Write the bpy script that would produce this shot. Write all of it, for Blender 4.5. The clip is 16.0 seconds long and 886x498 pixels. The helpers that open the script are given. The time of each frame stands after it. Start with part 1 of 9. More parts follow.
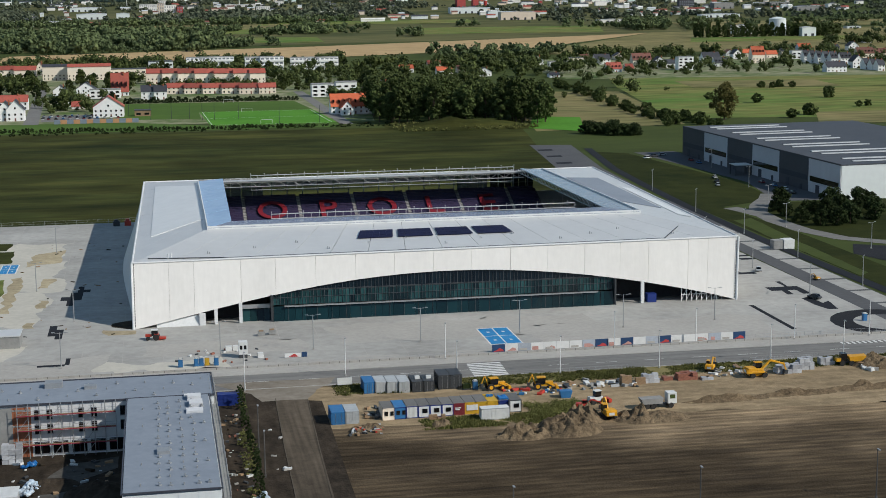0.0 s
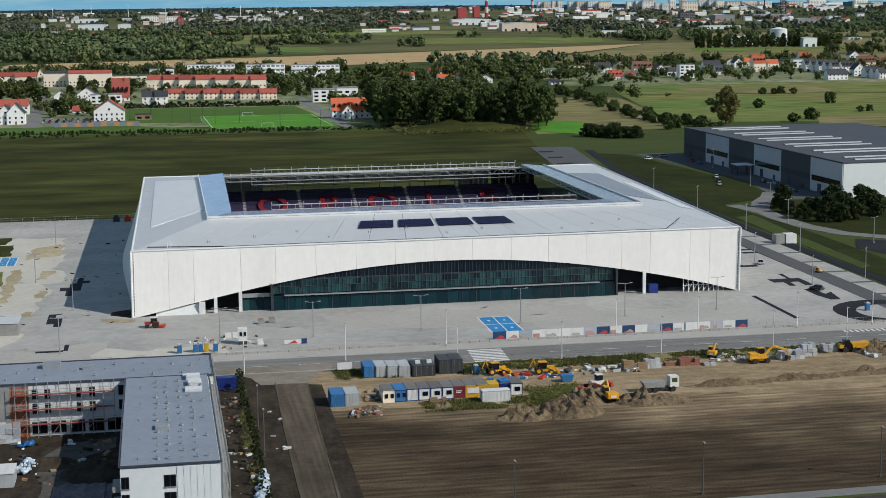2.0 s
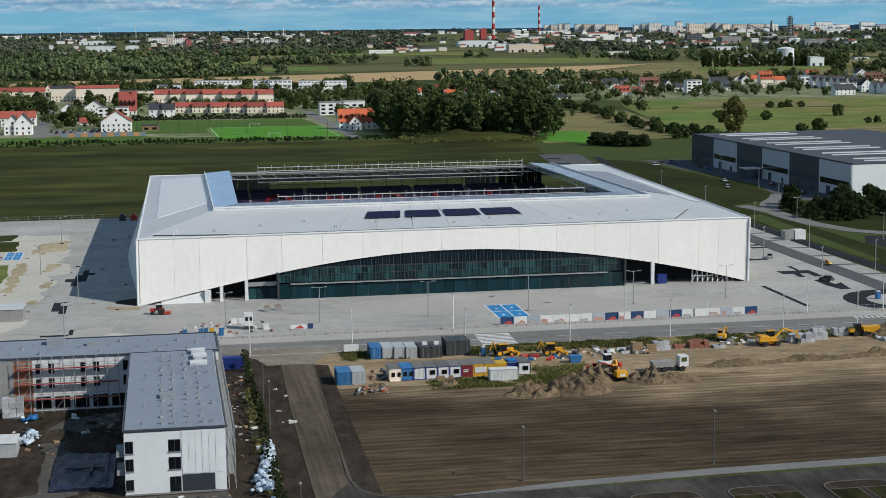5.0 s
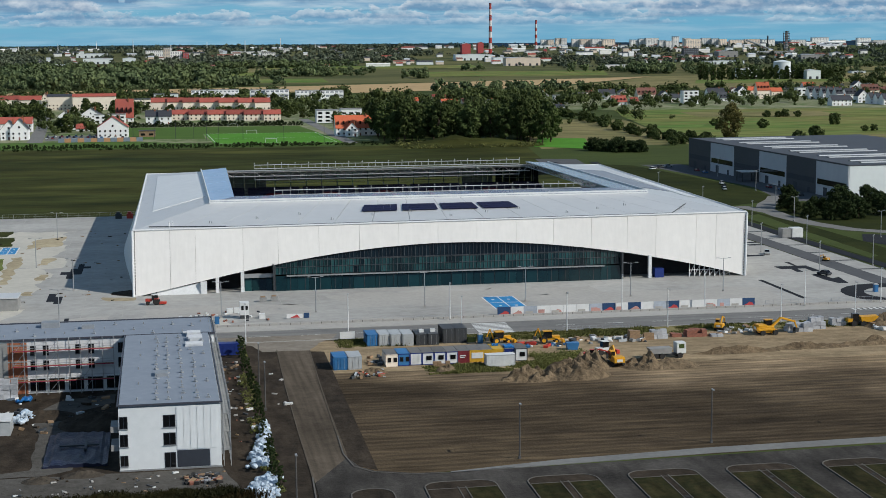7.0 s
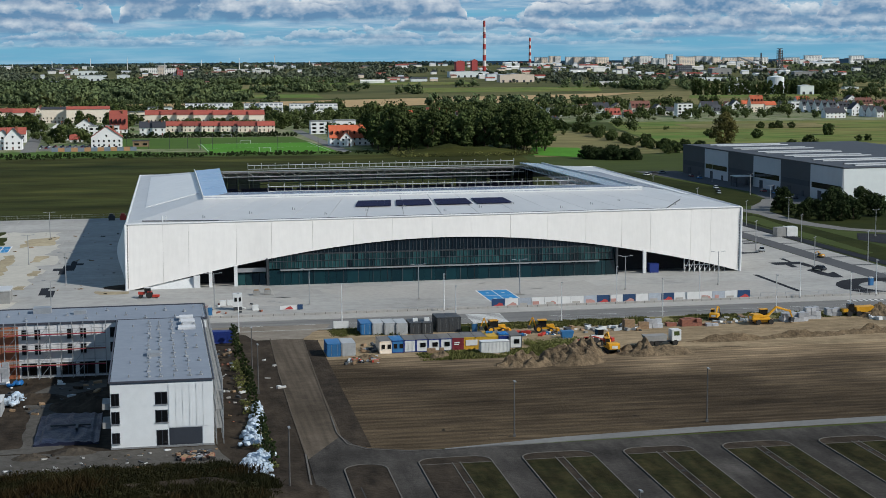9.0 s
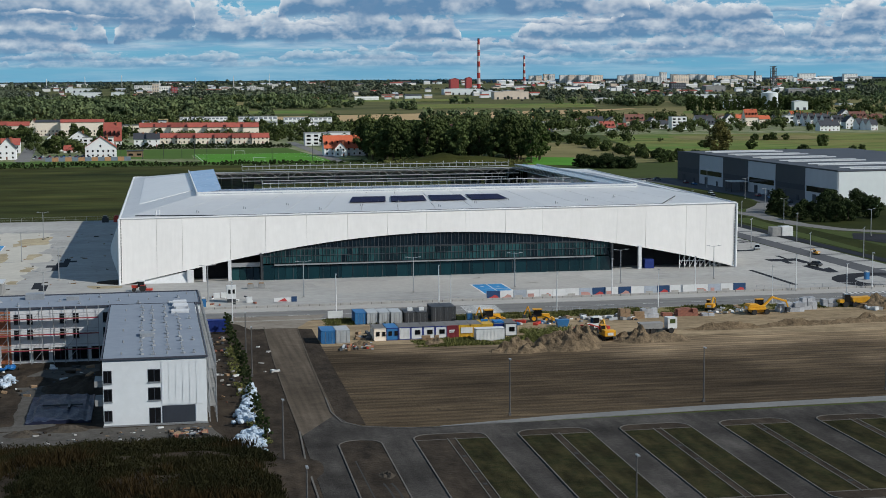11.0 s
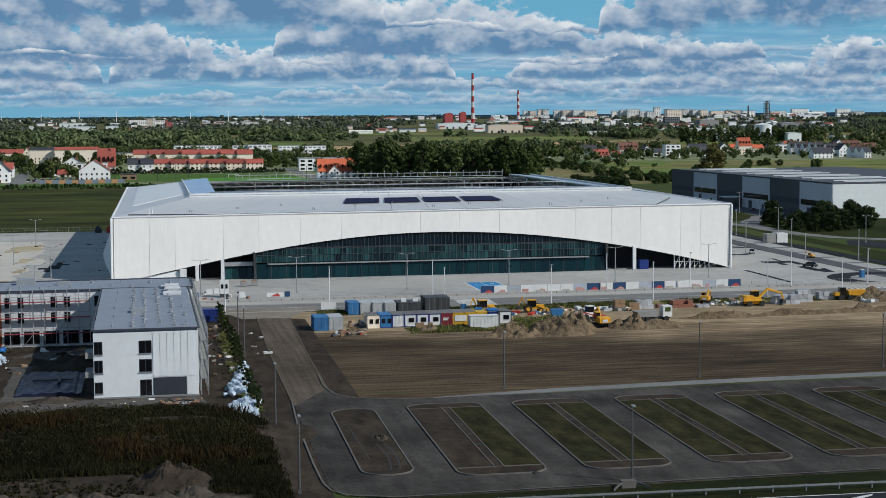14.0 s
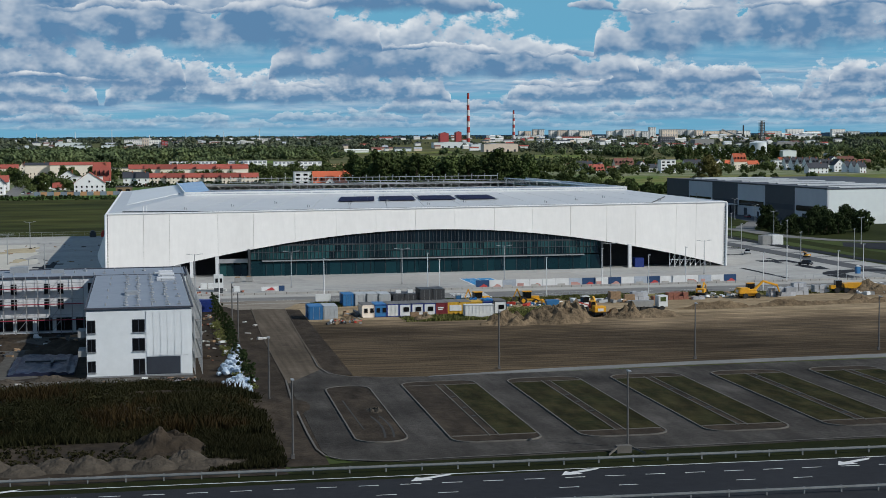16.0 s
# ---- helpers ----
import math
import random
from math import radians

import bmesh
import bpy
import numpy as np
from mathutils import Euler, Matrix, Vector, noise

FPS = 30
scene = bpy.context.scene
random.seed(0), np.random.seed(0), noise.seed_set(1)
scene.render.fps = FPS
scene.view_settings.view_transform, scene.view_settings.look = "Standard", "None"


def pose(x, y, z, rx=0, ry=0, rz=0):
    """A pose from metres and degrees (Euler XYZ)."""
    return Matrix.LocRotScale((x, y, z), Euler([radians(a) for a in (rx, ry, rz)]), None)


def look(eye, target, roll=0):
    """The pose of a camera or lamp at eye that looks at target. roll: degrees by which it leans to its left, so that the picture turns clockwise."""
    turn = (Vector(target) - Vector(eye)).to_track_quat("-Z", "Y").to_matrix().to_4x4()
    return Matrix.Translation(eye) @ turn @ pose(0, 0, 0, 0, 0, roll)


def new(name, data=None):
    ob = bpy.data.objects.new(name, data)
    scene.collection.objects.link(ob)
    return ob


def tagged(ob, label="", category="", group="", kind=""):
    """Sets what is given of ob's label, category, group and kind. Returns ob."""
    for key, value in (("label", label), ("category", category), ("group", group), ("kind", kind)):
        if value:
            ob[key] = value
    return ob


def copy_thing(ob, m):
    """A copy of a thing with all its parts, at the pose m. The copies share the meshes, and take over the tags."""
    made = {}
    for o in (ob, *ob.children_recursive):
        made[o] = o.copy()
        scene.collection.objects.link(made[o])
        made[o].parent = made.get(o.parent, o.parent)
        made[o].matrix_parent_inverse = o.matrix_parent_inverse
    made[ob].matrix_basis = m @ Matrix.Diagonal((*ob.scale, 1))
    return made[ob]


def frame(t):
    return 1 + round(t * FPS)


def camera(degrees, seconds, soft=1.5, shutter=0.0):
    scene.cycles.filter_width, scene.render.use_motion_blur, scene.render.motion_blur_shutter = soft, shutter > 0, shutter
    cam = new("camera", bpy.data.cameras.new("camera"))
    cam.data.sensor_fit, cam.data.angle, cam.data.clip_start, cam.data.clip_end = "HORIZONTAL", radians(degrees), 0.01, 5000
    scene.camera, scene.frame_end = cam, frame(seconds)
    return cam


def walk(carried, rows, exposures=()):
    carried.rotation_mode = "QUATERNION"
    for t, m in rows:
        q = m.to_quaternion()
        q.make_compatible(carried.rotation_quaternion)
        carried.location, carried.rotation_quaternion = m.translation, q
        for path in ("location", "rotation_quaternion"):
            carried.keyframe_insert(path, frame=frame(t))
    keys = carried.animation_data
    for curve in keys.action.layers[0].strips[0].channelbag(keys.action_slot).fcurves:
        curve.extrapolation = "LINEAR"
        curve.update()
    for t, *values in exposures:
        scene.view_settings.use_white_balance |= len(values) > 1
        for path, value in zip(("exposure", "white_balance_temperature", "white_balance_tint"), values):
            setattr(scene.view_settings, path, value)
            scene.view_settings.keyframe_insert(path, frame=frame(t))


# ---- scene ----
cam = camera(31.2, 16.0, soft=0.6)
PATH = [
    (0, (-74.361, -424.956, 92.674), (-74.012, -423.017, 92.335), -0.7),
    (0.5, (-74.34, -424.826, 90.953), (-73.989, -422.885, 90.619), -0.7),
    (1, (-74.414, -424.601, 89.087), (-74.062, -422.661, 88.756), -0.7),
    (1.5, (-74.488, -424.509, 87.257), (-74.137, -422.567, 86.931), -0.6),
    (2, (-74.33, -424.171, 85.475), (-73.981, -422.228, 85.154), -0.6),
    (2.5, (-74.464, -423.893, 83.572), (-74.117, -421.949, 83.257), -0.6),
    (3, (-74.582, -423.774, 81.809), (-74.236, -421.828, 81.499), -0.6),
    (3.5, (-74.583, -423.775, 80.187), (-74.239, -421.829, 79.882), -0.6),
    (4, (-74.484, -423.543, 78.477), (-74.142, -421.596, 78.178), -0.6),
    (6.5, (-74.348, -423.027, 70.012), (-74.003, -421.076, 69.738), -0.5),
    (7, (-74.511, -422.903, 68.362), (-74.164, -420.952, 68.094), -0.4),
    (7.5, (-74.434, -422.817, 66.478), (-74.085, -420.865, 66.217), -0.4),
    (8, (-74.414, -422.602, 64.604), (-74.063, -420.65, 64.349), -0.4),
    (8.5, (-74.492, -422.411, 62.89), (-74.138, -420.458, 62.641), -0.4),
    (9, (-74.447, -422.418, 61.252), (-74.092, -420.465, 61.009), -0.4),
    (11.5, (-74.473, -421.63, 52.488), (-74.109, -419.675, 52.277), -0.4),
    (12, (-74.374, -421.544, 50.723), (-74.009, -419.588, 50.519), -0.4),
    (12.5, (-74.297, -421.388, 48.731), (-73.932, -419.431, 48.536), -0.3),
    (13, (-74.345, -421.248, 46.974), (-73.978, -419.291, 46.788), -0.3),
    (13.5, (-74.219, -421.087, 45.052), (-73.85, -419.129, 44.876), -0.3),
    (14, (-74.353, -421.228, 43.481), (-73.982, -419.27, 43.312), -0.4),
    (14.5, (-74.313, -420.891, 41.556), (-73.94, -418.933, 41.397), -0.3),
    (15, (-74.118, -420.939, 39.808), (-73.745, -418.98, 39.658), -0.4),
    (15.5, (-74.227, -420.921, 38.077), (-73.851, -418.962, 37.934), -0.4),
    (16, (-74.194, -420.959, 36.654), (-73.817, -419.0, 36.513), -0.4),
]
EXPOSURES = [(0, 0.0, 6350, 10), (4, 0.0, 6300, 10), (9, -0.05, 6200, 10), (16, -0.12, 6100, 10)]
walk(cam, [(t, look(eye, target, roll)) for t, eye, target, roll in PATH], EXPOSURES)

# ---- light ----
SUN = Vector((0.66, -0.47, 0.585)).normalized()
sun = new("sun", bpy.data.lights.new("sun", "SUN"))
sun.data.energy, sun.data.angle, sun.data.color = 4.0, radians(0.6), (1.0, 0.945, 0.845)
sun.matrix_world = look(SUN * 900, (0, 0, 0))

world = bpy.data.worlds.new("sky")
scene.world = world
world.use_nodes = True
wn, wl = world.node_tree.nodes, world.node_tree.links
wn.clear()


def wnode(kind, **values):
    n = wn.new(kind)
    for k, v in values.items():
        n.inputs[k].default_value = v
    return n


def wmath(op, a, b=None):
    n = wn.new("ShaderNodeMath")
    n.operation = op
    for i, v in enumerate((a, b)):
        if v is None:
            continue
        if isinstance(v, (int, float)):
            n.inputs[i].default_value = v
        else:
            wl.new(v, n.inputs[i])
    return n.outputs[0]


sky = wn.new("ShaderNodeTexSky")
sky.sky_type = "NISHITA"
sky.sun_disc = False
sky.sun_elevation = math.asin(SUN.z)
sky.sun_rotation = math.atan2(SUN.x, SUN.y)
sky.air_density, sky.dust_density, sky.ozone_density = 1.0, 0.3, 2.0
sky_bg = wnode("ShaderNodeBackground", Strength=0.075)
# the lowest air is clear blue that day
low_air = wn.new("ShaderNodeMix")
low_air.data_type = "RGBA"
low_air.inputs["B"].default_value = (1.5, 5.5, 8.2, 1)
wl.new(sky.outputs[0], low_air.inputs["A"])
wl.new(low_air.outputs["Result"], sky_bg.inputs[0])
# a field of broken cumulus that runs round the whole sky, flattened by distance
coord = wn.new("ShaderNodeTexCoord")
turn = wn.new("ShaderNodeVectorRotate")
turn.rotation_type = "Z_AXIS"
turn.inputs["Angle"].default_value = radians(10.2)
wl.new(coord.outputs["Generated"], turn.inputs["Vector"])
sep = wn.new("ShaderNodeSeparateXYZ")
wl.new(turn.outputs[0], sep.inputs[0])
fade = wn.new("ShaderNodeMapRange")
fade.inputs["From Min"].default_value, fade.inputs["From Max"].default_value = 0.35, 0.05
fade.inputs["To Max"].default_value = 0.85
wl.new(sep.outputs[2], fade.inputs["Value"])
wl.new(fade.outputs[0], low_air.inputs["Factor"])
azimuth = wmath("ARCTAN2", sep.outputs[0], sep.outputs[1])
height = wmath("LOGARITHM", wmath("ADD", wmath("MAXIMUM", sep.outputs[2], 0.0), 0.03), 2.718)


def cloud_noise(shift, across, up, z, detail, rough):
    """Cloud density at the sky's direction, looked up a little higher by shift; across and up: clouds per unit."""
    comb = wn.new("ShaderNodeCombineXYZ")
    wl.new(wmath("MULTIPLY", azimuth, across), comb.inputs[0])
    wl.new(wmath("MULTIPLY", wmath("ADD", height, shift), up), comb.inputs[1])
    comb.inputs[2].default_value = z
    n = wnode("ShaderNodeTexNoise", Scale=1.0, Detail=detail, Roughness=rough, Distortion=0.35)
    wl.new(comb.outputs[0], n.inputs["Vector"])
    puff = wn.new("ShaderNodeTexVoronoi")
    puff.feature = "SMOOTH_F1"
    puff.inputs["Scale"].default_value, puff.inputs["Smoothness"].default_value = 4.5, 0.35
    wl.new(comb.outputs[0], puff.inputs["Vector"])
    return wmath("ADD", n.outputs[0], wmath("MULTIPLY", wmath("SUBTRACT", 0.32, puff.outputs["Distance"]), 0.16))


def blended(shift, detail):
    """Small far clouds near the horizon, larger ones higher up."""
    low, high = cloud_noise(shift, 24.0, 2.9, 1.3, detail, 0.53), cloud_noise(shift, 13.0, 1.75, 9.1, detail, 0.53)
    m = wn.new("ShaderNodeMix")
    ease = wn.new("ShaderNodeMapRange")
    ease.inputs["From Min"].default_value, ease.inputs["From Max"].default_value = 0.02, 0.055
    wl.new(sep.outputs[2], ease.inputs["Value"])
    wl.new(ease.outputs[0], m.inputs["Factor"])
    wl.new(low, m.inputs["A"])
    wl.new(high, m.inputs["B"])
    return m.outputs["Result"]


here = blended(0.0, 8.0)
above = blended(0.15, 4.0)
cover = wn.new("ShaderNodeMapRange")
cover.interpolation_type = "SMOOTHSTEP"
cover.inputs["From Min"].default_value, cover.inputs["From Max"].default_value = 0.345, 0.45
wl.new(here, cover.inputs["Value"])
lit = wn.new("ShaderNodeMapRange")
lit.inputs["From Min"].default_value, lit.inputs["From Max"].default_value = -0.075, 0.19
wl.new(wmath("SUBTRACT", here, above), lit.inputs["Value"])


def wtone(factor, dark, bright):
    m = wn.new("ShaderNodeMix")
    m.data_type = "RGBA"
    m.inputs["A"].default_value, m.inputs["B"].default_value = (*dark, 1), (*bright, 1)
    wl.new(factor, m.inputs["Factor"])
    return m.outputs["Result"]


def wstep(value, low, high, smooth=True):
    n = wn.new("ShaderNodeMapRange")
    n.interpolation_type = "SMOOTHSTEP" if smooth else "LINEAR"
    n.inputs["From Min"].default_value, n.inputs["From Max"].default_value = low, high
    wl.new(value, n.inputs["Value"])
    return n.outputs[0]


# overhead only the grey undersides of the clouds are seen
under = wn.new("ShaderNodeMapRange")
under.inputs["From Min"].default_value, under.inputs["From Max"].default_value = 0.22, 0.55
under.inputs["To Min"].default_value, under.inputs["To Max"].default_value = 1.0, 0.1
wl.new(sep.outputs[2], under.inputs["Value"])
CLOUD_DARK, CLOUD_BRIGHT = (0.125, 0.245, 0.400), (0.82, 0.83, 0.82)
field_tone = wtone(wmath("MULTIPLY", lit.outputs[0], under.outputs[0]), CLOUD_DARK, CLOUD_BRIGHT)
# high in the sky the field of clouds; nearer the horizon single cumulus heaps take over
field_cover = wmath("MULTIPLY", cover.outputs[0], wstep(sep.outputs[2], 0.085, 0.13))


def sky_noise(across, up, seed, detail, shift=0.0, rough=0.55):
    comb = wn.new("ShaderNodeCombineXYZ")
    wl.new(wmath("MULTIPLY", azimuth, across), comb.inputs[0])
    wl.new(wmath("MULTIPLY", wmath("ADD", sep.outputs[2], shift), up), comb.inputs[1])
    comb.inputs[2].default_value = seed
    n = wnode("ShaderNodeTexNoise", Scale=1.0, Detail=detail, Roughness=rough)
    wl.new(comb.outputs[0], n.inputs["Vector"])
    return n.outputs[0]


def cumulus(base, heaps, wild, width, seed, fade, puff):
    """One rank of cumulus with flat dark bases and lit tops: heaps (azimuth, half width, height), and chance heaps of height wild all round."""
    top = wmath("MULTIPLY", wstep(sky_noise(1 / width, 0.0, seed, 2.0), 0.34, 0.62), wild)
    if heaps:
        top = wmath("MULTIPLY", top, wmath("ADD", wmath("MULTIPLY", wstep(wmath("ABSOLUTE", azimuth), 0.29, 0.36), 0.85), 0.15))
    for c, w, h in heaps:
        t = wmath("DIVIDE", wmath("SUBTRACT", azimuth, c), w)
        dome = wmath("MULTIPLY", wmath("POWER", wmath("MAXIMUM", wmath("SUBTRACT", 1.0, wmath("MULTIPLY", t, t)), 0.0), 0.42), h)
        top = wmath("MAXIMUM", top, dome)
    billow = sky_noise(puff, puff * 1.5, seed + 3.7, 7.0, 0.0, 0.6)
    billow_up = sky_noise(puff, puff * 1.5, seed + 3.7, 3.0, 0.32 / puff, 0.6)
    frayed = wmath("MULTIPLY", top, wmath("ADD", wmath("MULTIPLY", billow, 3.4), -0.75))
    over = wmath("SUBTRACT", sep.outputs[2], base)
    over = wmath("ADD", over, wmath("MULTIPLY", wmath("SUBTRACT", sky_noise(puff * 0.6, puff * 0.5, seed + 9.1, 5.0), 0.5), wmath("MULTIPLY", 0.6, max([wild] + [h * 0.55 for _, _, h in heaps]))))
    rise = wmath("DIVIDE", over, wmath("MAXIMUM", frayed, 0.0005))
    mask = wmath("MULTIPLY", wmath("MULTIPLY", wstep(rise, -0.10, 0.16), wstep(rise, 1.10, 0.80)), wstep(frayed, 0.001, 0.004))
    glow = wmath("ADD", wmath("MULTIPLY", wmath("SUBTRACT", rise, 0.62), 1.15), wmath("MULTIPLY", wmath("SUBTRACT", billow, billow_up), 2.6))
    return wmath("MULTIPLY", mask, fade), wstep(glow, -0.55, 0.62, False)


ranks = [
    cumulus(0.0060, (), 0.007, 0.06, 2.2, 0.35, 110),
    cumulus(0.0100, (), 0.010, 0.07, 5.2, 0.5, 85),
    cumulus(0.0150, ((-0.27, 0.06, 0.012), (0.20, 0.09, 0.013), (0.03, 0.06, 0.010)), 0.014, 0.08, 7.9, 0.7, 70),
    cumulus(0.0215, ((-0.044, 0.062, 0.022), (0.135, 0.082, 0.023), (0.272, 0.040, 0.022), (-0.142, 0.055, 0.025), (-0.25, 0.05, 0.02)), 0.018, 0.10, 13.3, 0.88, 60),
    cumulus(0.0320, ((-0.232, 0.085, 0.033), (0.30, 0.05, 0.014), (0.16, 0.05, 0.012)), 0.02, 0.12, 17.1, 0.93, 48),
    cumulus(0.0365, ((0.000, 0.096, 0.037), (0.075, 0.06, 0.020)), 0.022, 0.13, 23.6, 0.95, 42),
    cumulus(0.0520, ((-0.205, 0.180, 0.075), (0.222, 0.115, 0.056)), 0.03, 0.15, 31.4, 0.97, 34),
    cumulus(0.0780, ((-0.010, 0.062, 0.020), (0.12, 0.03, 0.006)), 0.04, 0.17, 41.9, 0.97, 30),
]
# thin grey-blue veil low over the land, in flat streaks
veil = sky_noise(9.0, 150.0, 3.3, 6.0, 0.0, 0.6)
veil_cover = wmath("MULTIPLY", wmath("MULTIPLY", wstep(veil, 0.30, 0.56), wstep(sep.outputs[2], 0.068, 0.028)), wmath("ADD", wmath("MULTIPLY", wstep(sep.outputs[2], 0.001, 0.014), 0.5), 0.28))
veil_tone = wtone(wstep(sky_noise(22.0, 210.0, 8.8, 6.0, 0.0, 0.6), 0.36, 0.70), (0.20, 0.36, 0.53), (0.56, 0.65, 0.71))
mix_bg = sky_bg.outputs[0]
for amount, tone_ in [(wmath("MULTIPLY", field_cover, 0.98), field_tone), (veil_cover, veil_tone)] + [(a, wtone(g, CLOUD_DARK, CLOUD_BRIGHT)) for a, g in ranks]:
    bg = wnode("ShaderNodeBackground", Strength=0.8 if tone_ is field_tone else 1.0)
    wl.new(tone_, bg.inputs[0])
    mix = wn.new("ShaderNodeMixShader")
    wl.new(amount, mix.inputs[0])
    wl.new(mix_bg, mix.inputs[1])
    wl.new(bg.outputs[0], mix.inputs[2])
    mix_bg = mix.outputs[0]
out = wn.new("ShaderNodeOutputWorld")
wl.new(mix_bg, out.inputs[0])


# ---- materials ----
def material(name, a, b=None, rough=0.8, metal=0.0, grain=1.5, patch=0.08, stretch=1.0, bump=0.0, bump_scale=None, contrast=0.5, vary=0.0, spec=0.4):
    """A surface of two colours mixed by fine grain and broad patches (scales per metre), with relief and a random shade per object."""
    m = bpy.data.materials.new(name)
    m.use_nodes = True
    n, l = m.node_tree.nodes, m.node_tree.links
    p = n["Principled BSDF"]
    p.inputs["Roughness"].default_value, p.inputs["Metallic"].default_value = rough, metal
    p.inputs["Specular IOR Level"].default_value = spec
    b = b or tuple(c * 0.72 for c in a)
    tc = n.new("ShaderNodeTexCoord")
    flow = n.new("ShaderNodeMapping")
    flow.inputs["Scale"].default_value = (stretch, 1.0, 1.0)
    l.new(tc.outputs["Object"], flow.inputs["Vector"])
    fine, broad = n.new("ShaderNodeTexNoise"), n.new("ShaderNodeTexNoise")
    for node, scale, detail in ((fine, grain, 6), (broad, patch, 4)):
        node.inputs["Scale"].default_value, node.inputs["Detail"].default_value = scale, detail
        node.inputs["Roughness"].default_value = 0.62
        l.new(flow.outputs[0], node.inputs["Vector"])
    add = n.new("ShaderNodeMath")
    add.operation = "ADD"
    l.new(fine.outputs[0], add.inputs[0])
    l.new(broad.outputs[0], add.inputs[1])
    ramp = n.new("ShaderNodeMapRange")
    ramp.inputs["From Min"].default_value, ramp.inputs["From Max"].default_value = 1.0 - 0.5 * contrast, 1.0 + 0.5 * contrast
    l.new(add.outputs[0], ramp.inputs["Value"])
    mx = n.new("ShaderNodeMix")
    mx.data_type = "RGBA"
    mx.inputs["A"].default_value, mx.inputs["B"].default_value = (*b, 1), (*a, 1)
    l.new(ramp.outputs[0], mx.inputs["Factor"])
    colour = mx.outputs["Result"]
    if vary:
        info, hsv, span = n.new("ShaderNodeObjectInfo"), n.new("ShaderNodeHueSaturation"), n.new("ShaderNodeMapRange")
        span.inputs["To Min"].default_value, span.inputs["To Max"].default_value = 1 - vary, 1 + vary
        l.new(info.outputs["Random"], span.inputs["Value"])
        l.new(span.outputs[0], hsv.inputs["Value"])
        l.new(colour, hsv.inputs["Color"])
        colour = hsv.outputs[0]
    l.new(colour, p.inputs["Base Color"])
    if bump:
        bp = n.new("ShaderNodeBump")
        bp.inputs["Strength"].default_value, bp.inputs["Distance"].default_value = min(bump, 1.0), 0.3
        src = fine
        if bump_scale:
            src = n.new("ShaderNodeTexNoise")
            src.inputs["Scale"].default_value, src.inputs["Detail"].default_value = bump_scale, 5
            l.new(tc.outputs["Object"], src.inputs["Vector"])
        l.new(src.outputs[0], bp.inputs["Height"])
        l.new(bp.outputs[0], p.inputs["Normal"])
    return m


def glass(name, tint, rough=0.06, alpha=1.0, vary=0.0):
    """Dark reflecting window glass; alpha below 1 lets the inside show."""
    m = material(name, tint, rough=rough, grain=0.6, patch=0.15, contrast=0.9, spec=0.5, vary=vary)
    m.node_tree.nodes["Principled BSDF"].inputs["Alpha"].default_value = alpha
    return m


# backdrop land: distance haze is painted as its blue base colour
FAR_PLAIN = material("hazy_forest_plain", (0.032, 0.062, 0.098), (0.020, 0.044, 0.074), 1.0, grain=0.004, patch=0.0008, stretch=0.3, contrast=0.7, spec=0.0)
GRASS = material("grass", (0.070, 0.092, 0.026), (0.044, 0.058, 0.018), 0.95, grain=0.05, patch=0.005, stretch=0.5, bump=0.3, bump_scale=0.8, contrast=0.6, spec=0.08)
# lawn in shade: the shade is put into this darker grass colour
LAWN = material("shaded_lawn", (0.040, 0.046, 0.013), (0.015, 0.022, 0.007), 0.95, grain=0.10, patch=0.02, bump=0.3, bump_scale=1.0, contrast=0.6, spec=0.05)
MEADOW = material("meadow", (0.066, 0.067, 0.018), (0.020, 0.029, 0.009), 0.95, grain=0.06, patch=0.012, stretch=0.3, bump=0.3, bump_scale=1.0, contrast=0.55, spec=0.05)
TURF = material("turf", (0.10, 0.265, 0.035), (0.072, 0.20, 0.026), 0.9, grain=0.3, patch=0.03, spec=0.05)
PASTURE = material("pasture", (0.088, 0.168, 0.036), (0.200, 0.178, 0.066), 0.95, grain=0.03, patch=0.008, stretch=0.4, contrast=0.5, spec=0.05)
STUBBLE = material("stubble", (0.48, 0.34, 0.18), (0.38, 0.27, 0.14), 0.95, grain=0.05, patch=0.006, spec=0.08)
DRY = material("dry_grass", (0.25, 0.205, 0.095), (0.12, 0.125, 0.048), 0.95, grain=0.06, patch=0.012, stretch=0.4, contrast=0.6, spec=0.08)
SOIL = material("soil", (0.104, 0.076, 0.046), (0.038, 0.029, 0.020), 0.95, grain=0.42, patch=0.018, stretch=0.12, bump=0.7, bump_scale=1.8, contrast=0.5, spec=0.05)
DARK_SOIL = material("dark_soil", (0.057, 0.044, 0.032), (0.025, 0.020, 0.015), 0.95, grain=0.5, patch=0.06, bump=0.6, bump_scale=1.8, contrast=0.6, spec=0.08)
YARD_EARTH = material("pale_yard_earth", (0.38, 0.29, 0.18), (0.19, 0.142, 0.086), 0.95, grain=0.5, patch=0.05, bump=0.6, bump_scale=1.6, contrast=0.7, spec=0.08)
TRACK = material("dirt_track", (0.118, 0.096, 0.072), (0.066, 0.054, 0.042), 0.95, grain=0.5, patch=0.04, bump=0.3, bump_scale=2, contrast=0.7, spec=0.04)
SAND = material("dug_earth", (0.24, 0.178, 0.112), (0.075, 0.056, 0.037), 0.95, grain=1.1, patch=0.25, bump=1.0, bump_scale=2.4, contrast=0.6, spec=0.05)
CONCRETE = material("paving_concrete", (0.45, 0.44, 0.41), (0.275, 0.268, 0.252), 0.85, grain=0.35, patch=0.03, bump=0.1, contrast=0.75, spec=0.2)
PAVING = material("grey_paving", (0.44, 0.42, 0.385), (0.33, 0.315, 0.29), 0.85, grain=0.8, patch=0.05, contrast=0.7, spec=0.2)
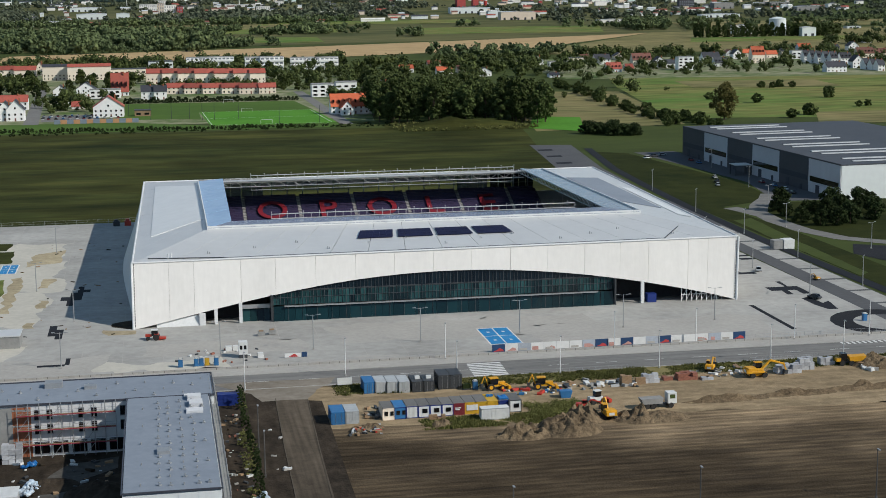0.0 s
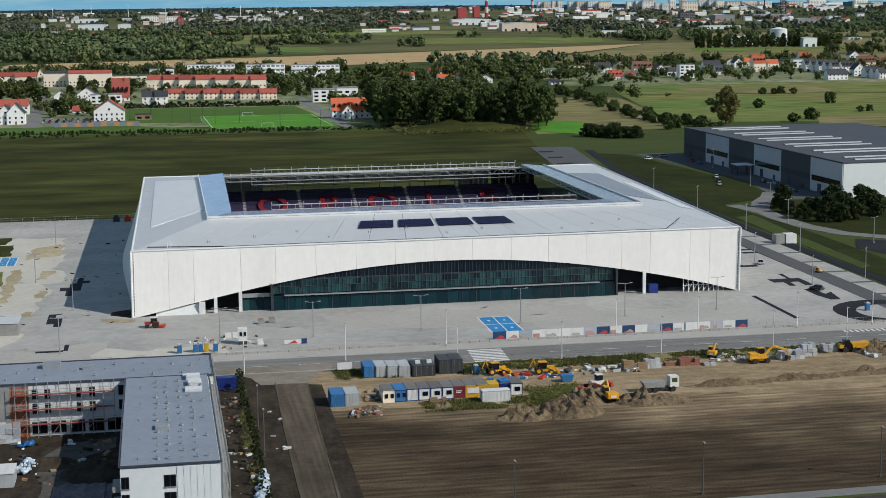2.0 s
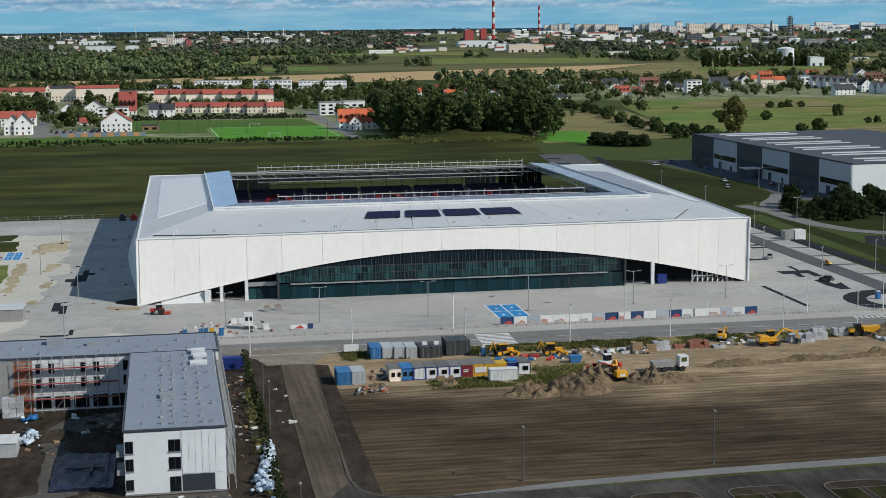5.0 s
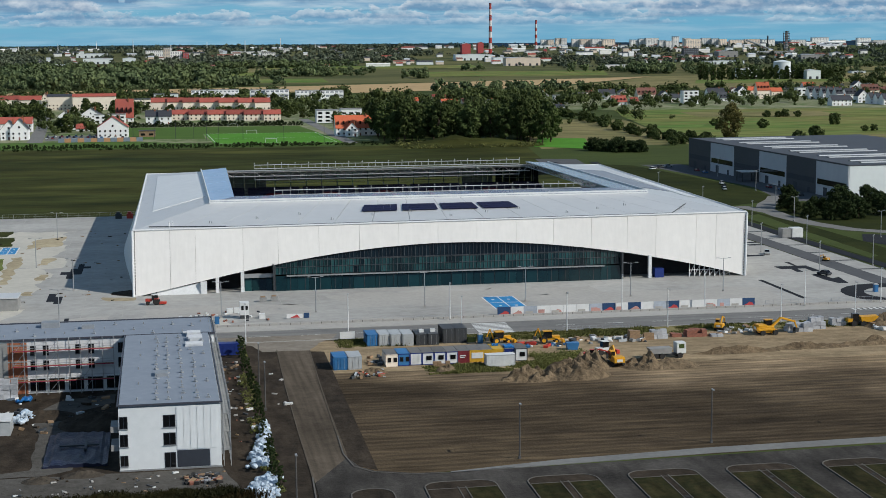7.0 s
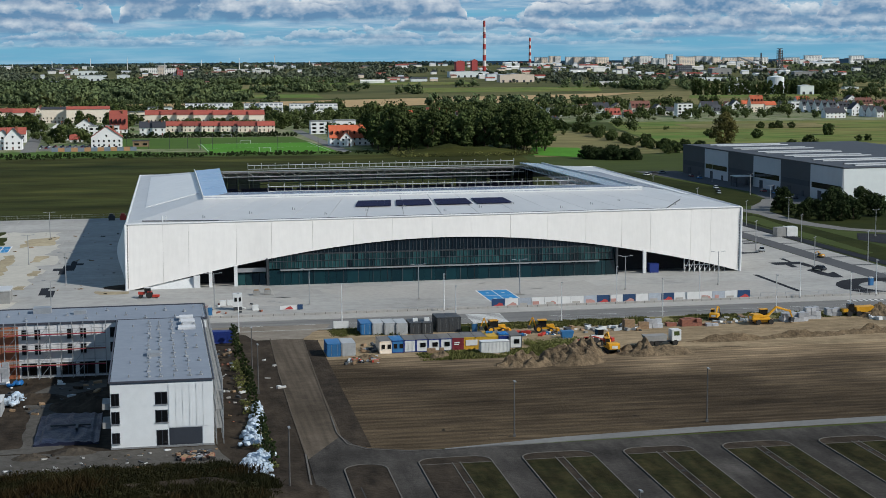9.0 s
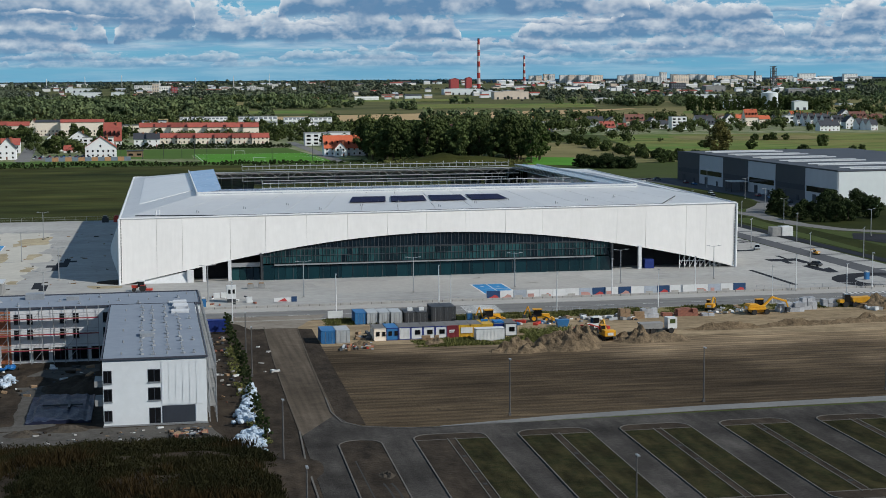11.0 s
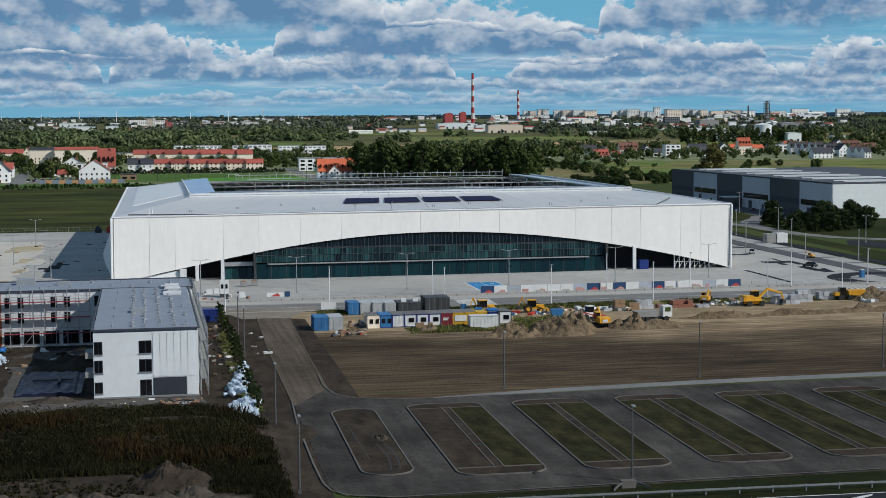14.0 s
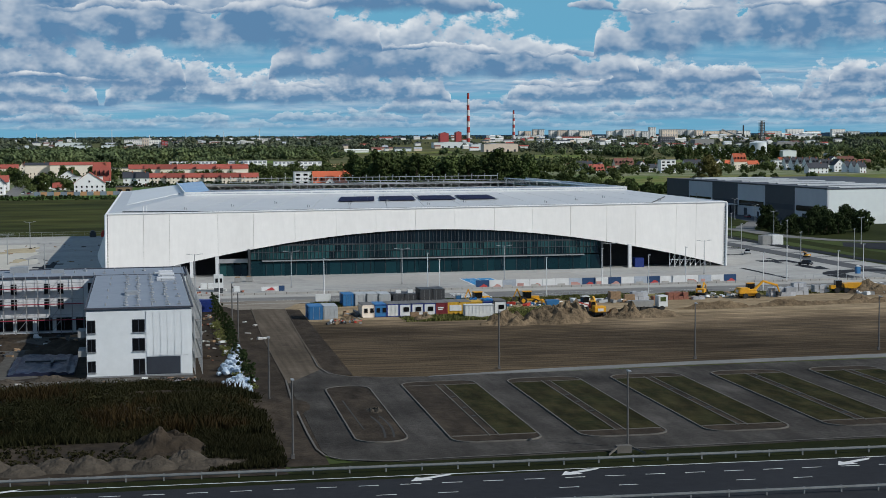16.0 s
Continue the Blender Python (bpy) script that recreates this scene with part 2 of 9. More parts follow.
ASPHALT = material("asphalt", (0.032, 0.033, 0.037), (0.021, 0.022, 0.025), 0.85, grain=0.8, patch=0.06, bump=0.15, bump_scale=6, spec=0.08)
DARK_ASPHALT = material("fresh_asphalt", (0.026, 0.028, 0.034), (0.018, 0.02, 0.024), 0.8, grain=1.0, patch=0.08, spec=0.08)
ROAD_GREY = material("worn_asphalt", (0.215, 0.21, 0.20), (0.155, 0.152, 0.146), 0.88, grain=0.6, patch=0.05, contrast=0.7, spec=0.08)
GRAVEL = material("gravel", (0.076, 0.070, 0.063), (0.038, 0.035, 0.032), 0.92, grain=1.6, patch=0.05, bump=0.4, bump_scale=4, contrast=0.6, spec=0.04)
DUST = material("pale_sandy_dust", (0.47, 0.40, 0.27), (0.27, 0.225, 0.145), 0.95, grain=0.45, patch=0.06, bump=0.2, bump_scale=1.5, contrast=0.5, spec=0.05)
PALE_PAVING = material("pale_dusty_paving", (0.56, 0.53, 0.46), (0.43, 0.41, 0.36), 0.9, grain=0.5, patch=0.05, contrast=0.6, spec=0.1)
COMPACT = material("compacted_grey_ground", (0.125, 0.118, 0.106), (0.062, 0.057, 0.050), 0.95, grain=0.7, patch=0.09, bump=0.5, bump_scale=2.0, contrast=0.6, spec=0.05)
DUST_ROAD = material("dusty_road_mouth", (0.27, 0.24, 0.20), (0.17, 0.145, 0.115), 0.92, grain=0.5, patch=0.08, contrast=0.6, spec=0.06)
TRACK_EDGE = material("dusty_edge_stone", (0.125, 0.105, 0.082), (0.080, 0.066, 0.052), 0.92, grain=1.0, patch=0.1, contrast=0.6, spec=0.06)
KERB = material("kerb_concrete", (0.40, 0.39, 0.37), (0.30, 0.29, 0.27), 0.85, grain=1.5, patch=0.2)
KERB_DULL = material("dusty_kerb", (0.15, 0.14, 0.125), (0.10, 0.094, 0.085), 0.9, grain=1.0, patch=0.1, contrast=0.6, spec=0.1)
LANE_GREY = material("dark_lane_asphalt", (0.115, 0.117, 0.122), (0.085, 0.087, 0.092), 0.88, grain=0.6, patch=0.05, contrast=0.7, spec=0.08)
WHITE_LINE = material("road_paint", (0.72, 0.72, 0.70), (0.55, 0.55, 0.53), 0.7, grain=2.0, patch=0.2)
BLUE_PAINT = material("blue_paint", (0.02, 0.24, 0.52), (0.018, 0.19, 0.44), 0.6, grain=1, patch=0.2)
FABRIC = material("white_facade_mesh", (0.755, 0.735, 0.70), (0.675, 0.655, 0.625), 0.5, grain=0.30, patch=0.035, stretch=5.0, contrast=0.9, vary=0.03)
ROOFING = material("pale_roof_membrane", (0.60, 0.605, 0.60), (0.51, 0.515, 0.515), 0.3, grain=0.3, patch=0.05, contrast=0.8, vary=0.02, spec=0.6)
ROOF_WHITE = material("white_roof_sheet", (0.78, 0.785, 0.77), (0.70, 0.705, 0.695), 0.3, grain=0.3, patch=0.05, spec=0.6)
BAND_FRONT = material("clear_polycarbonate", (0.36, 0.42, 0.52), (0.28, 0.34, 0.46), 0.25, grain=0.4, patch=0.1)
BAND_FRONT.node_tree.nodes["Principled BSDF"].inputs["Alpha"].default_value = 0.5
POLY = material("blue_polycarbonate", (0.29, 0.45, 0.66), (0.24, 0.39, 0.60), 0.25, grain=0.4, patch=0.1)
CLEAR_POLY = material("pale_clear_polycarbonate", (0.44, 0.53, 0.62), (0.36, 0.46, 0.56), 0.25, grain=0.4, patch=0.1)
CLEAR_POLY.node_tree.nodes["Principled BSDF"].inputs["Alpha"].default_value = 0.6
STEEL_WHITE = material("white_steel", (0.74, 0.75, 0.75), (0.62, 0.63, 0.63), 0.4, grain=2, patch=0.3)
STEEL_GREY = material("galvanised_steel", (0.42, 0.43, 0.44), (0.33, 0.34, 0.35), 0.45, metal=0.5, grain=2, patch=0.3)
CATWALK_GREY = material("weathered_pale_steel", (0.50, 0.51, 0.52), (0.40, 0.41, 0.42), 0.5, grain=2, patch=0.3)
STEEL_DARK = material("dark_steel", (0.05, 0.055, 0.06), (0.035, 0.04, 0.045), 0.5, grain=2, patch=0.3)
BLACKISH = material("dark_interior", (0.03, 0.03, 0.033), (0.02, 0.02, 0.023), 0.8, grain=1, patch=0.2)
STAND_CONC = material("stand_concrete", (0.16, 0.16, 0.165), (0.12, 0.12, 0.125), 0.8, grain=1, patch=0.1)
NAVY_SEAT = material("navy_seats", (0.035, 0.035, 0.095), (0.05, 0.03, 0.07), 0.5, grain=1.2, patch=0.3, contrast=0.9)
RED_SEAT = material("red_seats", (0.26, 0.020, 0.032), (0.15, 0.018, 0.032), 0.5, grain=1.2, patch=0.3)
AISLE = material("pale_aisle", (0.40, 0.39, 0.37), (0.32, 0.31, 0.30), 0.8, grain=2, patch=0.4)
SOLAR = material("solar_panel", (0.012, 0.014, 0.05), (0.010, 0.010, 0.035), 0.55, grain=0.5, patch=0.2, spec=0.12)
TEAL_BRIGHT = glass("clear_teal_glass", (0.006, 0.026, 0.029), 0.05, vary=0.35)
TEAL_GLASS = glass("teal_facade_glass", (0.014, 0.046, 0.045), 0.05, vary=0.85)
# top panes: the arch's shade is put into this near-black tint
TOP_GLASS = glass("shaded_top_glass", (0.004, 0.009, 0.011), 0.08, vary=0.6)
DARK_GLASS = glass("dark_window_glass", (0.008, 0.009, 0.011), 0.12)
CLEAR_GLASS = glass("pale_back_glass", (0.16, 0.18, 0.17), 0.1, 0.35)
PLASTER = material("white_render", (0.72, 0.75, 0.765), (0.65, 0.68, 0.695), 0.75, grain=0.8, patch=0.12, vary=0.02)
HOUSE_WHITE = material("bright_white_render", (0.88, 0.88, 0.87), (0.80, 0.80, 0.79), 0.8, grain=0.6, patch=0.1, vary=0.04)
VILLAGE_GROUND = material("garden_ground", (0.29, 0.275, 0.185), (0.085, 0.135, 0.040), 0.95, grain=0.10, patch=0.02, contrast=0.4, spec=0.05)
CREAM = material("cream_render", (0.86, 0.76, 0.64), (0.80, 0.70, 0.58), 0.8, grain=0.6, patch=0.1, vary=0.08)
BRICK = material("raw_clay_block", (0.36, 0.13, 0.065), (0.28, 0.10, 0.05), 0.85, grain=2, patch=0.3, bump=0.3, bump_scale=5)
GREY_BLOCK = material("grey_concrete_wall", (0.30, 0.30, 0.29), (0.22, 0.22, 0.215), 0.85, grain=1, patch=0.2)
FLAT_ROOF = material("grey_roof_felt", (0.25, 0.285, 0.335), (0.195, 0.225, 0.27), 0.8, grain=0.7, patch=0.09, contrast=0.7)
ROOF_EDGE = material("dark_roof_edge", (0.055, 0.06, 0.08), (0.045, 0.05, 0.065), 0.6, grain=2, patch=0.3)
INSULATION = material("white_insulation", (0.66, 0.67, 0.68), (0.56, 0.57, 0.59), 0.85, grain=1.2, patch=0.2)
SLATE = material("charcoal_panel", (0.035, 0.042, 0.055), (0.028, 0.033, 0.045), 0.6, grain=1, patch=0.2)
RED_TILE = material("red_roof_tile", (0.36, 0.085, 0.058), (0.26, 0.065, 0.048), 0.8, grain=1.2, patch=0.12, vary=0.25)
ORANGE_TILE = material("orange_roof_tile", (0.55, 0.13, 0.055), (0.44, 0.10, 0.045), 0.8, grain=1.2, patch=0.12, vary=0.2)
DARK_TILE = material("dark_roof_tile", (0.05, 0.052, 0.062), (0.035, 0.037, 0.045), 0.7, grain=1.2, patch=0.12, vary=0.2)
BROWN_TILE = material("brown_roof_tile", (0.20, 0.085, 0.06), (0.15, 0.065, 0.05), 0.8, grain=1.2, patch=0.12, vary=0.2)
CITY_WALL = material("pale_panel_wall", (0.82, 0.80, 0.76), (0.68, 0.67, 0.64), 0.85, grain=0.15, patch=0.02, vary=0.15)
CITY_WARM = material("warm_panel_wall", (0.80, 0.68, 0.55), (0.70, 0.59, 0.48), 0.85, grain=0.15, patch=0.02, vary=0.15)
FACTORY_RED = material("red_cladding", (0.42, 0.075, 0.07), (0.34, 0.06, 0.06), 0.7, grain=0.2, patch=0.03)
CLAD_DARK = material("charcoal_cladding", (0.055, 0.060, 0.072), (0.045, 0.05, 0.06), 0.55, grain=0.3, patch=0.05)
CLAD_LIGHT = material("pale_grey_cladding", (0.52, 0.54, 0.57), (0.47, 0.49, 0.52), 0.5, grain=0.3, patch=0.05)
CLAD_WHITE = material("white_cladding", (0.72, 0.77, 0.76), (0.66, 0.70, 0.70), 0.5, grain=0.3, patch=0.05)
SHED_ROOF = material("grey_shed_roof", (0.065, 0.069, 0.078), (0.050, 0.054, 0.062), 0.6, grain=0.3, patch=0.05)
YELLOW = material("machine_yellow", (0.72, 0.36, 0.015), (0.58, 0.28, 0.015), 0.45, grain=2, patch=0.5)
MACHINE_RED = material("machine_red", (0.50, 0.05, 0.03), (0.38, 0.04, 0.025), 0.45, grain=2, patch=0.5)
RUBBER = material("black_rubber", (0.02, 0.02, 0.02), (0.03, 0.027, 0.024), 0.85, grain=3, patch=0.5)
BOX_BLUE = material("blue_container_paint", (0.035, 0.16, 0.36), (0.03, 0.13, 0.30), 0.5, grain=1.2, patch=0.4, vary=0.15)
BOX_DEEP = material("deep_blue_paint", (0.015, 0.035, 0.20), (0.012, 0.03, 0.16), 0.5, grain=1.2, patch=0.4)
BOX_GREY = material("grey_container_paint", (0.42, 0.44, 0.45), (0.33, 0.35, 0.36), 0.5, grain=1.2, patch=0.4, vary=0.1)
BOX_DARK = material("dark_container_paint", (0.05, 0.055, 0.06), (0.04, 0.043, 0.048), 0.5, grain=1.2, patch=0.4)
BOX_WHITE = material("white_container_paint", (0.70, 0.71, 0.70), (0.58, 0.59, 0.58), 0.5, grain=1.2, patch=0.4)
BOX_RED = material("red_container_paint", (0.22, 0.03, 0.04), (0.17, 0.025, 0.03), 0.5, grain=1.2, patch=0.4)
BOX_YELLOW = material("yellow_container_paint", (0.62, 0.38, 0.03), (0.52, 0.31, 0.03), 0.5, grain=1.2, patch=0.4)
BOX_ROOF = material("grey_container_roof", (0.17, 0.165, 0.155), (0.12, 0.115, 0.11), 0.7, grain=1.5, patch=0.4, vary=0.2)
WOOD = material("weathered_wood", (0.32, 0.21, 0.12), (0.22, 0.15, 0.09), 0.85, grain=2, patch=0.5)
PALLET_GREY = material("wrapped_block", (0.45, 0.46, 0.48), (0.34, 0.35, 0.37), 0.6, grain=2, patch=0.6, vary=0.25)
BAG_WHITE = material("white_plastic_bag", (0.58, 0.63, 0.68), (0.26, 0.36, 0.47), 0.5, grain=1.2, patch=0.6, contrast=0.8, vary=0.2)
TARP_BLUE = material("blue_tarpaulin", (0.02, 0.16, 0.42), (0.015, 0.11, 0.32), 0.4, grain=1.5, patch=0.4)
TARP_DARK = material("dark_tarpaulin", (0.018, 0.022, 0.050), (0.010, 0.013, 0.030), 0.4, grain=0.8, patch=0.3, bump=0.4, bump_scale=1.5)
CLAY_RED = material("red_clay", (0.33, 0.13, 0.085), (0.20, 0.085, 0.06), 0.85, grain=2, patch=0.5)
BARK = material("bark", (0.09, 0.065, 0.045), (0.06, 0.045, 0.032), 0.95, grain=3, patch=0.5)
BANNER_RED = material("banner_red", (0.50, 0.06, 0.06), rough=0.6)
BANNER_BLUE = material("banner_blue", (0.02, 0.06, 0.15), rough=0.6)
BANNER_WHITE = material("banner_white", (0.70, 0.70, 0.69), (0.62, 0.62, 0.61), 0.6, grain=1, patch=0.3)
SCAFF_RED = material("red_guard_board", (0.32, 0.03, 0.06), (0.25, 0.025, 0.05), 0.7, grain=2, patch=0.3)
CHIM_RED = material("chimney_red", (0.40, 0.05, 0.04), (0.34, 0.045, 0.04), 0.8, grain=0.3, patch=0.05)
CHIM_WHITE = material("chimney_white", (0.66, 0.65, 0.64), (0.58, 0.57, 0.56), 0.8, grain=0.3, patch=0.05)


def foliage(name, a, b, scale=0.35, spread=0.4):
    """Leaves whose shade changes from clump to clump."""
    m = material(name, a, b, 0.8, grain=scale, patch=0.03, contrast=0.8, vary=0.22, spec=0.06)
    n, l = m.node_tree.nodes, m.node_tree.links
    p = n["Principled BSDF"]
    geo, hsv, span = n.new("ShaderNodeNewGeometry"), n.new("ShaderNodeHueSaturation"), n.new("ShaderNodeMapRange")
    span.inputs["To Min"].default_value, span.inputs["To Max"].default_value = 1 - spread, 1 + spread
    l.new(geo.outputs["Random Per Island"], span.inputs["Value"])
    l.new(span.outputs[0], hsv.inputs["Value"])
    l.new(p.inputs["Base Color"].links[0].from_socket, hsv.inputs["Color"])
    l.new(hsv.outputs[0], p.inputs["Base Color"])
    return m


LEAF = foliage("leaves", (0.086, 0.112, 0.036), (0.042, 0.060, 0.021))
LEAF_GARDEN = foliage("garden_leaves", (0.085, 0.105, 0.032), (0.038, 0.054, 0.018))
LEAF_VILLAGE = foliage("village_leaves", (0.075, 0.092, 0.030), (0.030, 0.042, 0.016), 0.05, 0.3)
LEAF_OLIVE = foliage("olive_leaves", (0.135, 0.120, 0.038), (0.08, 0.078, 0.027))
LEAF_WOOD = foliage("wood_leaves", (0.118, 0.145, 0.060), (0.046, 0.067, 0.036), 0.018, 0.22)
# far leaves are paler and greyer: haze is put into the leaf colour
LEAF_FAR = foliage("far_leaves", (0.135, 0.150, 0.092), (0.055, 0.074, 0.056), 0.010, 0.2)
LEAF_DARK = foliage("dark_leaves", (0.036, 0.052, 0.018), (0.022, 0.033, 0.013))
# horizon leaves: the blue of distance haze is put into their colour
LEAF_HAZY = foliage("hazy_blue_leaves", (0.048, 0.076, 0.066), (0.034, 0.056, 0.054), 0.01, 0.15)
SCRUB = foliage("scrub_leaves", (0.030, 0.027, 0.011), (0.009, 0.012, 0.005), 0.10, 0.22)
SCRUB_RUST = foliage("rusty_scrub", (0.045, 0.030, 0.012), (0.018, 0.014, 0.006), 0.10, 0.25)
WEED = foliage("weeds", (0.165, 0.165, 0.055), (0.080, 0.090, 0.030), 0.4, 0.3)


def streaks(m, scale, flow_x, flow_y, amount, low=0.35, high=0.65):
    """Long drawn-out marks (furrows, wheel tracks) that shade a surface."""
    n, l = m.node_tree.nodes, m.node_tree.links
    p = n["Principled BSDF"]
    tc, flow, tex = n.new("ShaderNodeTexCoord"), n.new("ShaderNodeMapping"), n.new("ShaderNodeTexNoise")
    flow.inputs["Scale"].default_value = (flow_x, flow_y, 1)
    tex.inputs["Scale"].default_value, tex.inputs["Detail"].default_value = scale, 7
    span, hsv = n.new("ShaderNodeMapRange"), n.new("ShaderNodeHueSaturation")
    span.inputs["From Min"].default_value, span.inputs["From Max"].default_value = low, high
    span.inputs["To Min"].default_value, span.inputs["To Max"].default_value = 1 - amount, 1 + amount
    l.new(tc.outputs["Object"], flow.inputs["Vector"])
    l.new(flow.outputs[0], tex.inputs["Vector"])
    l.new(tex.outputs[0], span.inputs["Value"])
    l.new(span.outputs[0], hsv.inputs["Value"])
    l.new(p.inputs["Base Color"].links[0].from_socket, hsv.inputs["Color"])
    l.new(hsv.outputs[0], p.inputs["Base Color"])


streaks(SOIL, 1.3, 0.16, 1.0, 0.15)
streaks(SOIL, 0.06, 0.6, 1.0, 0.35)
streaks(SOIL, 0.35, 0.25, 1.0, 0.18)


def furrows(m, period, amount):
    """Shallow parallel harrow rows across a field."""
    n, l = m.node_tree.nodes, m.node_tree.links
    p = n["Principled BSDF"]
    tc, wave = n.new("ShaderNodeTexCoord"), n.new("ShaderNodeTexWave")
    wave.bands_direction = "Y"
    wave.inputs["Scale"].default_value, wave.inputs["Distortion"].default_value = math.pi / (10 * period), 2.6
    wave.inputs["Detail"].default_value, wave.inputs["Detail Scale"].default_value = 3.0, 0.6
    span, hsv = n.new("ShaderNodeMapRange"), n.new("ShaderNodeHueSaturation")
    span.inputs["To Min"].default_value, span.inputs["To Max"].default_value = 1 - amount, 1 + amount
    l.new(tc.outputs["Object"], wave.inputs["Vector"])
    l.new(wave.outputs["Fac"], span.inputs["Value"])
    l.new(span.outputs[0], hsv.inputs["Value"])
    l.new(p.inputs["Base Color"].links[0].from_socket, hsv.inputs["Color"])
    l.new(hsv.outputs[0], p.inputs["Base Color"])


furrows(SOIL, 2.3, 0.16)


def pale_by_place(m, gain):
    """Soil grows paler towards the works yard: tone by place, broken up by noise."""
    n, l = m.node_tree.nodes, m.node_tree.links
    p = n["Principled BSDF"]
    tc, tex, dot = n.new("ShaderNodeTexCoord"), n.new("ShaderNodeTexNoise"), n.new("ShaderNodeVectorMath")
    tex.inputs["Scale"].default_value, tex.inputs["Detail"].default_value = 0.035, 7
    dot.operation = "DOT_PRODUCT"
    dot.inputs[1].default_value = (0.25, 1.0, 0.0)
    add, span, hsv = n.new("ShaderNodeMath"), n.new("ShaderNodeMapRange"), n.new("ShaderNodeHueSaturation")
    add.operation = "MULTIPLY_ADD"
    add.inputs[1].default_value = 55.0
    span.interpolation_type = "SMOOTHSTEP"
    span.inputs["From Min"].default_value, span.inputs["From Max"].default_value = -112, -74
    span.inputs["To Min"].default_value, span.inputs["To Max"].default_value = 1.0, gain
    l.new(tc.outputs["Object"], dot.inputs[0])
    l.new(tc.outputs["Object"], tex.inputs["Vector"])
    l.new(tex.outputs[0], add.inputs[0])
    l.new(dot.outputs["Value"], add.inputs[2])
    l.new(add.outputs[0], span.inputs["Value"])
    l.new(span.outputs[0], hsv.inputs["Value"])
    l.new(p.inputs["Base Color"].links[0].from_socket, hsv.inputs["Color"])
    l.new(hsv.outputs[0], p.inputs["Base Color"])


pale_by_place(SOIL, 3.0)
streaks(YARD_EARTH, 0.35, 0.3, 1.0, 0.2)
streaks(TRACK, 1.0, 1.0, 0.03, 0.2)
streaks(TRACK, 0.06, 1.0, 0.5, 0.25)
streaks(GRAVEL, 0.5, 1.0, 0.16, 0.18)
streaks(GRAVEL, 0.09, 1.0, 0.8, 0.35)
streaks(DARK_SOIL, 0.5, 1.0, 0.3, 0.3)
streaks(CONCRETE, 0.05, 0.7, 1.0, 0.10)
streaks(ROAD_GREY, 0.9, 0.03, 1.0, 0.15)
streaks(MEADOW, 0.22, 0.22, 1.0, 0.14)
streaks(MEADOW, 0.03, 0.5, 1.0, 0.35)
streaks(PASTURE, 0.10, 0.3, 1.0, 0.25)
streaks(DRY, 0.12, 0.25, 1.0, 0.25)
streaks(STUBBLE, 0.10, 0.3, 1.0, 0.10)
streaks(FABRIC, 0.5, 1.0, 0.05, 0.02)


# ---- building blocks ----
def box(bm, x0, y0, z0, x1, y1, z1):
    """A box between two corners."""
    v = [bm.verts.new(p) for p in ((x0, y0, z0), (x1, y0, z0), (x1, y1, z0), (x0, y1, z0), (x0, y0, z1), (x1, y0, z1), (x1, y1, z1), (x0, y1, z1))]
    for f in ((0, 3, 2, 1), (4, 5, 6, 7), (0, 1, 5, 4), (1, 2, 6, 5), (2, 3, 7, 6), (3, 0, 4, 7)):
        bm.faces.new([v[i] for i in f])
    return bm


def slab(bm, top, thick, down=(0, 0, -1)):
    """A plate of that thickness under a polygon of 3D points."""
    off = Vector(down) * thick
    up = [bm.verts.new(p) for p in top]
    low = [bm.verts.new(Vector(p) + off) for p in top]
    bm.faces.new(up)
    bm.faces.new(low[::-1])
    for i in range(len(top)):
        j = (i + 1) % len(top)
        bm.faces.new((up[j], up[i], low[i], low[j]))
    return bm


def tube(bm, a, b, r0, r1=None, sides=6):
    """A tapered round bar from a to b."""
    a, b = Vector(a), Vector(b)
    r1 = r0 if r1 is None else r1
    q = (b - a).to_track_quat("Z", "Y")
    rings = []
    for p, r in ((a, r0), (b, r1)):
        rings.append([bm.verts.new(p + q @ Vector((r * math.cos(2 * math.pi * i / sides), r * math.sin(2 * math.pi * i / sides), 0))) for i in range(sides)])
    for i in range(sides):
        j = (i + 1) % sides
        bm.faces.new((rings[0][i], rings[0][j], rings[1][j], rings[1][i]))
    bm.faces.new(rings[0][::-1])
    bm.faces.new(rings[1])
    return bm


def wheel(bm, x, y, z, r, w):
    """A wheel whose axle lies along y."""
    return tube(bm, (x, y - w / 2, z), (x, y + w / 2, z), r, r, 14)


def mesh_of(bm, name, mat):
    me = bpy.data.meshes.new(name)
    bmesh.ops.recalc_face_normals(bm, faces=bm.faces[:])
    bm.to_mesh(me)
    bm.free()
    if mat:
        me.materials.append(mat)
    return me


def part(name, bm, mat, parent, label=""):
    ob = new(name, mesh_of(bm, name, mat))
    ob.parent = parent
    return tagged(ob, label=label)


def thing(name, label, category, m=None, group="", kind="", bm=None, mat=None):
    """A top-level thing: an Empty, or a mesh where bm is given."""
    ob = new(name, mesh_of(bm, name, mat) if bm else None)
    if m is not None:
        ob.matrix_world = m
    return tagged(ob, label=label, category=category, group=group, kind=kind)


def shared(name, me, parent, m=None):
    """One more piece on a mesh that others use too."""
    ob = new(name, me)
    ob.parent = parent
    if m is not None:
        ob.matrix_local = m
    return ob


def bx(x0, y0, z0, x1, y1, z1):
    return box(bmesh.new(), x0, y0, z0, x1, y1, z1)


def raw_mesh(name, verts, faces, mat):
    me = bpy.data.meshes.new(name)
    me.from_pydata(verts.tolist() if hasattr(verts, "tolist") else verts, [], faces.tolist() if hasattr(faces, "tolist") else faces)
    me.materials.append(mat)
    return me


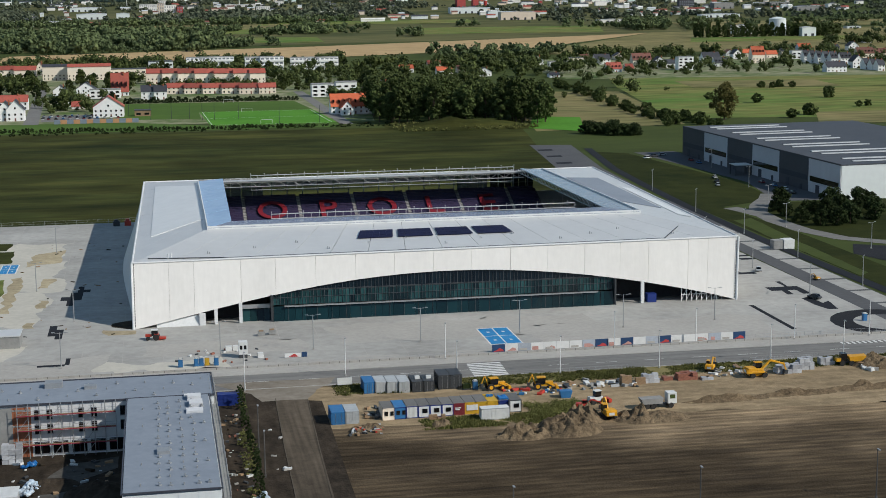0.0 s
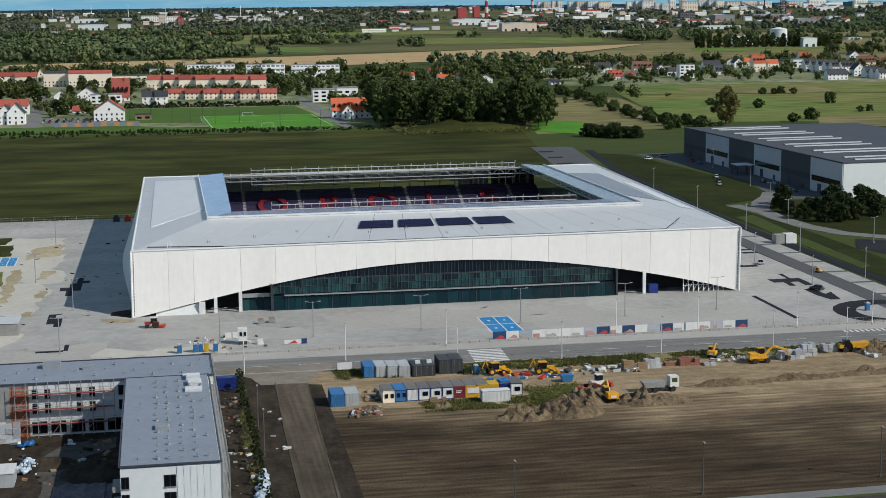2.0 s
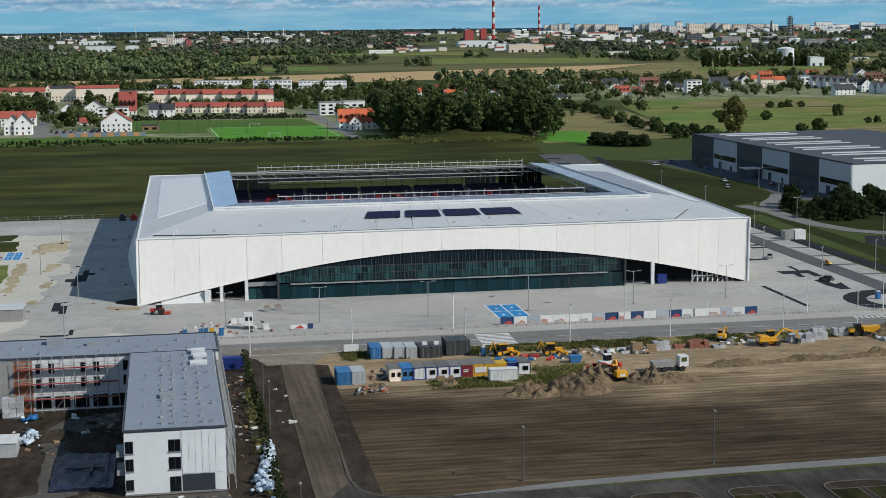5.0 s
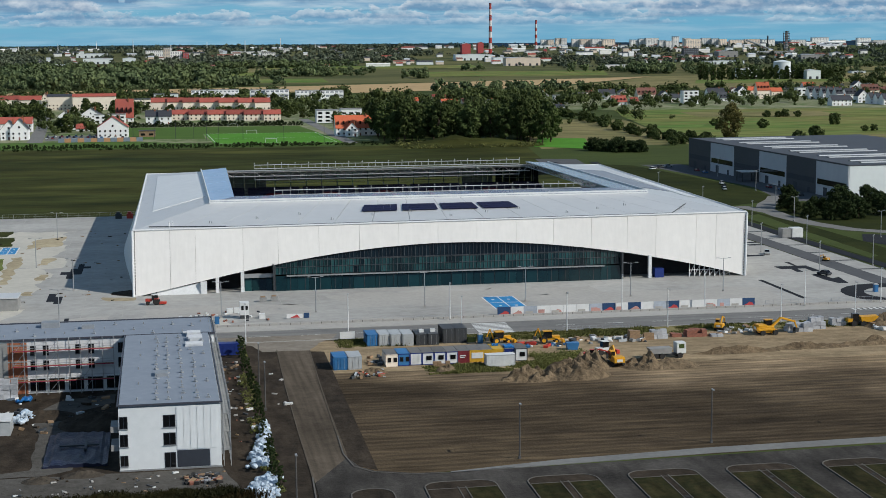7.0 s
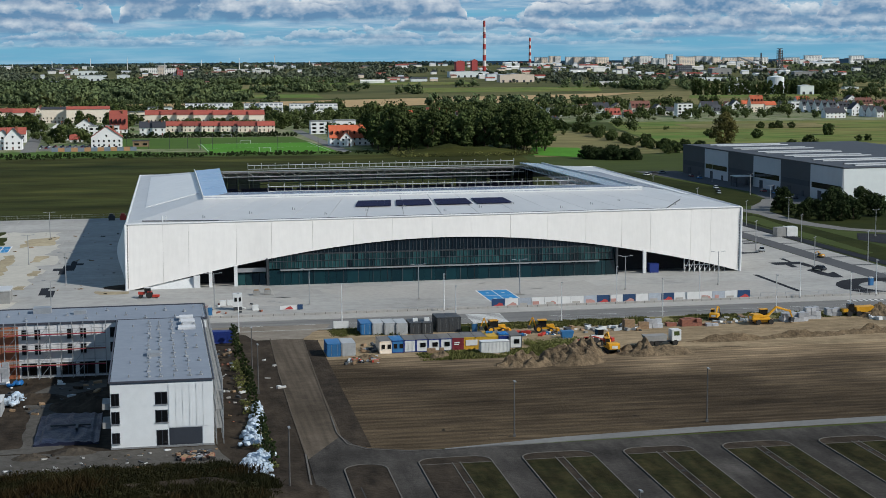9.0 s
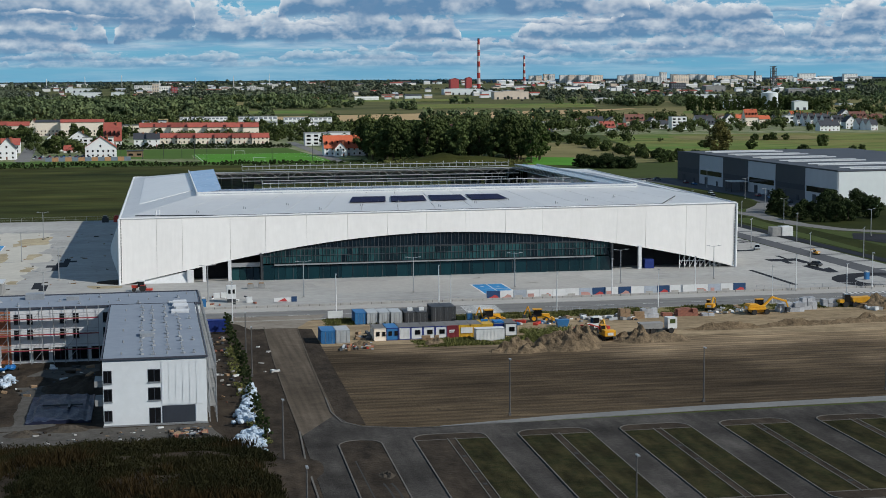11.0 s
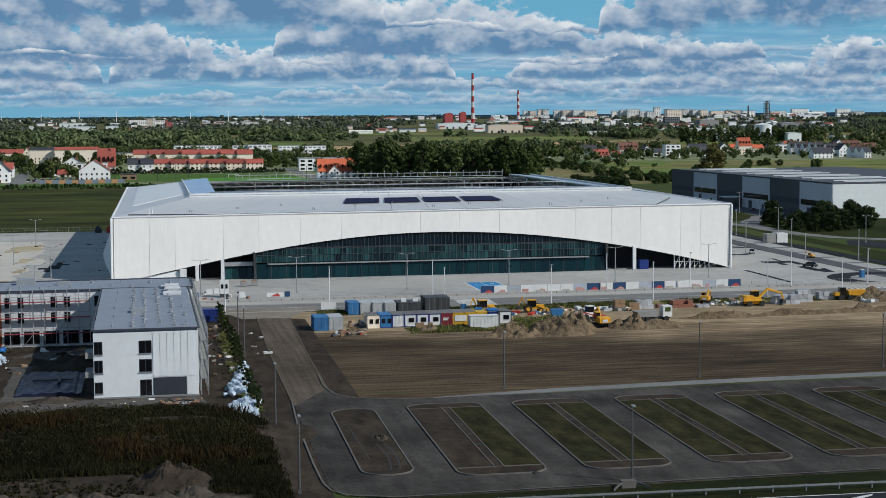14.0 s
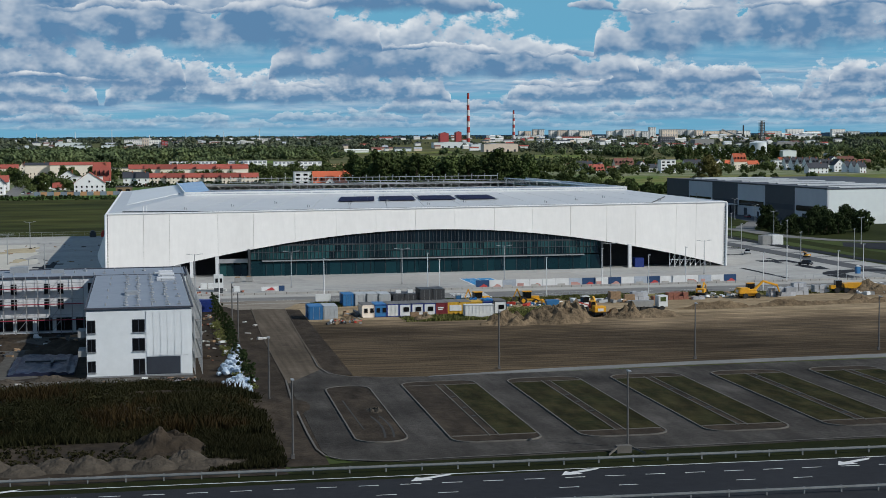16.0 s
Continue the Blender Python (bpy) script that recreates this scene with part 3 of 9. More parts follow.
def lift(x, y):
    """Height of the land: level, and rising gently far away towards the wooded horizon."""
    d = max(0.0, (math.hypot(x + 74, y + 424) - 2400) / 2500)
    return min(43.0 * d ** 1.5, 30.0)


def patch(name, pts, z, mat, label, category="ground", thick=0.0):
    """A flat piece of ground with a rim, laid a little proud of what is under it."""
    bm = bmesh.new()
    slab(bm, [(x, y, z) for x, y in pts], z + 0.15 + thick)
    return thing(name, label, category, kind="structure", bm=bm, mat=mat)


def rect(x0, y0, x1, y1):
    return [(x0, y0), (x1, y0), (x1, y1), (x0, y1)]


def far_patch(name, corners, off, mat, label, n=16):
    """A field draped over the land: four corners in order, n by n cells."""
    v, f = [], []
    (ax, ay), (bx_, by), (cx, cy), (dx, dy) = corners
    for i in range(n + 1):
        for j in range(n + 1):
            s, t = i / n, j / n
            x = (1 - t) * ((1 - s) * ax + s * bx_) + t * ((1 - s) * dx + s * cx)
            y = (1 - t) * ((1 - s) * ay + s * by) + t * ((1 - s) * dy + s * cy)
            v.append((x, y, lift(x, y) + off))
            if i < n and j < n:
                k = i * (n + 1) + j
                f.append((k, k + n + 1, k + n + 2, k + 1))
    ob = new(name, raw_mesh(name, v, f, mat))
    return tagged(ob, label=label, category="field", kind="structure")


def leaf_cloud(rng, lumps, per, size, jitter=0.55):
    """Small leaf-clump faces scattered over ellipsoid lumps (x, y, z, rx, rz): vertices and faces."""
    lumps = np.asarray(lumps, float)
    k = len(lumps)
    d = rng.normal(size=(k, per, 3))
    d /= np.linalg.norm(d, axis=2, keepdims=True)
    rad = rng.uniform(0.62, 1.05, (k, per, 1))
    c = lumps[:, None, :3] + d * rad * lumps[:, None, [3, 3, 4]]
    c = c.reshape(-1, 3)
    n = d.reshape(-1, 3) + rng.normal(scale=jitter, size=c.shape)
    n /= np.linalg.norm(n, axis=1, keepdims=True)
    a = np.cross(n, rng.normal(size=c.shape))
    a /= np.linalg.norm(a, axis=1, keepdims=True) + 1e-9
    b = np.cross(n, a)
    s = size * rng.uniform(0.6, 1.4, (len(c), 1))
    bend = n * s * rng.uniform(-0.4, 0.4, (len(c), 1))
    quad = np.stack([c + a * s, c + b * s * 0.8 + bend, c - a * s, c - b * s * 0.8 + bend], 1)
    return quad.reshape(-1, 3), np.arange(len(c) * 4).reshape(-1, 4)

# ---- the land ----
xs = np.concatenate([np.arange(-2200, -400, 200), np.arange(-400, 800, 100), np.arange(800, 3601, 200)])
ys = np.concatenate([np.arange(-900, 1800, 150), np.arange(1800, 4701, 100)])
gv = [(float(x), float(y), lift(x, y)) for y in ys for x in xs]
nx = len(xs)
gf = [(j * nx + i, j * nx + i + 1, (j + 1) * nx + i + 1, (j + 1) * nx + i) for j in range(len(ys) - 1) for i in range(nx - 1)]
tagged(new("ground", raw_mesh("ground", gv, gf, GRASS)), "wide flat grassland reaching to the wooded horizon", "ground", kind="structure")

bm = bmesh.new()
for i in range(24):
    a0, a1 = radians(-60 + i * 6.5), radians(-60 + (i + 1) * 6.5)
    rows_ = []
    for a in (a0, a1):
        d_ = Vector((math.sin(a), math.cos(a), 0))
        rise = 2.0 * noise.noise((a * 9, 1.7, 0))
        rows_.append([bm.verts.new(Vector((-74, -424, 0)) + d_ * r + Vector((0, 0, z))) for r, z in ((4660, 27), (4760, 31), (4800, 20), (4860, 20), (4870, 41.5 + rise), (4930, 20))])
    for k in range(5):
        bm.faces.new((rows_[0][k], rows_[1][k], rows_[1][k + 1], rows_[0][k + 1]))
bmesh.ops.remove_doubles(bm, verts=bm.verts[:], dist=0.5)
thing("backdrop", "far forest plain at the horizon, tinted blue for haze", "distance", kind="structure", bm=bm, mat=FAR_PLAIN)

patch("meadow", [(-420, 196), (119, 196), (128, 400), (150, 545), (-420, 590)], 0.05, MEADOW, "dark green mown meadow behind the stadium")
patch("forecourt", [(-140, -57), (117, -57), (117, 195), (-140, 195)], 0.06, CONCRETE, "pale concrete forecourt round the stadium", "pavement")
patch("building_site", [(-170, -205), (-57.5, -205), (-57.5, -66), (-170, -66)], 0.04, DARK_SOIL, "muddy brown ground of a building site")
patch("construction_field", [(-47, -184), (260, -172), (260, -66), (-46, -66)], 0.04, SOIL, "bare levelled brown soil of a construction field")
patch("dirt_road", [(-52.6, -190), (-46.2, -188), (-45.9, -172), (-45.6, -158), (-45.3, -139), (-44.6, -114), (-43.7, -83), (-42.0, -70), (-52.6, -70), (-50.7, -77), (-51.8, -119), (-52.4, -154)], 0.08, TRACK, "compacted pale dirt road", "road")
patch("road_side_strip", [(-58.4, -246), (-53.6, -246), (-52.4, -154), (-50.9, -80), (-55, -72), (-57.2, -66)], 0.06, DARK_SOIL, "dark earth strip beside the dirt road", "ground")
patch("road", [(-320, -71), (320, -71), (320, -57), (-320, -57)], 0.10, ROAD_GREY, "grey asphalt road in front of the stadium", "road")
patch("parking_ground", [(-53.6, -238), (-53.0, -242), (-50.8, -244.4), (-45, -246), (220, -240), (220, -176), (-31, -184.1), (-37, -183.2), (-42.7, -180.8), (-44.7, -177.9), (-46, -172), (-52.6, -186)], 0.085, GRAVEL, "dark gravel of an unfinished car park", "ground")
patch("highway", [(-420, -276), (420, -280), (420, -256), (-420, -254)], 0.10, ASPHALT, "dark asphalt carriageway with white markings", "road")


def ragged(pts, step, amount, seed):
    """A polygon whose edges wander: new corners every step metres, pushed about by noise."""
    out_ = []
    for (x0, y0), (x1, y1) in zip(pts, pts[1:] + pts[:1]):
        n = max(1, int(math.hypot(x1 - x0, y1 - y0) / step))
        for i in range(n):
            x, y = x0 + (x1 - x0) * i / n, y0 + (y1 - y0) * i / n
            v = noise.noise_vector((x * 0.13 + seed, y * 0.13, seed)) * amount
            out_.append((x + v.x, y + v.y))
    return out_


def flat_piece(name, pts, z, mat, label, category="ground"):
    """A thin sheet of ground with any outline."""
    bm = bmesh.new()
    top = [bm.verts.new((x, y, z)) for x, y in pts]
    face = bm.faces.new(top)
    bmesh.ops.triangulate(bm, faces=[face])
    return thing(name, label, category, kind="structure", bm=bm, mat=mat)


def ribbon(name, pts, width, z, mat, label, category="road"):
    """A road of even width along a line of points."""
    bm = bmesh.new()
    rows = []
    for i, (x, y) in enumerate(pts):
        a, b = pts[max(0, i - 1)], pts[min(len(pts) - 1, i + 1)]
        d = Vector((b[0] - a[0], b[1] - a[1], 0)).normalized()
        side = Vector((-d.y, d.x, 0)) * width / 2
        rows.append((bm.verts.new(Vector((x, y, z)) + side), bm.verts.new(Vector((x, y, z)) - side)))
    for p, q in zip(rows, rows[1:]):
        bm.faces.new((p[0], p[1], q[1], q[0]))
    return thing(name, label, category, kind="structure", bm=bm, mat=mat)


flat_piece("works_yard", ragged([(-45, -106), (-20, -108), (10, -112), (36, -110), (80, -112), (150, -118), (255, -124), (255, -72), (-45, -72)], 2.5, 3.0, 1.0), 0.062, YARD_EARTH, "pale trodden earth of the works yard")
flat_piece("compacted_ground", ragged([(-140, -172), (-95, -174.5), (-66, -174), (-63, -192), (-75, -189), (-87, -190), (-140, -192)], 1.2, 1.2, 8.0), 0.075, COMPACT, "grey compacted ground before the building")
flat_piece("trodden_path", ragged([(-112, -172), (-97, -170), (-96, -150), (-99, -132), (-94, -120), (-84, -117), (-84, -124), (-90, -130), (-91, -148), (-90, -171), (-95, -174)], 1.5, 1.6, 14.0), 0.07, COMPACT, "trodden grey-brown path through the courtyard")
flat_piece("rough_ground", ragged([(-175, -249), (-58.4, -250), (-58.2, -205), (-57.8, -196), (-175, -196)], 3.0, 0.5, 6.0), 0.065, DARK_SOIL, "dark rough ground under the scrub")

# ---- the stadium ----
stadium = thing("stadium", "white football stadium with an arched glazed front and open roof", "stadium")
LEFT, RIGHT = -82.5, 87.4
ARCH_TOP = 11.5


def arch(x):
    """Height of the facade's lower edge."""
    u = (x - 4) / 86.0 if x < 4 else (x - 4) / 83.4
    c = max(0.0, math.cos(min(1.0, abs(u)) * math.pi / 2))
    return ARCH_TOP * c ** (1.05 if x < 4 else 0.9)


def facade_top(x):
    s = (x - LEFT) / (RIGHT - LEFT)
    return Vector((LEFT + 0.1 + s * (RIGHT + 1.8 - LEFT), 7.4 - 3.4 * s, 16.7 + 0.95 * s))


def facade(x, z):
    """A point of the leaning front facade."""
    t = facade_top(x)
    return Vector((x + (t.x - x) * z / t.z, t.y * z / t.z, z))


SEAMS = (-82.5, -72.9, -66.2, -53.6, -44.2, -33.2, -22.2, -11.4, -0.6, 10.2, 21.2, 31.7, 42.5, 52.8, 61.1, 72.8, 78.6, 87.4)
for a, b in zip(SEAMS, SEAMS[1:]):
    bm = bmesh.new()
    n = 6
    x0, x1 = a + 0.028, b - 0.028
    front, back = [], []
    for i in range(n + 1):
        x = x0 + (x1 - x0) * i / n
        low, high = facade(x, arch(x)), facade_top(x)
        front.append((bm.verts.new(low), bm.verts.new(high)))
        back.append((bm.verts.new(low + Vector((0, 0.45, 0))), bm.verts.new(high + Vector((0, 0.45, -0.05)))))
    for i in range(n):
        bm.faces.new((front[i][0], front[i + 1][0], front[i + 1][1], front[i][1]))
        bm.faces.new((back[i][1], back[i + 1][1], back[i + 1][0], back[i][0]))
        bm.faces.new((back[i][0], back[i + 1][0], front[i + 1][0], front[i][0]))
        bm.faces.new((front[i][1], front[i + 1][1], back[i + 1][1], back[i][1]))
    for k in (0, n):
        bm.faces.new((front[k][0], front[k][1], back[k][1], back[k][0]))
    part("facade_panel", bm, FABRIC, stadium)
# dark frame behind the panels
for a, b in zip(SEAMS, SEAMS[1:]):
    q = [facade(a, arch(a) + 0.25), facade(b, arch(b) + 0.25), facade_top(b), facade_top(a)]
    part("facade_backing", slab(bmesh.new(), [p + Vector((0, 0.55, -0.12)) for p in q], 0.25, (0, 1, 0)), PAVING, stadium, "grey steel frame behind the facade")

# glazed front behind the arch
GL, GR = -45.0, 51.5
GLASS_LEAN = 0.9


def glazing(x, z, out=0.0):
    f = facade(x, z)
    return Vector((f.x, f.y + GLASS_LEAN - out, z))


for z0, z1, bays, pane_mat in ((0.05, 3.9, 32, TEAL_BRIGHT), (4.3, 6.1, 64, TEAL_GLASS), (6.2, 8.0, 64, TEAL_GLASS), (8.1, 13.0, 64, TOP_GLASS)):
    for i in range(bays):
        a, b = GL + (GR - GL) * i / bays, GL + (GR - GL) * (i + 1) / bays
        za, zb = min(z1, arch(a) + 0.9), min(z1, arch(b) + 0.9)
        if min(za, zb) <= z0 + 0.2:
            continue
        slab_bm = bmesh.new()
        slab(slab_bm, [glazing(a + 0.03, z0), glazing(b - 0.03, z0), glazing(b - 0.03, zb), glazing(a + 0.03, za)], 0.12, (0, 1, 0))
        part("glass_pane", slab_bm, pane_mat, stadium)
for z in (6.15, 8.05):
    bm = bmesh.new()
    xs_ = [x for x in (GL + (GR - GL) * i / 48 for i in range(49)) if arch(x) > z + 0.3]
    tube(bm, glazing(xs_[0], z, 0.15), glazing(xs_[-1], z, 0.15), 0.09, sides=4)
    part("transom", bm, STEEL_DARK, stadium, "dark steel transom of the glazed front")
bm = bmesh.new()
for i in range(97):
    x = GL + (GR - GL) * i / 96
    top = arch(x) + 0.6
    if top > 4.4:
        tube(bm, glazing(x, 4.2, 0.12), glazing(x, top, 0.12), 0.075, sides=4)
    if i % 4 == 0:
        tube(bm, glazing(x, 0, 0.1), glazing(x, 4.0, 0.1), 0.06, sides=4)
tagged(part("mullion", bm, STEEL_DARK, stadium, "dark steel mullions of the glazed front"), kind="stuff")
bm = bmesh.new()
slab(bm, [glazing(GL + 3, 4.1, 1.0), glazing(GR - 5, 4.1, 1.0), glazing(GR - 5, 4.1, 0), glazing(GL + 3, 4.1, 0)], 0.28)
part("canopy_ledge", bm, STEEL_GREY, stadium, "thin steel ledge over the entrances")
for z in (8.05,):
    bm = bmesh.new()
    slab(bm, [glazing(GL + 4, z, 0.15), glazing(GR - 3, z, 0.15), glazing(GR - 3, z, 0), glazing(GL + 4, z, 0)], 0.3)
    part("floor_band", bm, STEEL_DARK, stadium)
# near-black walls put the rooms' darkness into colour behind open bays at both ends
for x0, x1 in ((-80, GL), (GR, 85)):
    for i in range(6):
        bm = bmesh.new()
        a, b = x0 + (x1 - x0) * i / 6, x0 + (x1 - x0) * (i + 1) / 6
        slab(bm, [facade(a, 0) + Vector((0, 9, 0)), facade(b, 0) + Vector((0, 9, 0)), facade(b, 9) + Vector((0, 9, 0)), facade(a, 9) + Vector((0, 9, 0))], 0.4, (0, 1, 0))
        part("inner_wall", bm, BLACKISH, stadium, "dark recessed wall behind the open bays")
for i in range(4):
    a, b = -53.2 + i * 1.92, -53.2 + (i + 1) * 1.92
    slab_bm = bmesh.new()
    slab(slab_bm, [glazing(a + 0.05, 0.05, -2.0), glazing(b - 0.05, 0.05, -2.0), glazing(b - 0.05, 3.4, -2.0), glazing(a + 0.05, 3.4, -2.0)], 0.12, (0, 1, 0))
    part("glass_pane", slab_bm, TEAL_GLASS, stadium)
part("soffit_beam", bx(-53.4, 3.4, 3.5, -45.6, 4.0, 4.6), STEEL_GREY, stadium, "pale beam over the side glazing")
part("end_wall", bx(GL - 0.6, 0.8, 0, GL - 0.1, 12, 7.2), STEEL_DARK, stadium)
part("end_wall", bx(GR + 0.1, 0.8, 0, GR + 0.6, 12, 7.6), STEEL_DARK, stadium)
for x, z in ((-53.8, 5.0), (-60.5, 3.6), (60.0, 6.0)):
    part("column", bx(x - 0.45, 1.2, 0, x + 0.45, 2.1, z + 0.6), STEEL_WHITE, stadium, "white concrete column under the arch")
bm = bmesh.new()
slab(bm, [facade(-64.6, 0) + Vector((0, 0.7, 0)), facade(-76.5, 0) + Vector((0, 0.7, 0)), facade(-76.5, 1.0) + Vector((0, 0.7, 0)), facade(-64.6, 3.0) + Vector((0, 0.7, 0))], 0.3, (0, 1, 0))
part("plinth_wall", bm, STEEL_WHITE, stadium, "white plinth wall under the arch")
part("column", bx(-65.0, 0.6, 0, -63.3, 1.6, 3.3), STEEL_WHITE, stadium)
bm = bmesh.new()
for i in range(9):
    x = 71.5 + i * 1.5
    tube(bm, facade(x, 0.1) + Vector((0, 1.2, 0)), facade(x, max(0.3, arch(x))) + Vector((0, 1.2, 0)), 0.12, sides=4)
    if i < 8:
        tube(bm, facade(x, 0.2) + Vector((0, 1.2, 0)), facade(x + 1.5, max(0.3, arch(x + 1.5))) + Vector((0, 1.2, 0)), 0.08, sides=4)
tube(bm, facade(71.5, 1.9) + Vector((0, 1.2, 0)), facade(79, 1.9) + Vector((0, 1.2, 0)), 0.1, sides=4)
part("corner_frame", bm, STEEL_WHITE, stadium, "bare white steel frame at the unfinished corner")
part("service_unit", bx(61.6, 1.6, 0, 64.2, 4.0, 2.6), BOX_DEEP, stadium, "blue service unit under the arch")

# roof: outer edge, inner edge, translucent band
OUT = [Vector((-82.4, 7.4, 16.7)), Vector((89.2, 4.0, 17.65)), Vector((95.6, 181, 17.0)), Vector((-79.8, 182, 17.0))]
INN = [Vector((-61.0, 38.2, 20.4)), Vector((70.2, 37.4, 20.4)), Vector((67.0, 150, 20.4)), Vector((-60.5, 150, 20.3))]
BAND = [Vector((-53.5, 46.2, 21.0)), Vector((61.0, 45.2, 21.0)), Vector((58.8, 150, 21.0)), Vector((-51.5, 150, 21.0))]


def strips(name, a0, a1, b0, b1, n, mat, gap=0.06, thick=0.5, rise=0.0, label=""):
    """Roof sheets side by side between the edge a0-a1 and the edge b0-b1."""
    for i in range(n):
        s0, s1 = i / n, (i + 1) / n
        p, q, r, s = a0.lerp(a1, s0), a0.lerp(a1, s1), b0.lerp(b1, s1), b0.lerp(b1, s0)
        e = (q - p).normalized() * gap
        up = Vector((0, 0, rise))
        bm = bmesh.new()
        slab(bm, [p + e + up, q - e + up, r - e + up, s + e + up], thick)
        part(name, bm, mat, stadium, label)


strips("roof_panel", OUT[0], OUT[1], INN[0], INN[1], 16, ROOFING)
strips("roof_panel", OUT[1], OUT[2], INN[1], INN[2], 10, ROOFING)
strips("roof_panel", OUT[2], OUT[3], INN[2], INN[3], 14, ROOFING)
strips("roof_panel", OUT[3], OUT[0], INN[3], INN[0], 8, ROOFING)
for i in range(4):
    j = (i + 1) % 4
    bm = bmesh.new()
    slab(bm, [v - Vector((0, 0, 0.3)) for v in (OUT[i], OUT[j], INN[j], INN[i])], 0.5)
    part("roof_deck", bm, GREY_BLOCK, stadium, "grey roof deck under the sheets")
strips("band_pane", INN[0], INN[1], BAND[0], BAND[1], 18, BAND_FRONT, 0.1, 0.12, 0.5, "pale blue translucent roof pane")
strips("band_pane", INN[1], INN[2], BAND[1], BAND[2], 22, CLEAR_POLY, 0.22, 0.12, 0.5, "pale blue translucent roof pane")
bm = bmesh.new()
for i in range(23):
    s_ = i / 22
    p, q = INN[1].lerp(INN[2], s_), BAND[1].lerp(BAND[2], s_)
    part("rafter", tube(bmesh.new(), p + Vector((0, 0, 0.3)), q + Vector((0, 0, 0.3)), 0.16, sides=4), CATWALK_GREY, stadium, "grey steel rafter under the translucent band")
    if i < 22:
        tube(bm, q + Vector((0, 0, 0.3)), BAND[1].lerp(BAND[2], s_ + 1 / 22) + Vector((0, 0, -1.4)), 0.1, sides=4)
        tube(bm, q + Vector((0, 0, -1.4)), BAND[1].lerp(BAND[2], s_ + 1 / 22) + Vector((0, 0, 0.3)), 0.1, sides=4)
for dz in (0.3, -1.4):
    tube(bm, BAND[1] + Vector((0, 0, dz)), BAND[2] + Vector((0, 0, dz)), 0.14, sides=4)
part("edge_lattice", bm, CATWALK_GREY, stadium, "grey steel lattice along the roof's inner edge")
strips("band_pane", INN[3], INN[0], BAND[3], BAND[0], 4, POLY, 0.3, 0.12, 0.5, "pale blue translucent roof pane")
# step between roof and band, white
bm = bmesh.new()
for a, b in ((INN[0], INN[1]), (INN[1], INN[2]), (INN[3], INN[0])):
    slab(bm, [a + Vector((0, 0, 1.0)), b + Vector((0, 0, 1.0)), b + Vector((0, 0.01, 0)), a + Vector((0, 0.01, 0))], 0.3, (0, 1, 0) if abs(a.y - b.y) < 5 else (1, 0, 0))
part("band_curb", bm, STEEL_WHITE, stadium, "white upstand along the translucent band")
# white field on the west roof, bluish sheets on the east roof


def on_roof(side, s, t):
    """A point of a roof plane: s along its outer edge, t from outer to inner edge."""
    i, j = side, (side + 1) % 4
    return OUT[i].lerp(OUT[j], s).lerp(INN[i].lerp(INN[j], s), t)


def roof_sheet(name, side, s0, s1, t0, t1, mat, label, up=0.12):
    bm = bmesh.new()
    slab(bm, [on_roof(side, s0, t0) + Vector((0, 0, up)), on_roof(side, s1, t0) + Vector((0, 0, up)), on_roof(side, s1, t1) + Vector((0, 0, up)), on_roof(side, s0, t1) + Vector((0, 0, up))], 0.1)
    return part(name, bm, mat, stadium, label)


roof_sheet("roof_sheet", 3, 0.08, 0.80, 0.22, 0.97, ROOF_WHITE, "white sheet field on the roof")
roof_sheet("roof_sheet", 1, 0.28, 0.80, 0.32, 0.86, FLAT_ROOF, "blue-grey sheet field on the roof")
roof_sheet("roof_sheet", 1, 0.20, 0.62, 0.10, 0.26, ROOF_WHITE, "white sheet strip on the roof", 0.16)
# roof edge rim
bm = bmesh.new()
for i in range(4):
    a, b = OUT[i], OUT[(i + 1) % 4]
    tube(bm, a + Vector((0, 0, 0.1)), b + Vector((0, 0, 0.1)), 0.28, sides=6)
part("roof_rim", bm, STEEL_WHITE, stadium, "white rim round the roof edge")
bm = bmesh.new()
tube(bm, on_roof(0, 0.01, 0.12) + Vector((0, 0, 0.12)), on_roof(0, 0.14, 0.05) + Vector((0, 0, 0.12)), 0.16, sides=4)
tube(bm, on_roof(0, 0.14, 0.05) + Vector((0, 0, 0.12)), on_roof(0, 0.88, 0.05) + Vector((0, 0, 0.12)), 0.06, sides=4)
tube(bm, on_roof(0, 0.88, 0.05) + Vector((0, 0, 0.12)), on_roof(0, 0.965, 0.42) + Vector((0, 0, 0.12)), 0.16, sides=4)
part("roof_gutter", bm, STEEL_DARK, stadium, "dark gutter line on the roof")
# solar panels
for i in range(4):
    x0 = -18.0 + i * 11.35
    s = lambda x: (x + 82.4 * 0.4 + 61.0 * 0.6) / (171.6 * 0.4 + 131.2 * 0.6)
    for j in range(3):
        for k in range(5):
            pa, pb = x0 + k * 1.98, x0 + k * 1.98 + 1.95
            roof_sheet("solar_panel", 0, s(pa), s(pb), 0.47 + j * 0.085, 0.47 + j * 0.085 + 0.082, SOLAR, "dark blue solar panel", 0.35)
# small roof vents
for i in range(13):
    p = on_roof(0, 0.10 + i * 0.068, 0.2 + 0.12 * (i % 3))
    bm = bmesh.new()
    tube(bm, p, p + Vector((0, 0, 0.7)), 0.12)
    tube(bm, p + Vector((0.5, 0, 0)), p + Vector((0.5, 0, 0.5)), 0.1)
    part("roof_vent", bm, STEEL_GREY, stadium)
p = on_roof(0, 0.045, 0.1)
bm = bmesh.new()
tube(bm, p, p + Vector((0, 0, 1.5)), 0.16)
tube(bm, p + Vector((0.9, 0, 0)), p + Vector((0.9, 0, 1.5)), 0.16)
part("roof_vent", bm, STEEL_WHITE, stadium, "pair of white vent pipes")


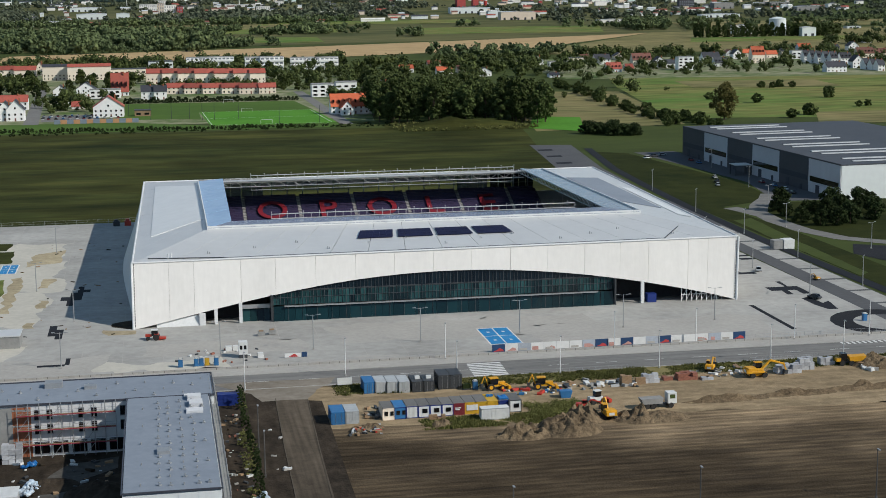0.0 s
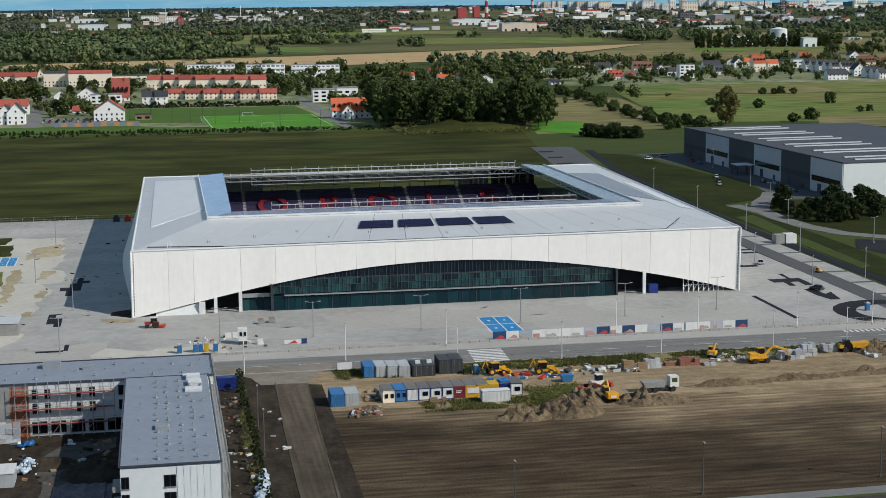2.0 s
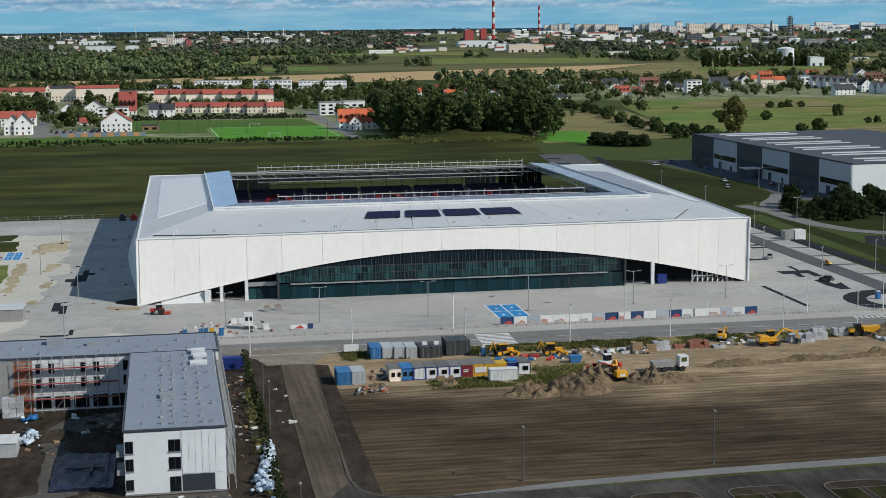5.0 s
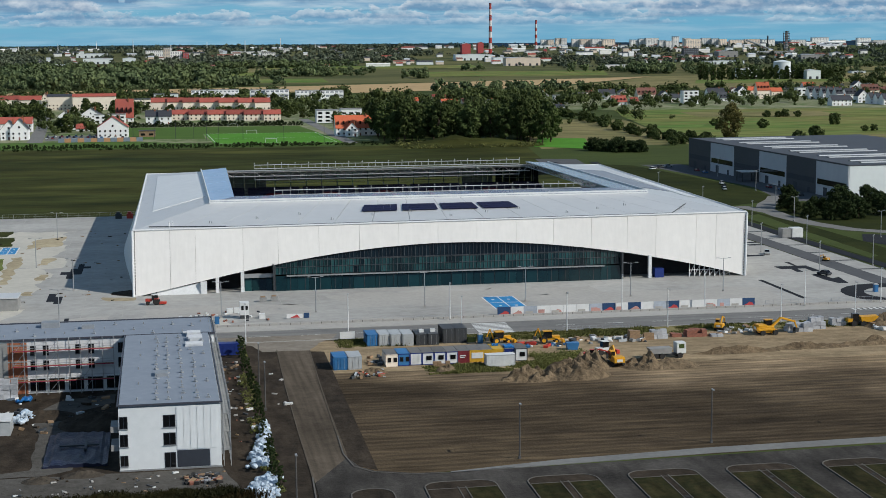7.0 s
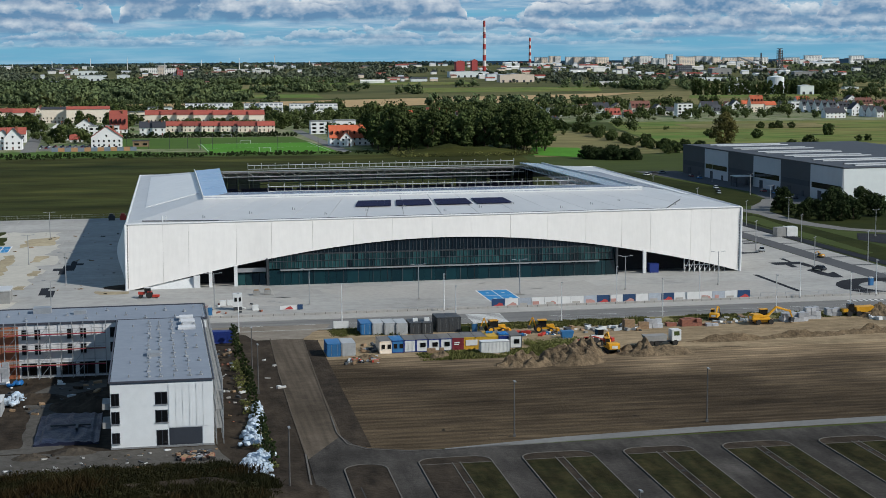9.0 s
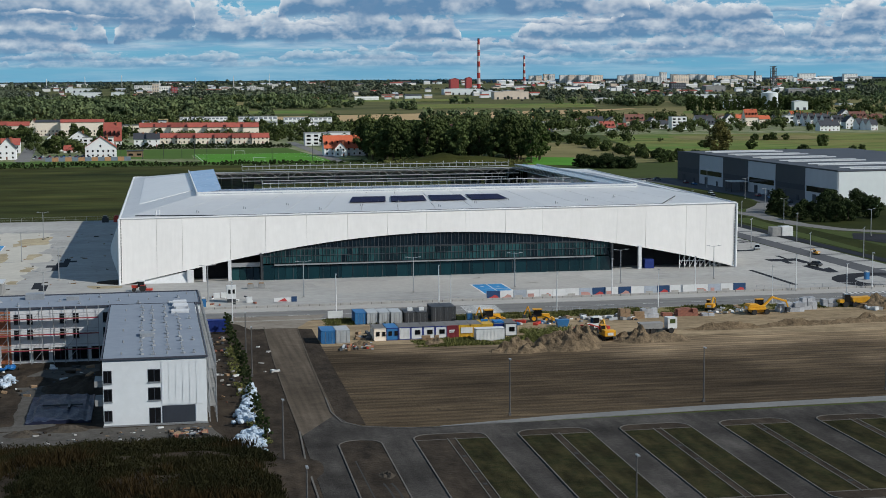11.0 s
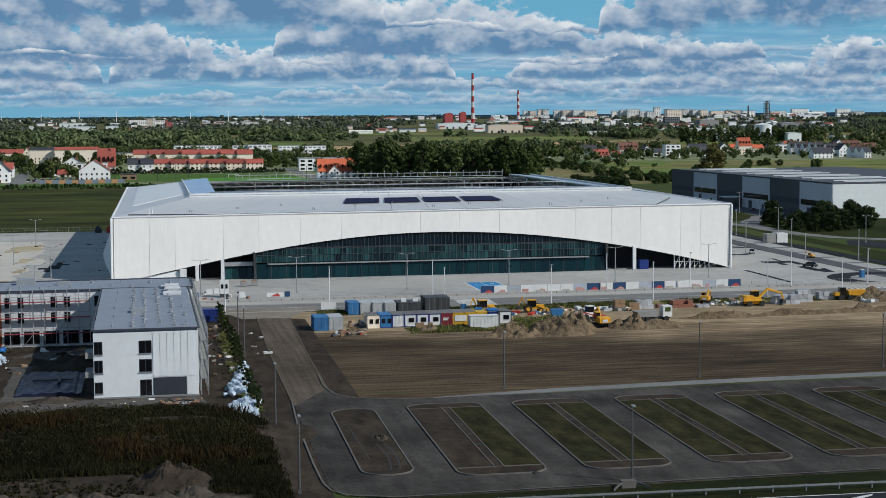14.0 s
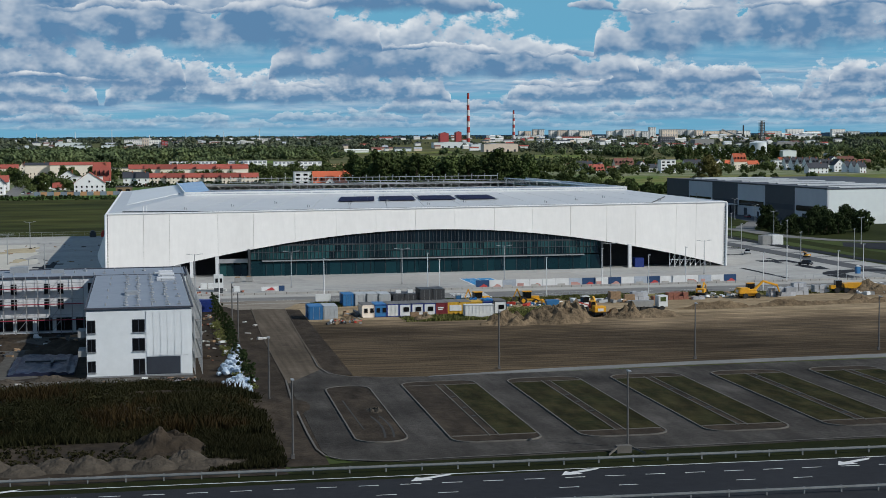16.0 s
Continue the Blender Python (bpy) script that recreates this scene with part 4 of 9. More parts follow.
def gantry(x0, x1, y, z, h, step, mat, label, deep=0.9):
    """An open lighting catwalk: rails, uprights and braces."""
    bm = bmesh.new()
    for dz in (0, h):
        for dy in (0, deep):
            tube(bm, (x0, y + dy, z + dz), (x1, y + dy, z + dz), 0.085, sides=4)
    n = int((x1 - x0) / step)
    for i in range(n + 1):
        x = x0 + (x1 - x0) * i / n
        for dy in (0, deep):
            tube(bm, (x, y + dy, z), (x, y + dy, z + h), 0.05, sides=4)
        tube(bm, (x, y, z), (x, y + deep, z), 0.07, sides=4)
        if i % 2 == 0:
            tube(bm, (x, y, z + h), (x, y, z + h + 0.9), 0.07, sides=4)
            box(bm, x - 0.13, y - 0.15, z + h + 0.5, x + 0.13, y + 0.15, z + h + 0.8)
    return part("catwalk", bm, mat, stadium, label)


gantry(-41.5, 52.5, 47.5, 21.4, 1.4, 2.4, CATWALK_GREY, "pale grey lighting catwalk along the roof edge")
gantry(-41.5, 56.0, 148.2, 21.0, 1.3, 2.4, CATWALK_GREY, "pale grey lighting catwalk along the far roof edge")
# far roof truss
bm = bmesh.new()
for z in (18.2, 20.2):
    tube(bm, (-52, 148.6, z), (60, 148.6, z), 0.2, sides=4)
n = 44
for i in range(n):
    a, b = -52 + 112 * i / n, -52 + 112 * (i + 1) / n
    tube(bm, (a, 148.6, 18.2 if i % 2 else 20.2), (b, 148.6, 20.2 if i % 2 else 18.2), 0.1, sides=4)
for x in (-41.5, -25, -8.5, 8, 24, 40, 56):
    tube(bm, (x, 148.4, 17.0), (x, 148.4, 20.2), 0.12, sides=4)
tube(bm, (-41.5, 148.4, 17.0), (56, 148.4, 17.0), 0.16, sides=4)
part("roof_truss", bm, STEEL_GREY, stadium, "pale steel lattice truss of the far roof")

# side and rear walls
def wall_strip(name, n, base, top, mat, label=""):
    """A wall of upright panels between a base curve and a top curve, both functions of 0 to 1."""
    for i in range(n):
        s0, s1 = (i + 0.006) / n, (i + 0.994) / n
        bm = bmesh.new()
        q = [base(s0), base(s1), top(s1), top(s0)]
        mid0, mid1 = q[0].lerp(q[3], 0.5), q[1].lerp(q[2], 0.5)
        centre = Vector((4, 92, 8))
        for poly in ((q[0], q[1], mid1, mid0), (mid0, mid1, q[2], q[3])):
            inward = (centre - q[0])
            inward.z = 0
            slab(bm, poly, 0.4, inward.normalized())
        part(name, bm, mat, stadium, label)


wall_strip("side_panel", 20, lambda s: Vector((-82.5 - 6.0 * max(0.0, math.sin(math.pi * s ** 1.35)) ** 0.95 + 2.5 * s, 182 * s, 0.0)), lambda s: OUT[0].lerp(OUT[3], s), FABRIC)
wall_strip("side_panel", 14, lambda s: Vector((87.4 + 3 * math.sin(math.pi * s) + 6 * s, 181 * s, 0)), lambda s: OUT[1].lerp(OUT[2], s), FABRIC)
wall_strip("rear_post", 28, lambda s: Vector((-80 + 176 * s, 182 - s, 13.6)), lambda s: OUT[3].lerp(OUT[2], s), FABRIC)
wall_strip("rear_panel", 14, lambda s: Vector((-80 + 176 * s, 182 - s, 0.0)), lambda s: Vector((-80 + 176 * s, 182 - s, 8.5)), FABRIC)
part("corner_trim", tube(bmesh.new(), (-82.6, -0.1, 0), OUT[0] + Vector((-0.2, -0.1, 0)), 0.3), STEEL_WHITE, stadium)
part("corner_trim", tube(bmesh.new(), (87.6, -0.1, 0), OUT[1] + Vector((0.2, -0.1, 0)), 0.3), STEEL_WHITE, stadium)

# open mesh strips at both front corners
for x, s in ((-82.1, 1), (87.0, -1)):
    bm = bmesh.new()
    for i in range(22):
        z = 0.6 + i * 0.74
        a = facade(x, z) + Vector((0, -0.12, 0))
        box(bm, a.x - 0.09, a.y - 0.06, z, a.x + 0.09, a.y, z + 0.6)
    tagged(part("corner_mesh", bm, STEEL_DARK, stadium, "dark open strip at the facade corner"), kind="stuff")

# the bowl: pitch, four stands, seats with letters
patch("pitch", rect(-44, 60, 60, 130), 0.16, TURF, "green grass football pitch inside the stadium")
ROW, STEP, ROWS, Y0, Z0 = 1.1, 0.42, 26, 137.0, 1.4
AISLES = [-56.0, -43.8, -23.4, -3.0, 17.0, 37.0, 56.5, 66.0]


def stand(name, m, length, aisles, label):
    st = thing(name, label, "stand", m)
    prof = [(ROWS * ROW, 0.2), (0, 0.2)]
    for i in range(ROWS):
        prof += [(i * ROW, Z0 + i * STEP), ((i + 1) * ROW, Z0 + i * STEP)]
    bm = bmesh.new()
    slab(bm, [(-length / 2, y, z) for y, z in prof], length, (1, 0, 0))
    part("terrace", bm, STAND_CONC, st, "grey concrete terrace")
    edges = [-length / 2] + aisles + [length / 2]
    for a, b in zip(edges, edges[1:]):
        bm = bmesh.new()
        for i in range(ROWS):
            box(bm, a + 0.7, i * ROW + 0.45, Z0 + i * STEP, b - 0.7, i * ROW + 0.95, Z0 + i * STEP + 0.42)
            box(bm, a + 0.7, i * ROW + 0.85, Z0 + i * STEP + 0.42, b - 0.7, i * ROW + 0.97, Z0 + i * STEP + 0.8)
        tagged(part("seat_block", bm, NAVY_SEAT, st, "block of navy blue folding seats"), kind="stuff")
    for a in aisles:
        bm = bmesh.new()
        for i in range(ROWS):
            box(bm, a - 0.6, i * ROW, Z0 + i * STEP, a + 0.6, i * ROW + 1.0, Z0 + i * STEP + 0.25)
        part("aisle", bm, AISLE, st, "pale stepped aisle")
    return st


far_stand = stand("stand", pose(5, Y0, 0), 126, [a - 5 for a in AISLES[1:7]], "far stand of navy seats with large red letters")
stand("stand", pose(5, 56, 0, 0, 0, 180), 126, [-40, -20, 0, 20, 40], "near stand of navy seats under the roof")
stand("stand", pose(-46, 95, 0, 0, 0, 90), 78, [-20, 0, 20], "end stand of navy seats")
stand("stand", pose(62, 95, 0, 0, 0, -90), 78, [-20, 0, 20], "end stand of navy seats")
slope = math.atan2(STEP, ROW)
for ch, x in zip("OPOLE", (-33.6, -13.2, 7.0, 26.5, 47.0)):
    cu_ = bpy.data.curves.new("letter", "FONT")
    cu_.body, cu_.size, cu_.extrude, cu_.offset, cu_.align_x = ch, 18.0, 0.08, 0.2, "CENTER"
    cu_.materials.append(RED_SEAT)
    ob = new("letter", cu_)
    ob.parent = far_stand
    ob.matrix_local = pose(x - 5, 11.0, Z0 + 10 * STEP + 0.95, math.degrees(slope)) @ Matrix.Diagonal((0.8, 1, 1, 1))
    tagged(ob, label="letter of bright red seats")
# back wall of the far stand: posts, rail and glazed screens
bm = bmesh.new()
for i in range(22):
    x = -56 + i * 5.8
    tube(bm, (x, 167.5, 12.0), (x, 167.5, 19.0), 0.22, sides=6)
tube(bm, (-60, 167.5, 14.0), (68, 167.5, 14.0), 0.1, sides=4)
part("back_post", bm, STEEL_GREY, stadium, "steel posts behind the far stand")
for x0, x1 in ((-60, -36), (38, 50), (51, 68)):
    n = 6
    for i in range(n):
        a = x0 + (x1 - x0) * i / n
        bm = bx(a + 0.1, 167.8, 12.0, a + (x1 - x0) / n - 0.1, 168.0, 19.0)
        part("back_screen", bm, GREY_BLOCK if x0 < 50 else BLACKISH, stadium, "grey screen wall behind the far stand")

# ---- the apartment block under construction ----
H_B = 10.8
apartments = thing("apartment_block", "white three-storey apartment block under construction with grey flat roof", "building")
# wing towards the camera and long rear wing
bm = bmesh.new()
box(bm, -82.3, -173.4, 0, -66.3, -112, H_B - 0.5)
part("wall", bm, PLASTER, apartments, "white rendered wall")
part("wall", bx(-150, -113.0, 0, -65.3, -95.2, H_B - 0.5), PLASTER, apartments, "white rendered wall")


def flat_roof(x0, y0, x1, y1, z, par=0.08, rim=0.22):
    part("roof", bx(x0 + 0.1, y0 + 0.1, z - 0.5, x1 - 0.1, y1 - 0.1, z), FLAT_ROOF, apartments, "grey felt roof with vents")
    for a in ((x0 - 0.25, y0 - 0.25, x1 + 0.25, y0 + rim - 0.25), (x0 - 0.25, y1 - rim + 0.25, x1 + 0.25, y1 + 0.25), (x0 - 0.25, y0 + rim - 0.25, x0 + rim - 0.25, y1 - rim + 0.25), (x1 - rim + 0.25, y0 + rim - 0.25, x1 + 0.25, y1 - rim + 0.25)):
        part("parapet", bx(a[0], a[1], z - 0.2, a[2], a[3], z + par), ROOF_EDGE, apartments, "dark metal parapet")


flat_roof(-82.3, -173.4, -66.3, -113.3, H_B)
flat_roof(-150, -113.0, -65.3, -95.2, H_B - 0.2, 0.2)


def window(parent, x, z, w, h, y, depth=0.25, mat=None):
    """A dark window set in a wall that faces -y: reveal frame, pane and sill."""
    fr = part("window", bx(x, y - 0.03, z, x + w, y + 0.1, z + h), SLATE, parent, "dark framed window")
    part("pane", bx(x + 0.1, y - 0.05, z + 0.1, x + w * 0.48, y - 0.01, z + h - 0.1), DARK_GLASS, fr)
    part("pane", bx(x + w * 0.54, y - 0.05, z + 0.1, x + w - 0.1, y - 0.01, z + h - 0.1), DARK_GLASS, fr)
    part("sill", bx(x - 0.08, y - 0.16, z - 0.1, x + w + 0.08, y - 0.02, z), STEEL_GREY, fr)


YF = -173.4
for x, w in ((-82.2, 1.3), (-75.4, 1.95)):
    for z, h in ((6.95, 2.0), (4.05, 2.0)):
        window(apartments, x, z, w, h, YF)
window(apartments, -82.2, 0.9, 1.25, 1.75, YF)
window(apartments, -75.3, 0.35, 1.8, 2.5, YF)
part("infill_panel", bx(-73.3, YF - 0.05, 0.35, -68.2, YF + 0.1, 3.1), SLATE, apartments, "charcoal infill panel at ground level")
for i in range(6):
    a = -73.3 + i * 1.07
    part("cladding_panel", bx(a + 0.03, YF - 0.09, 3.25, a + 1.04, YF + 0.05, H_B - 0.55), PLASTER, apartments, "tall white cladding panel")
part("cladding_panel", bx(-68.1, YF - 0.09, 0.35, -67.0, YF + 0.05, 3.2), PLASTER, apartments)
part("plinth", bx(-82.4, YF - 0.12, 0, -66.2, YF + 0.05, 0.3), STEEL_GREY, apartments)
# balconies towards the courtyard
for z in (3.3, 6.3):
    part("balcony", bx(-83.6, YF + 0.6, z, -82.2, YF + 5.0, z + 0.95), GREY_BLOCK, apartments, "grey balcony front")
for y in range(-170, -118, 6):
    for z in (0.6, 3.7, 6.8):
        w_ = part("window", bx(-66.4, y, z, -66.22, y + 1.9, z + 1.9), ROOF_EDGE, apartments)
        part("pane", bx(-66.24, y + 0.1, z + 0.1, -66.19, y + 1.8, z + 1.8), DARK_GLASS, w_)
# courtyard front of the rear wing
YR = -113.0
part("cladding_panel", bx(-101.0, YR - 0.06, 3.2, -82.4, YR + 0.05, H_B - 0.6), INSULATION, apartments, "white insulation boards on the wall")
for x in (-100.4, -98.0, -91.9, -89.4, -83.8):
    for z in (7.5, 4.6):
        window(apartments, x, z, 1.1, 1.95, YR - 0.06)
for i in range(5):
    window(apartments, -100.6 + i * 3.62, 0.5, 2.9, 2.45, YR)
part("raw_wall", bx(-104.6, YR - 0.08, 0, -101.0, YR + 0.05, H_B - 0.7), BRICK, apartments, "bare orange clay block wall")
part("raw_wall", bx(-108.6, YR - 0.10, 0, -104.6, YR + 0.05, H_B - 0.7), GREY_BLOCK, apartments, "bare grey concrete wall")
part("raw_wall", bx(-150, YR - 0.08, 0, -108.6, YR + 0.05, H_B - 0.7), BRICK, apartments, "bare orange clay block wall")
for z in (3.0, 6.2, 9.4):
    part("ring_beam", bx(-104.6, YR - 0.14, z, -101.0, YR + 0.0, z + 0.3), GREY_BLOCK, apartments)
    part("ring_beam", bx(-150, YR - 0.14, z, -108.6, YR + 0.0, z + 0.3), GREY_BLOCK, apartments)
for i in range(6):
    for z in (0.6, 3.8, 7.0):
        window(apartments, -112.2 - i * 6, z, 2.0, 1.9, YR - 0.08)
# roof vents, skylight hatches, packs
vent_me = mesh_of(box(tube(bx(-0.3, -0.3, 0, 0.3, 0.3, 0.22), (0, 0, 0.2), (0, 0, 0.5), 0.08, 0.08, 6), -0.15, -0.15, 0.48, 0.15, 0.15, 0.6), "roof_vent", STEEL_GREY)
pipe_me = mesh_of(tube(bmesh.new(), (0, 0, 0), (0, 0, 0.45), 0.13, 0.13, 8), "roof_pipe", STEEL_GREY)
rng = np.random.default_rng(4)
for j, x in enumerate((-79.4, -76.3, -74.4, -72.2, -70.0, -68.0)):
    for k in range(14):
        y = -170.5 + k * 4.0 + rng.uniform(-0.4, 0.4)
        if (j in (0, 5) and k % 3) or y > -116:
            continue
        shared("roof_vent", vent_me if (j + k) % 3 else pipe_me, apartments, pose(x + rng.uniform(-0.2, 0.2), y, H_B, 0, 0, rng.uniform(0, 90)))
for k in range(30):
    shared("roof_vent", vent_me if k % 2 else pipe_me, apartments, pose(-67.5 - k * 1.9, -99.5 - 4.2 * (k % 3) - rng.uniform(0, 3), H_B - 0.2, 0, 0, rng.uniform(0, 90)))
part("hatch", bx(-76.6, -153, H_B, -74.4, -150.2, H_B + 0.55), STEEL_GREY, apartments, "pale roof hatch")
part("hatch", bx(-99, -101, H_B - 0.2, -95.5, -98.2, H_B + 0.9), STEEL_GREY, apartments, "pale roof hatch")
part("hatch", bx(-91, -103.5, H_B - 0.2, -88.6, -101.8, H_B + 0.5), STEEL_GREY, apartments, "pale roof hatch")
for k, (x, y, w, d, h) in enumerate(((-70.6, -117.5, 2.6, 2.3, 0.9), (-70.4, -122.5, 2.6, 3.2, 0.8), (-70.9, -127.0, 3.2, 2.6, 0.5), (-71.2, -114.6, 3.0, 1.2, 0.4))):
    bm = bmesh.new()
    for s in range(3):
        o = rng.uniform(-0.15, 0.15)
        box(bm, x + o, y + o, H_B + s * h / 3, x + w + o, y + d + o, H_B + (s + 1) * h / 3 - 0.03)
    thing("insulation_pack", "stack of white insulation boards lying on the flat roof", "building material", bm=bm, mat=INSULATION, group="packs on the roof")


def scaffold(name, along, x0, x1, y0, y1, label, boards):
    """Scaffolding bay by bay: standards, ledgers, braces, board decks."""
    sc = thing(name, label, "scaffold")
    n = 9 if along == "x" else 20
    st = bmesh.new()
    for i in range(n + 1):
        for k in (0, 1):
            if along == "x":
                p = (x0 + (x1 - x0) * i / n, y0 if k else y1)
            else:
                p = (x0 if k else x1, y0 + (y1 - y0) * i / n)
            part("standard", tube(bmesh.new(), (*p, 0), (*p, 10.9), 0.06, sides=4), STEEL_GREY, sc)
    for z in (2.6, 5.6, 8.6):
        part("deck", bx(x0, y0, z, x1, y1, z + 0.08), WOOD if along == "x" else GREY_BLOCK, sc)
        part("guard_board", bx(x0, y0 - 0.08, z, x1, y0 - 0.02, z + 0.16) if along == "x" else bx(x1 + 0.02, y0, z - 0.05, x1 + 0.08, y1, z + 0.22), boards, sc)
        for dz in (0.6, 1.1):
            if along == "x":
                part("rail", tube(bmesh.new(), (x0, y0 - 0.05, z + dz), (x1, y0 - 0.05, z + dz), 0.04, sides=4), STEEL_GREY, sc)
            else:
                part("rail", tube(bmesh.new(), (x1 + 0.05, y0, z + dz), (x1 + 0.05, y1, z + dz), 0.04, sides=4), STEEL_GREY, sc)
    for i in range(0, n, 3):
        for z in (0, 2.6, 5.6, 8.0):
            if along == "x":
                a, b = x0 + (x1 - x0) * i / n, x0 + (x1 - x0) * (i + 1) / n
                part("brace", tube(bmesh.new(), (a, y0, z), (b, y0, z + 2.6), 0.045, sides=4), STEEL_GREY, sc)
            else:
                a, b = y0 + (y1 - y0) * i / n, y0 + (y1 - y0) * (i + 1) / n
                part("brace", tube(bmesh.new(), (x1, a, z), (x1, b, z + 2.6), 0.045, sides=4), STEEL_GREY, sc)
    return sc


scaffold("scaffold", "x", -103.6, -84.6, YR - 1.5, YR - 0.5, "steel scaffold with dark red guard boards along the courtyard wall", SCAFF_RED)
scaffold("scaffold", "y", -65.9, -64.8, -173.0, -97.0, "steel scaffold with grey-violet boards along the outer wall", TARP_DARK)

# ---- forecourt, road and lots ----
patch("grass_verge", [(-8, -78.5), (130, -78.5), (130, -71), (-8, -71)], 0.09, DRY, "patchy dry grass verge along the road")
patch("grass_verge", [(-34, -80), (-22, -78), (-22, -71), (-36, -71)], 0.09, DRY, "patchy dry grass verge along the road")
patch("pavement", [(-150, -57), (118, -57), (118, -50.5), (-150, -50.5)], 0.14, PAVING, "grey paved footpath beside the road", "pavement")
flat_piece("side_road", ragged([(-54, -82), (-43.5, -82), (-41, -74), (-37, -69), (-35, -64), (-64, -64), (-60, -70), (-55.5, -75)], 1.0, 0.9, 91.0), 0.112, DUST_ROAD, "pale dusty mouth of the dirt road", "road")
thing("kerb_wall", "low concrete retaining wall along the footpath", "wall", kind="structure", bm=bx(-150, -50.4, 0, 118, -50.1, 0.62), mat=KERB)
bm = bmesh.new()
for i in range(108):
    x = -149 + i * 2.47
    box(bm, x - 0.06, -50.42, 0.14, x + 0.06, -50.39, 0.6)
tagged(thing("wall_joint", "dark upright joints of the low concrete wall", "joint", kind="stuff", bm=bm, mat=KERB_DULL))
for y in (-57.15, -70.9):
    thing("kerb", "pale concrete kerb of the road", "kerb", kind="structure", bm=bx(-320, y - 0.12, 0, 320, y + 0.12, 0.22), mat=KERB)
# slab joints of the forecourt
bm = bmesh.new()
for i in range(26):
    x = -135 + i * 10
    if not -84 < x < 90:
        box(bm, x - 0.06, -50, 0.05, x + 0.06, 194, 0.066)
    else:
        box(bm, x - 0.06, -50, 0.05, x + 0.06, -1, 0.066)
for y in (-42, -34, -26, -18, -10):
    box(bm, -139, y - 0.06, 0.05, 116, y + 0.06, 0.066)
tagged(thing("slab_joint", "thin dark joints between the concrete slabs", "joint", kind="stuff", bm=bm, mat=PAVING))


def marking(name, pts, mat, label, z=0.075, category="marking"):
    bm = bmesh.new()
    slab(bm, [(x, y, z) for x, y in pts], 0.012)
    return thing(name, label, category, kind="structure", bm=bm, mat=mat)


# zebra crossings
for i in range(8):
    marking("crossing_stripe", rect(-3.4 + 0.06 * i, -70.4 + i * 1.62, 4.9 + 0.06 * i, -69.5 + i * 1.62), WHITE_LINE, "white stripe of the zebra crossing", 0.125)
for i in range(9):
    marking("crossing_stripe", rect(93.5 + i * 1.45, -59.6, 94.2 + i * 1.45, -51.5), WHITE_LINE, "white stripe of the wide zebra crossing", 0.118)
for x in range(-140, 200, 12):
    if not -8 < x < 6:
        marking("lane_mark", rect(x, -64.1, x + 5, -63.95), WHITE_LINE, "thin white lane mark", 0.118)
# blue bays
for bx0, by0, cw, cd in ((7.4, -39.0, 3.75, 8.8), (-126.0, 93.0, 2.3, 7.6)):
    for i in range(2):
        for j in range(2):
            x, y = bx0 + i * (cw + 0.35), by0 + j * (cd + 0.5)
            marking("blue_bay", rect(x, y, x + cw, y + cd), BLUE_PAINT, "bright blue painted parking bay", 0.085)
            marking("bay_symbol", rect(x + cw * 0.4, y + cd * 0.42, x + cw * 0.6, y + cd * 0.55), WHITE_LINE, "white symbol on the blue bay", 0.1)
    marking("bay_frame", rect(bx0 - 0.4, by0 - 0.5, bx0 + 2 * cw + 0.75, by0 + 2 * cd + 1.0), WHITE_LINE, "white outline of the blue bays", 0.072)
# dark asphalt patches left open in the paving
for pts in (rect(102, 9.0, 112.0, 14.5), [(104.5, 3), (106.4, 3), (107.0, 9.0), (105.0, 9.0)], [(108.3, 14.5), (109.2, 14.5), (110, 22.5), (108.4, 22.3)], [(109.5, 9.0), (112.0, 9.0), (111.8, 3), (109.3, 3)], [(106.2, -3.0), (109.2, -1.3), (109.4, -10.6), (106.2, -12.2)], [(106.2, -12.2), (109.4, -10.6), (112.2, -8.0), (110.3, -19.1), (107.5, -18.8)],
            rect(100.5, 36, 108, 39), [(98.5, 39), (104, 39), (102.5, 48), (98.5, 48)], [(88.0, -8.6), (89.4, -8.6), (89.2, -40.5), (87.8, -40.5)],
            [(112, 60), (117, 60), (117, 63), (112, 63)], rect(103, 66, 117, 68.5), rect(104, 84, 117, 86.5), rect(104, 104, 117, 106.5),
            rect(-104.2, 44, -98.1, 49.5), rect(-102.2, 36, -100.3, 44), rect(-101.6, 49.5, -98.0, 56), rect(-99.7, 56, -96.0, 60), rect(-99.7, 60, -98.0, 65),
            rect(-105.0, -3.6, -103.0, 9.5), rect(-103.0, -7.5, -101.1, 4.2), rect(-105.4, -38.2, -98.8, -36.2), rect(-98.8, -37, -97.7, -30)):
    marking("asphalt_patch", pts, DARK_ASPHALT, "near-black unpaved patch in the concrete", 0.071, "pavement")
for k, pts in enumerate(([(-119, 104), (-108, 110), (-108, 135), (-116, 128)], rect(-112, 65, -107.8, 80), rect(-110.8, 35, -108.6, 47), rect(-111, 8, -108.8, 14), [(-121, 30), (-118, 30), (-117, 57), (-118, 87), (-121, 83)], [(-90, 1.6), (-83, -1.6), (-82.8, -6), (-88.7, -7)])):
    flat_piece("bare_patch", ragged(pts, 0.8, 2.6, 20.0 + k), 0.068, DUST, "bare sandy earth patch in the paving")
flat_piece("bare_patch", ragged([(-89, 4.5), (-83, 0), (-83, 12), (-88.5, 9)], 2.0, 0.8, 33.0), 0.0705, DARK_SOIL, "dark earth at the stadium corner")
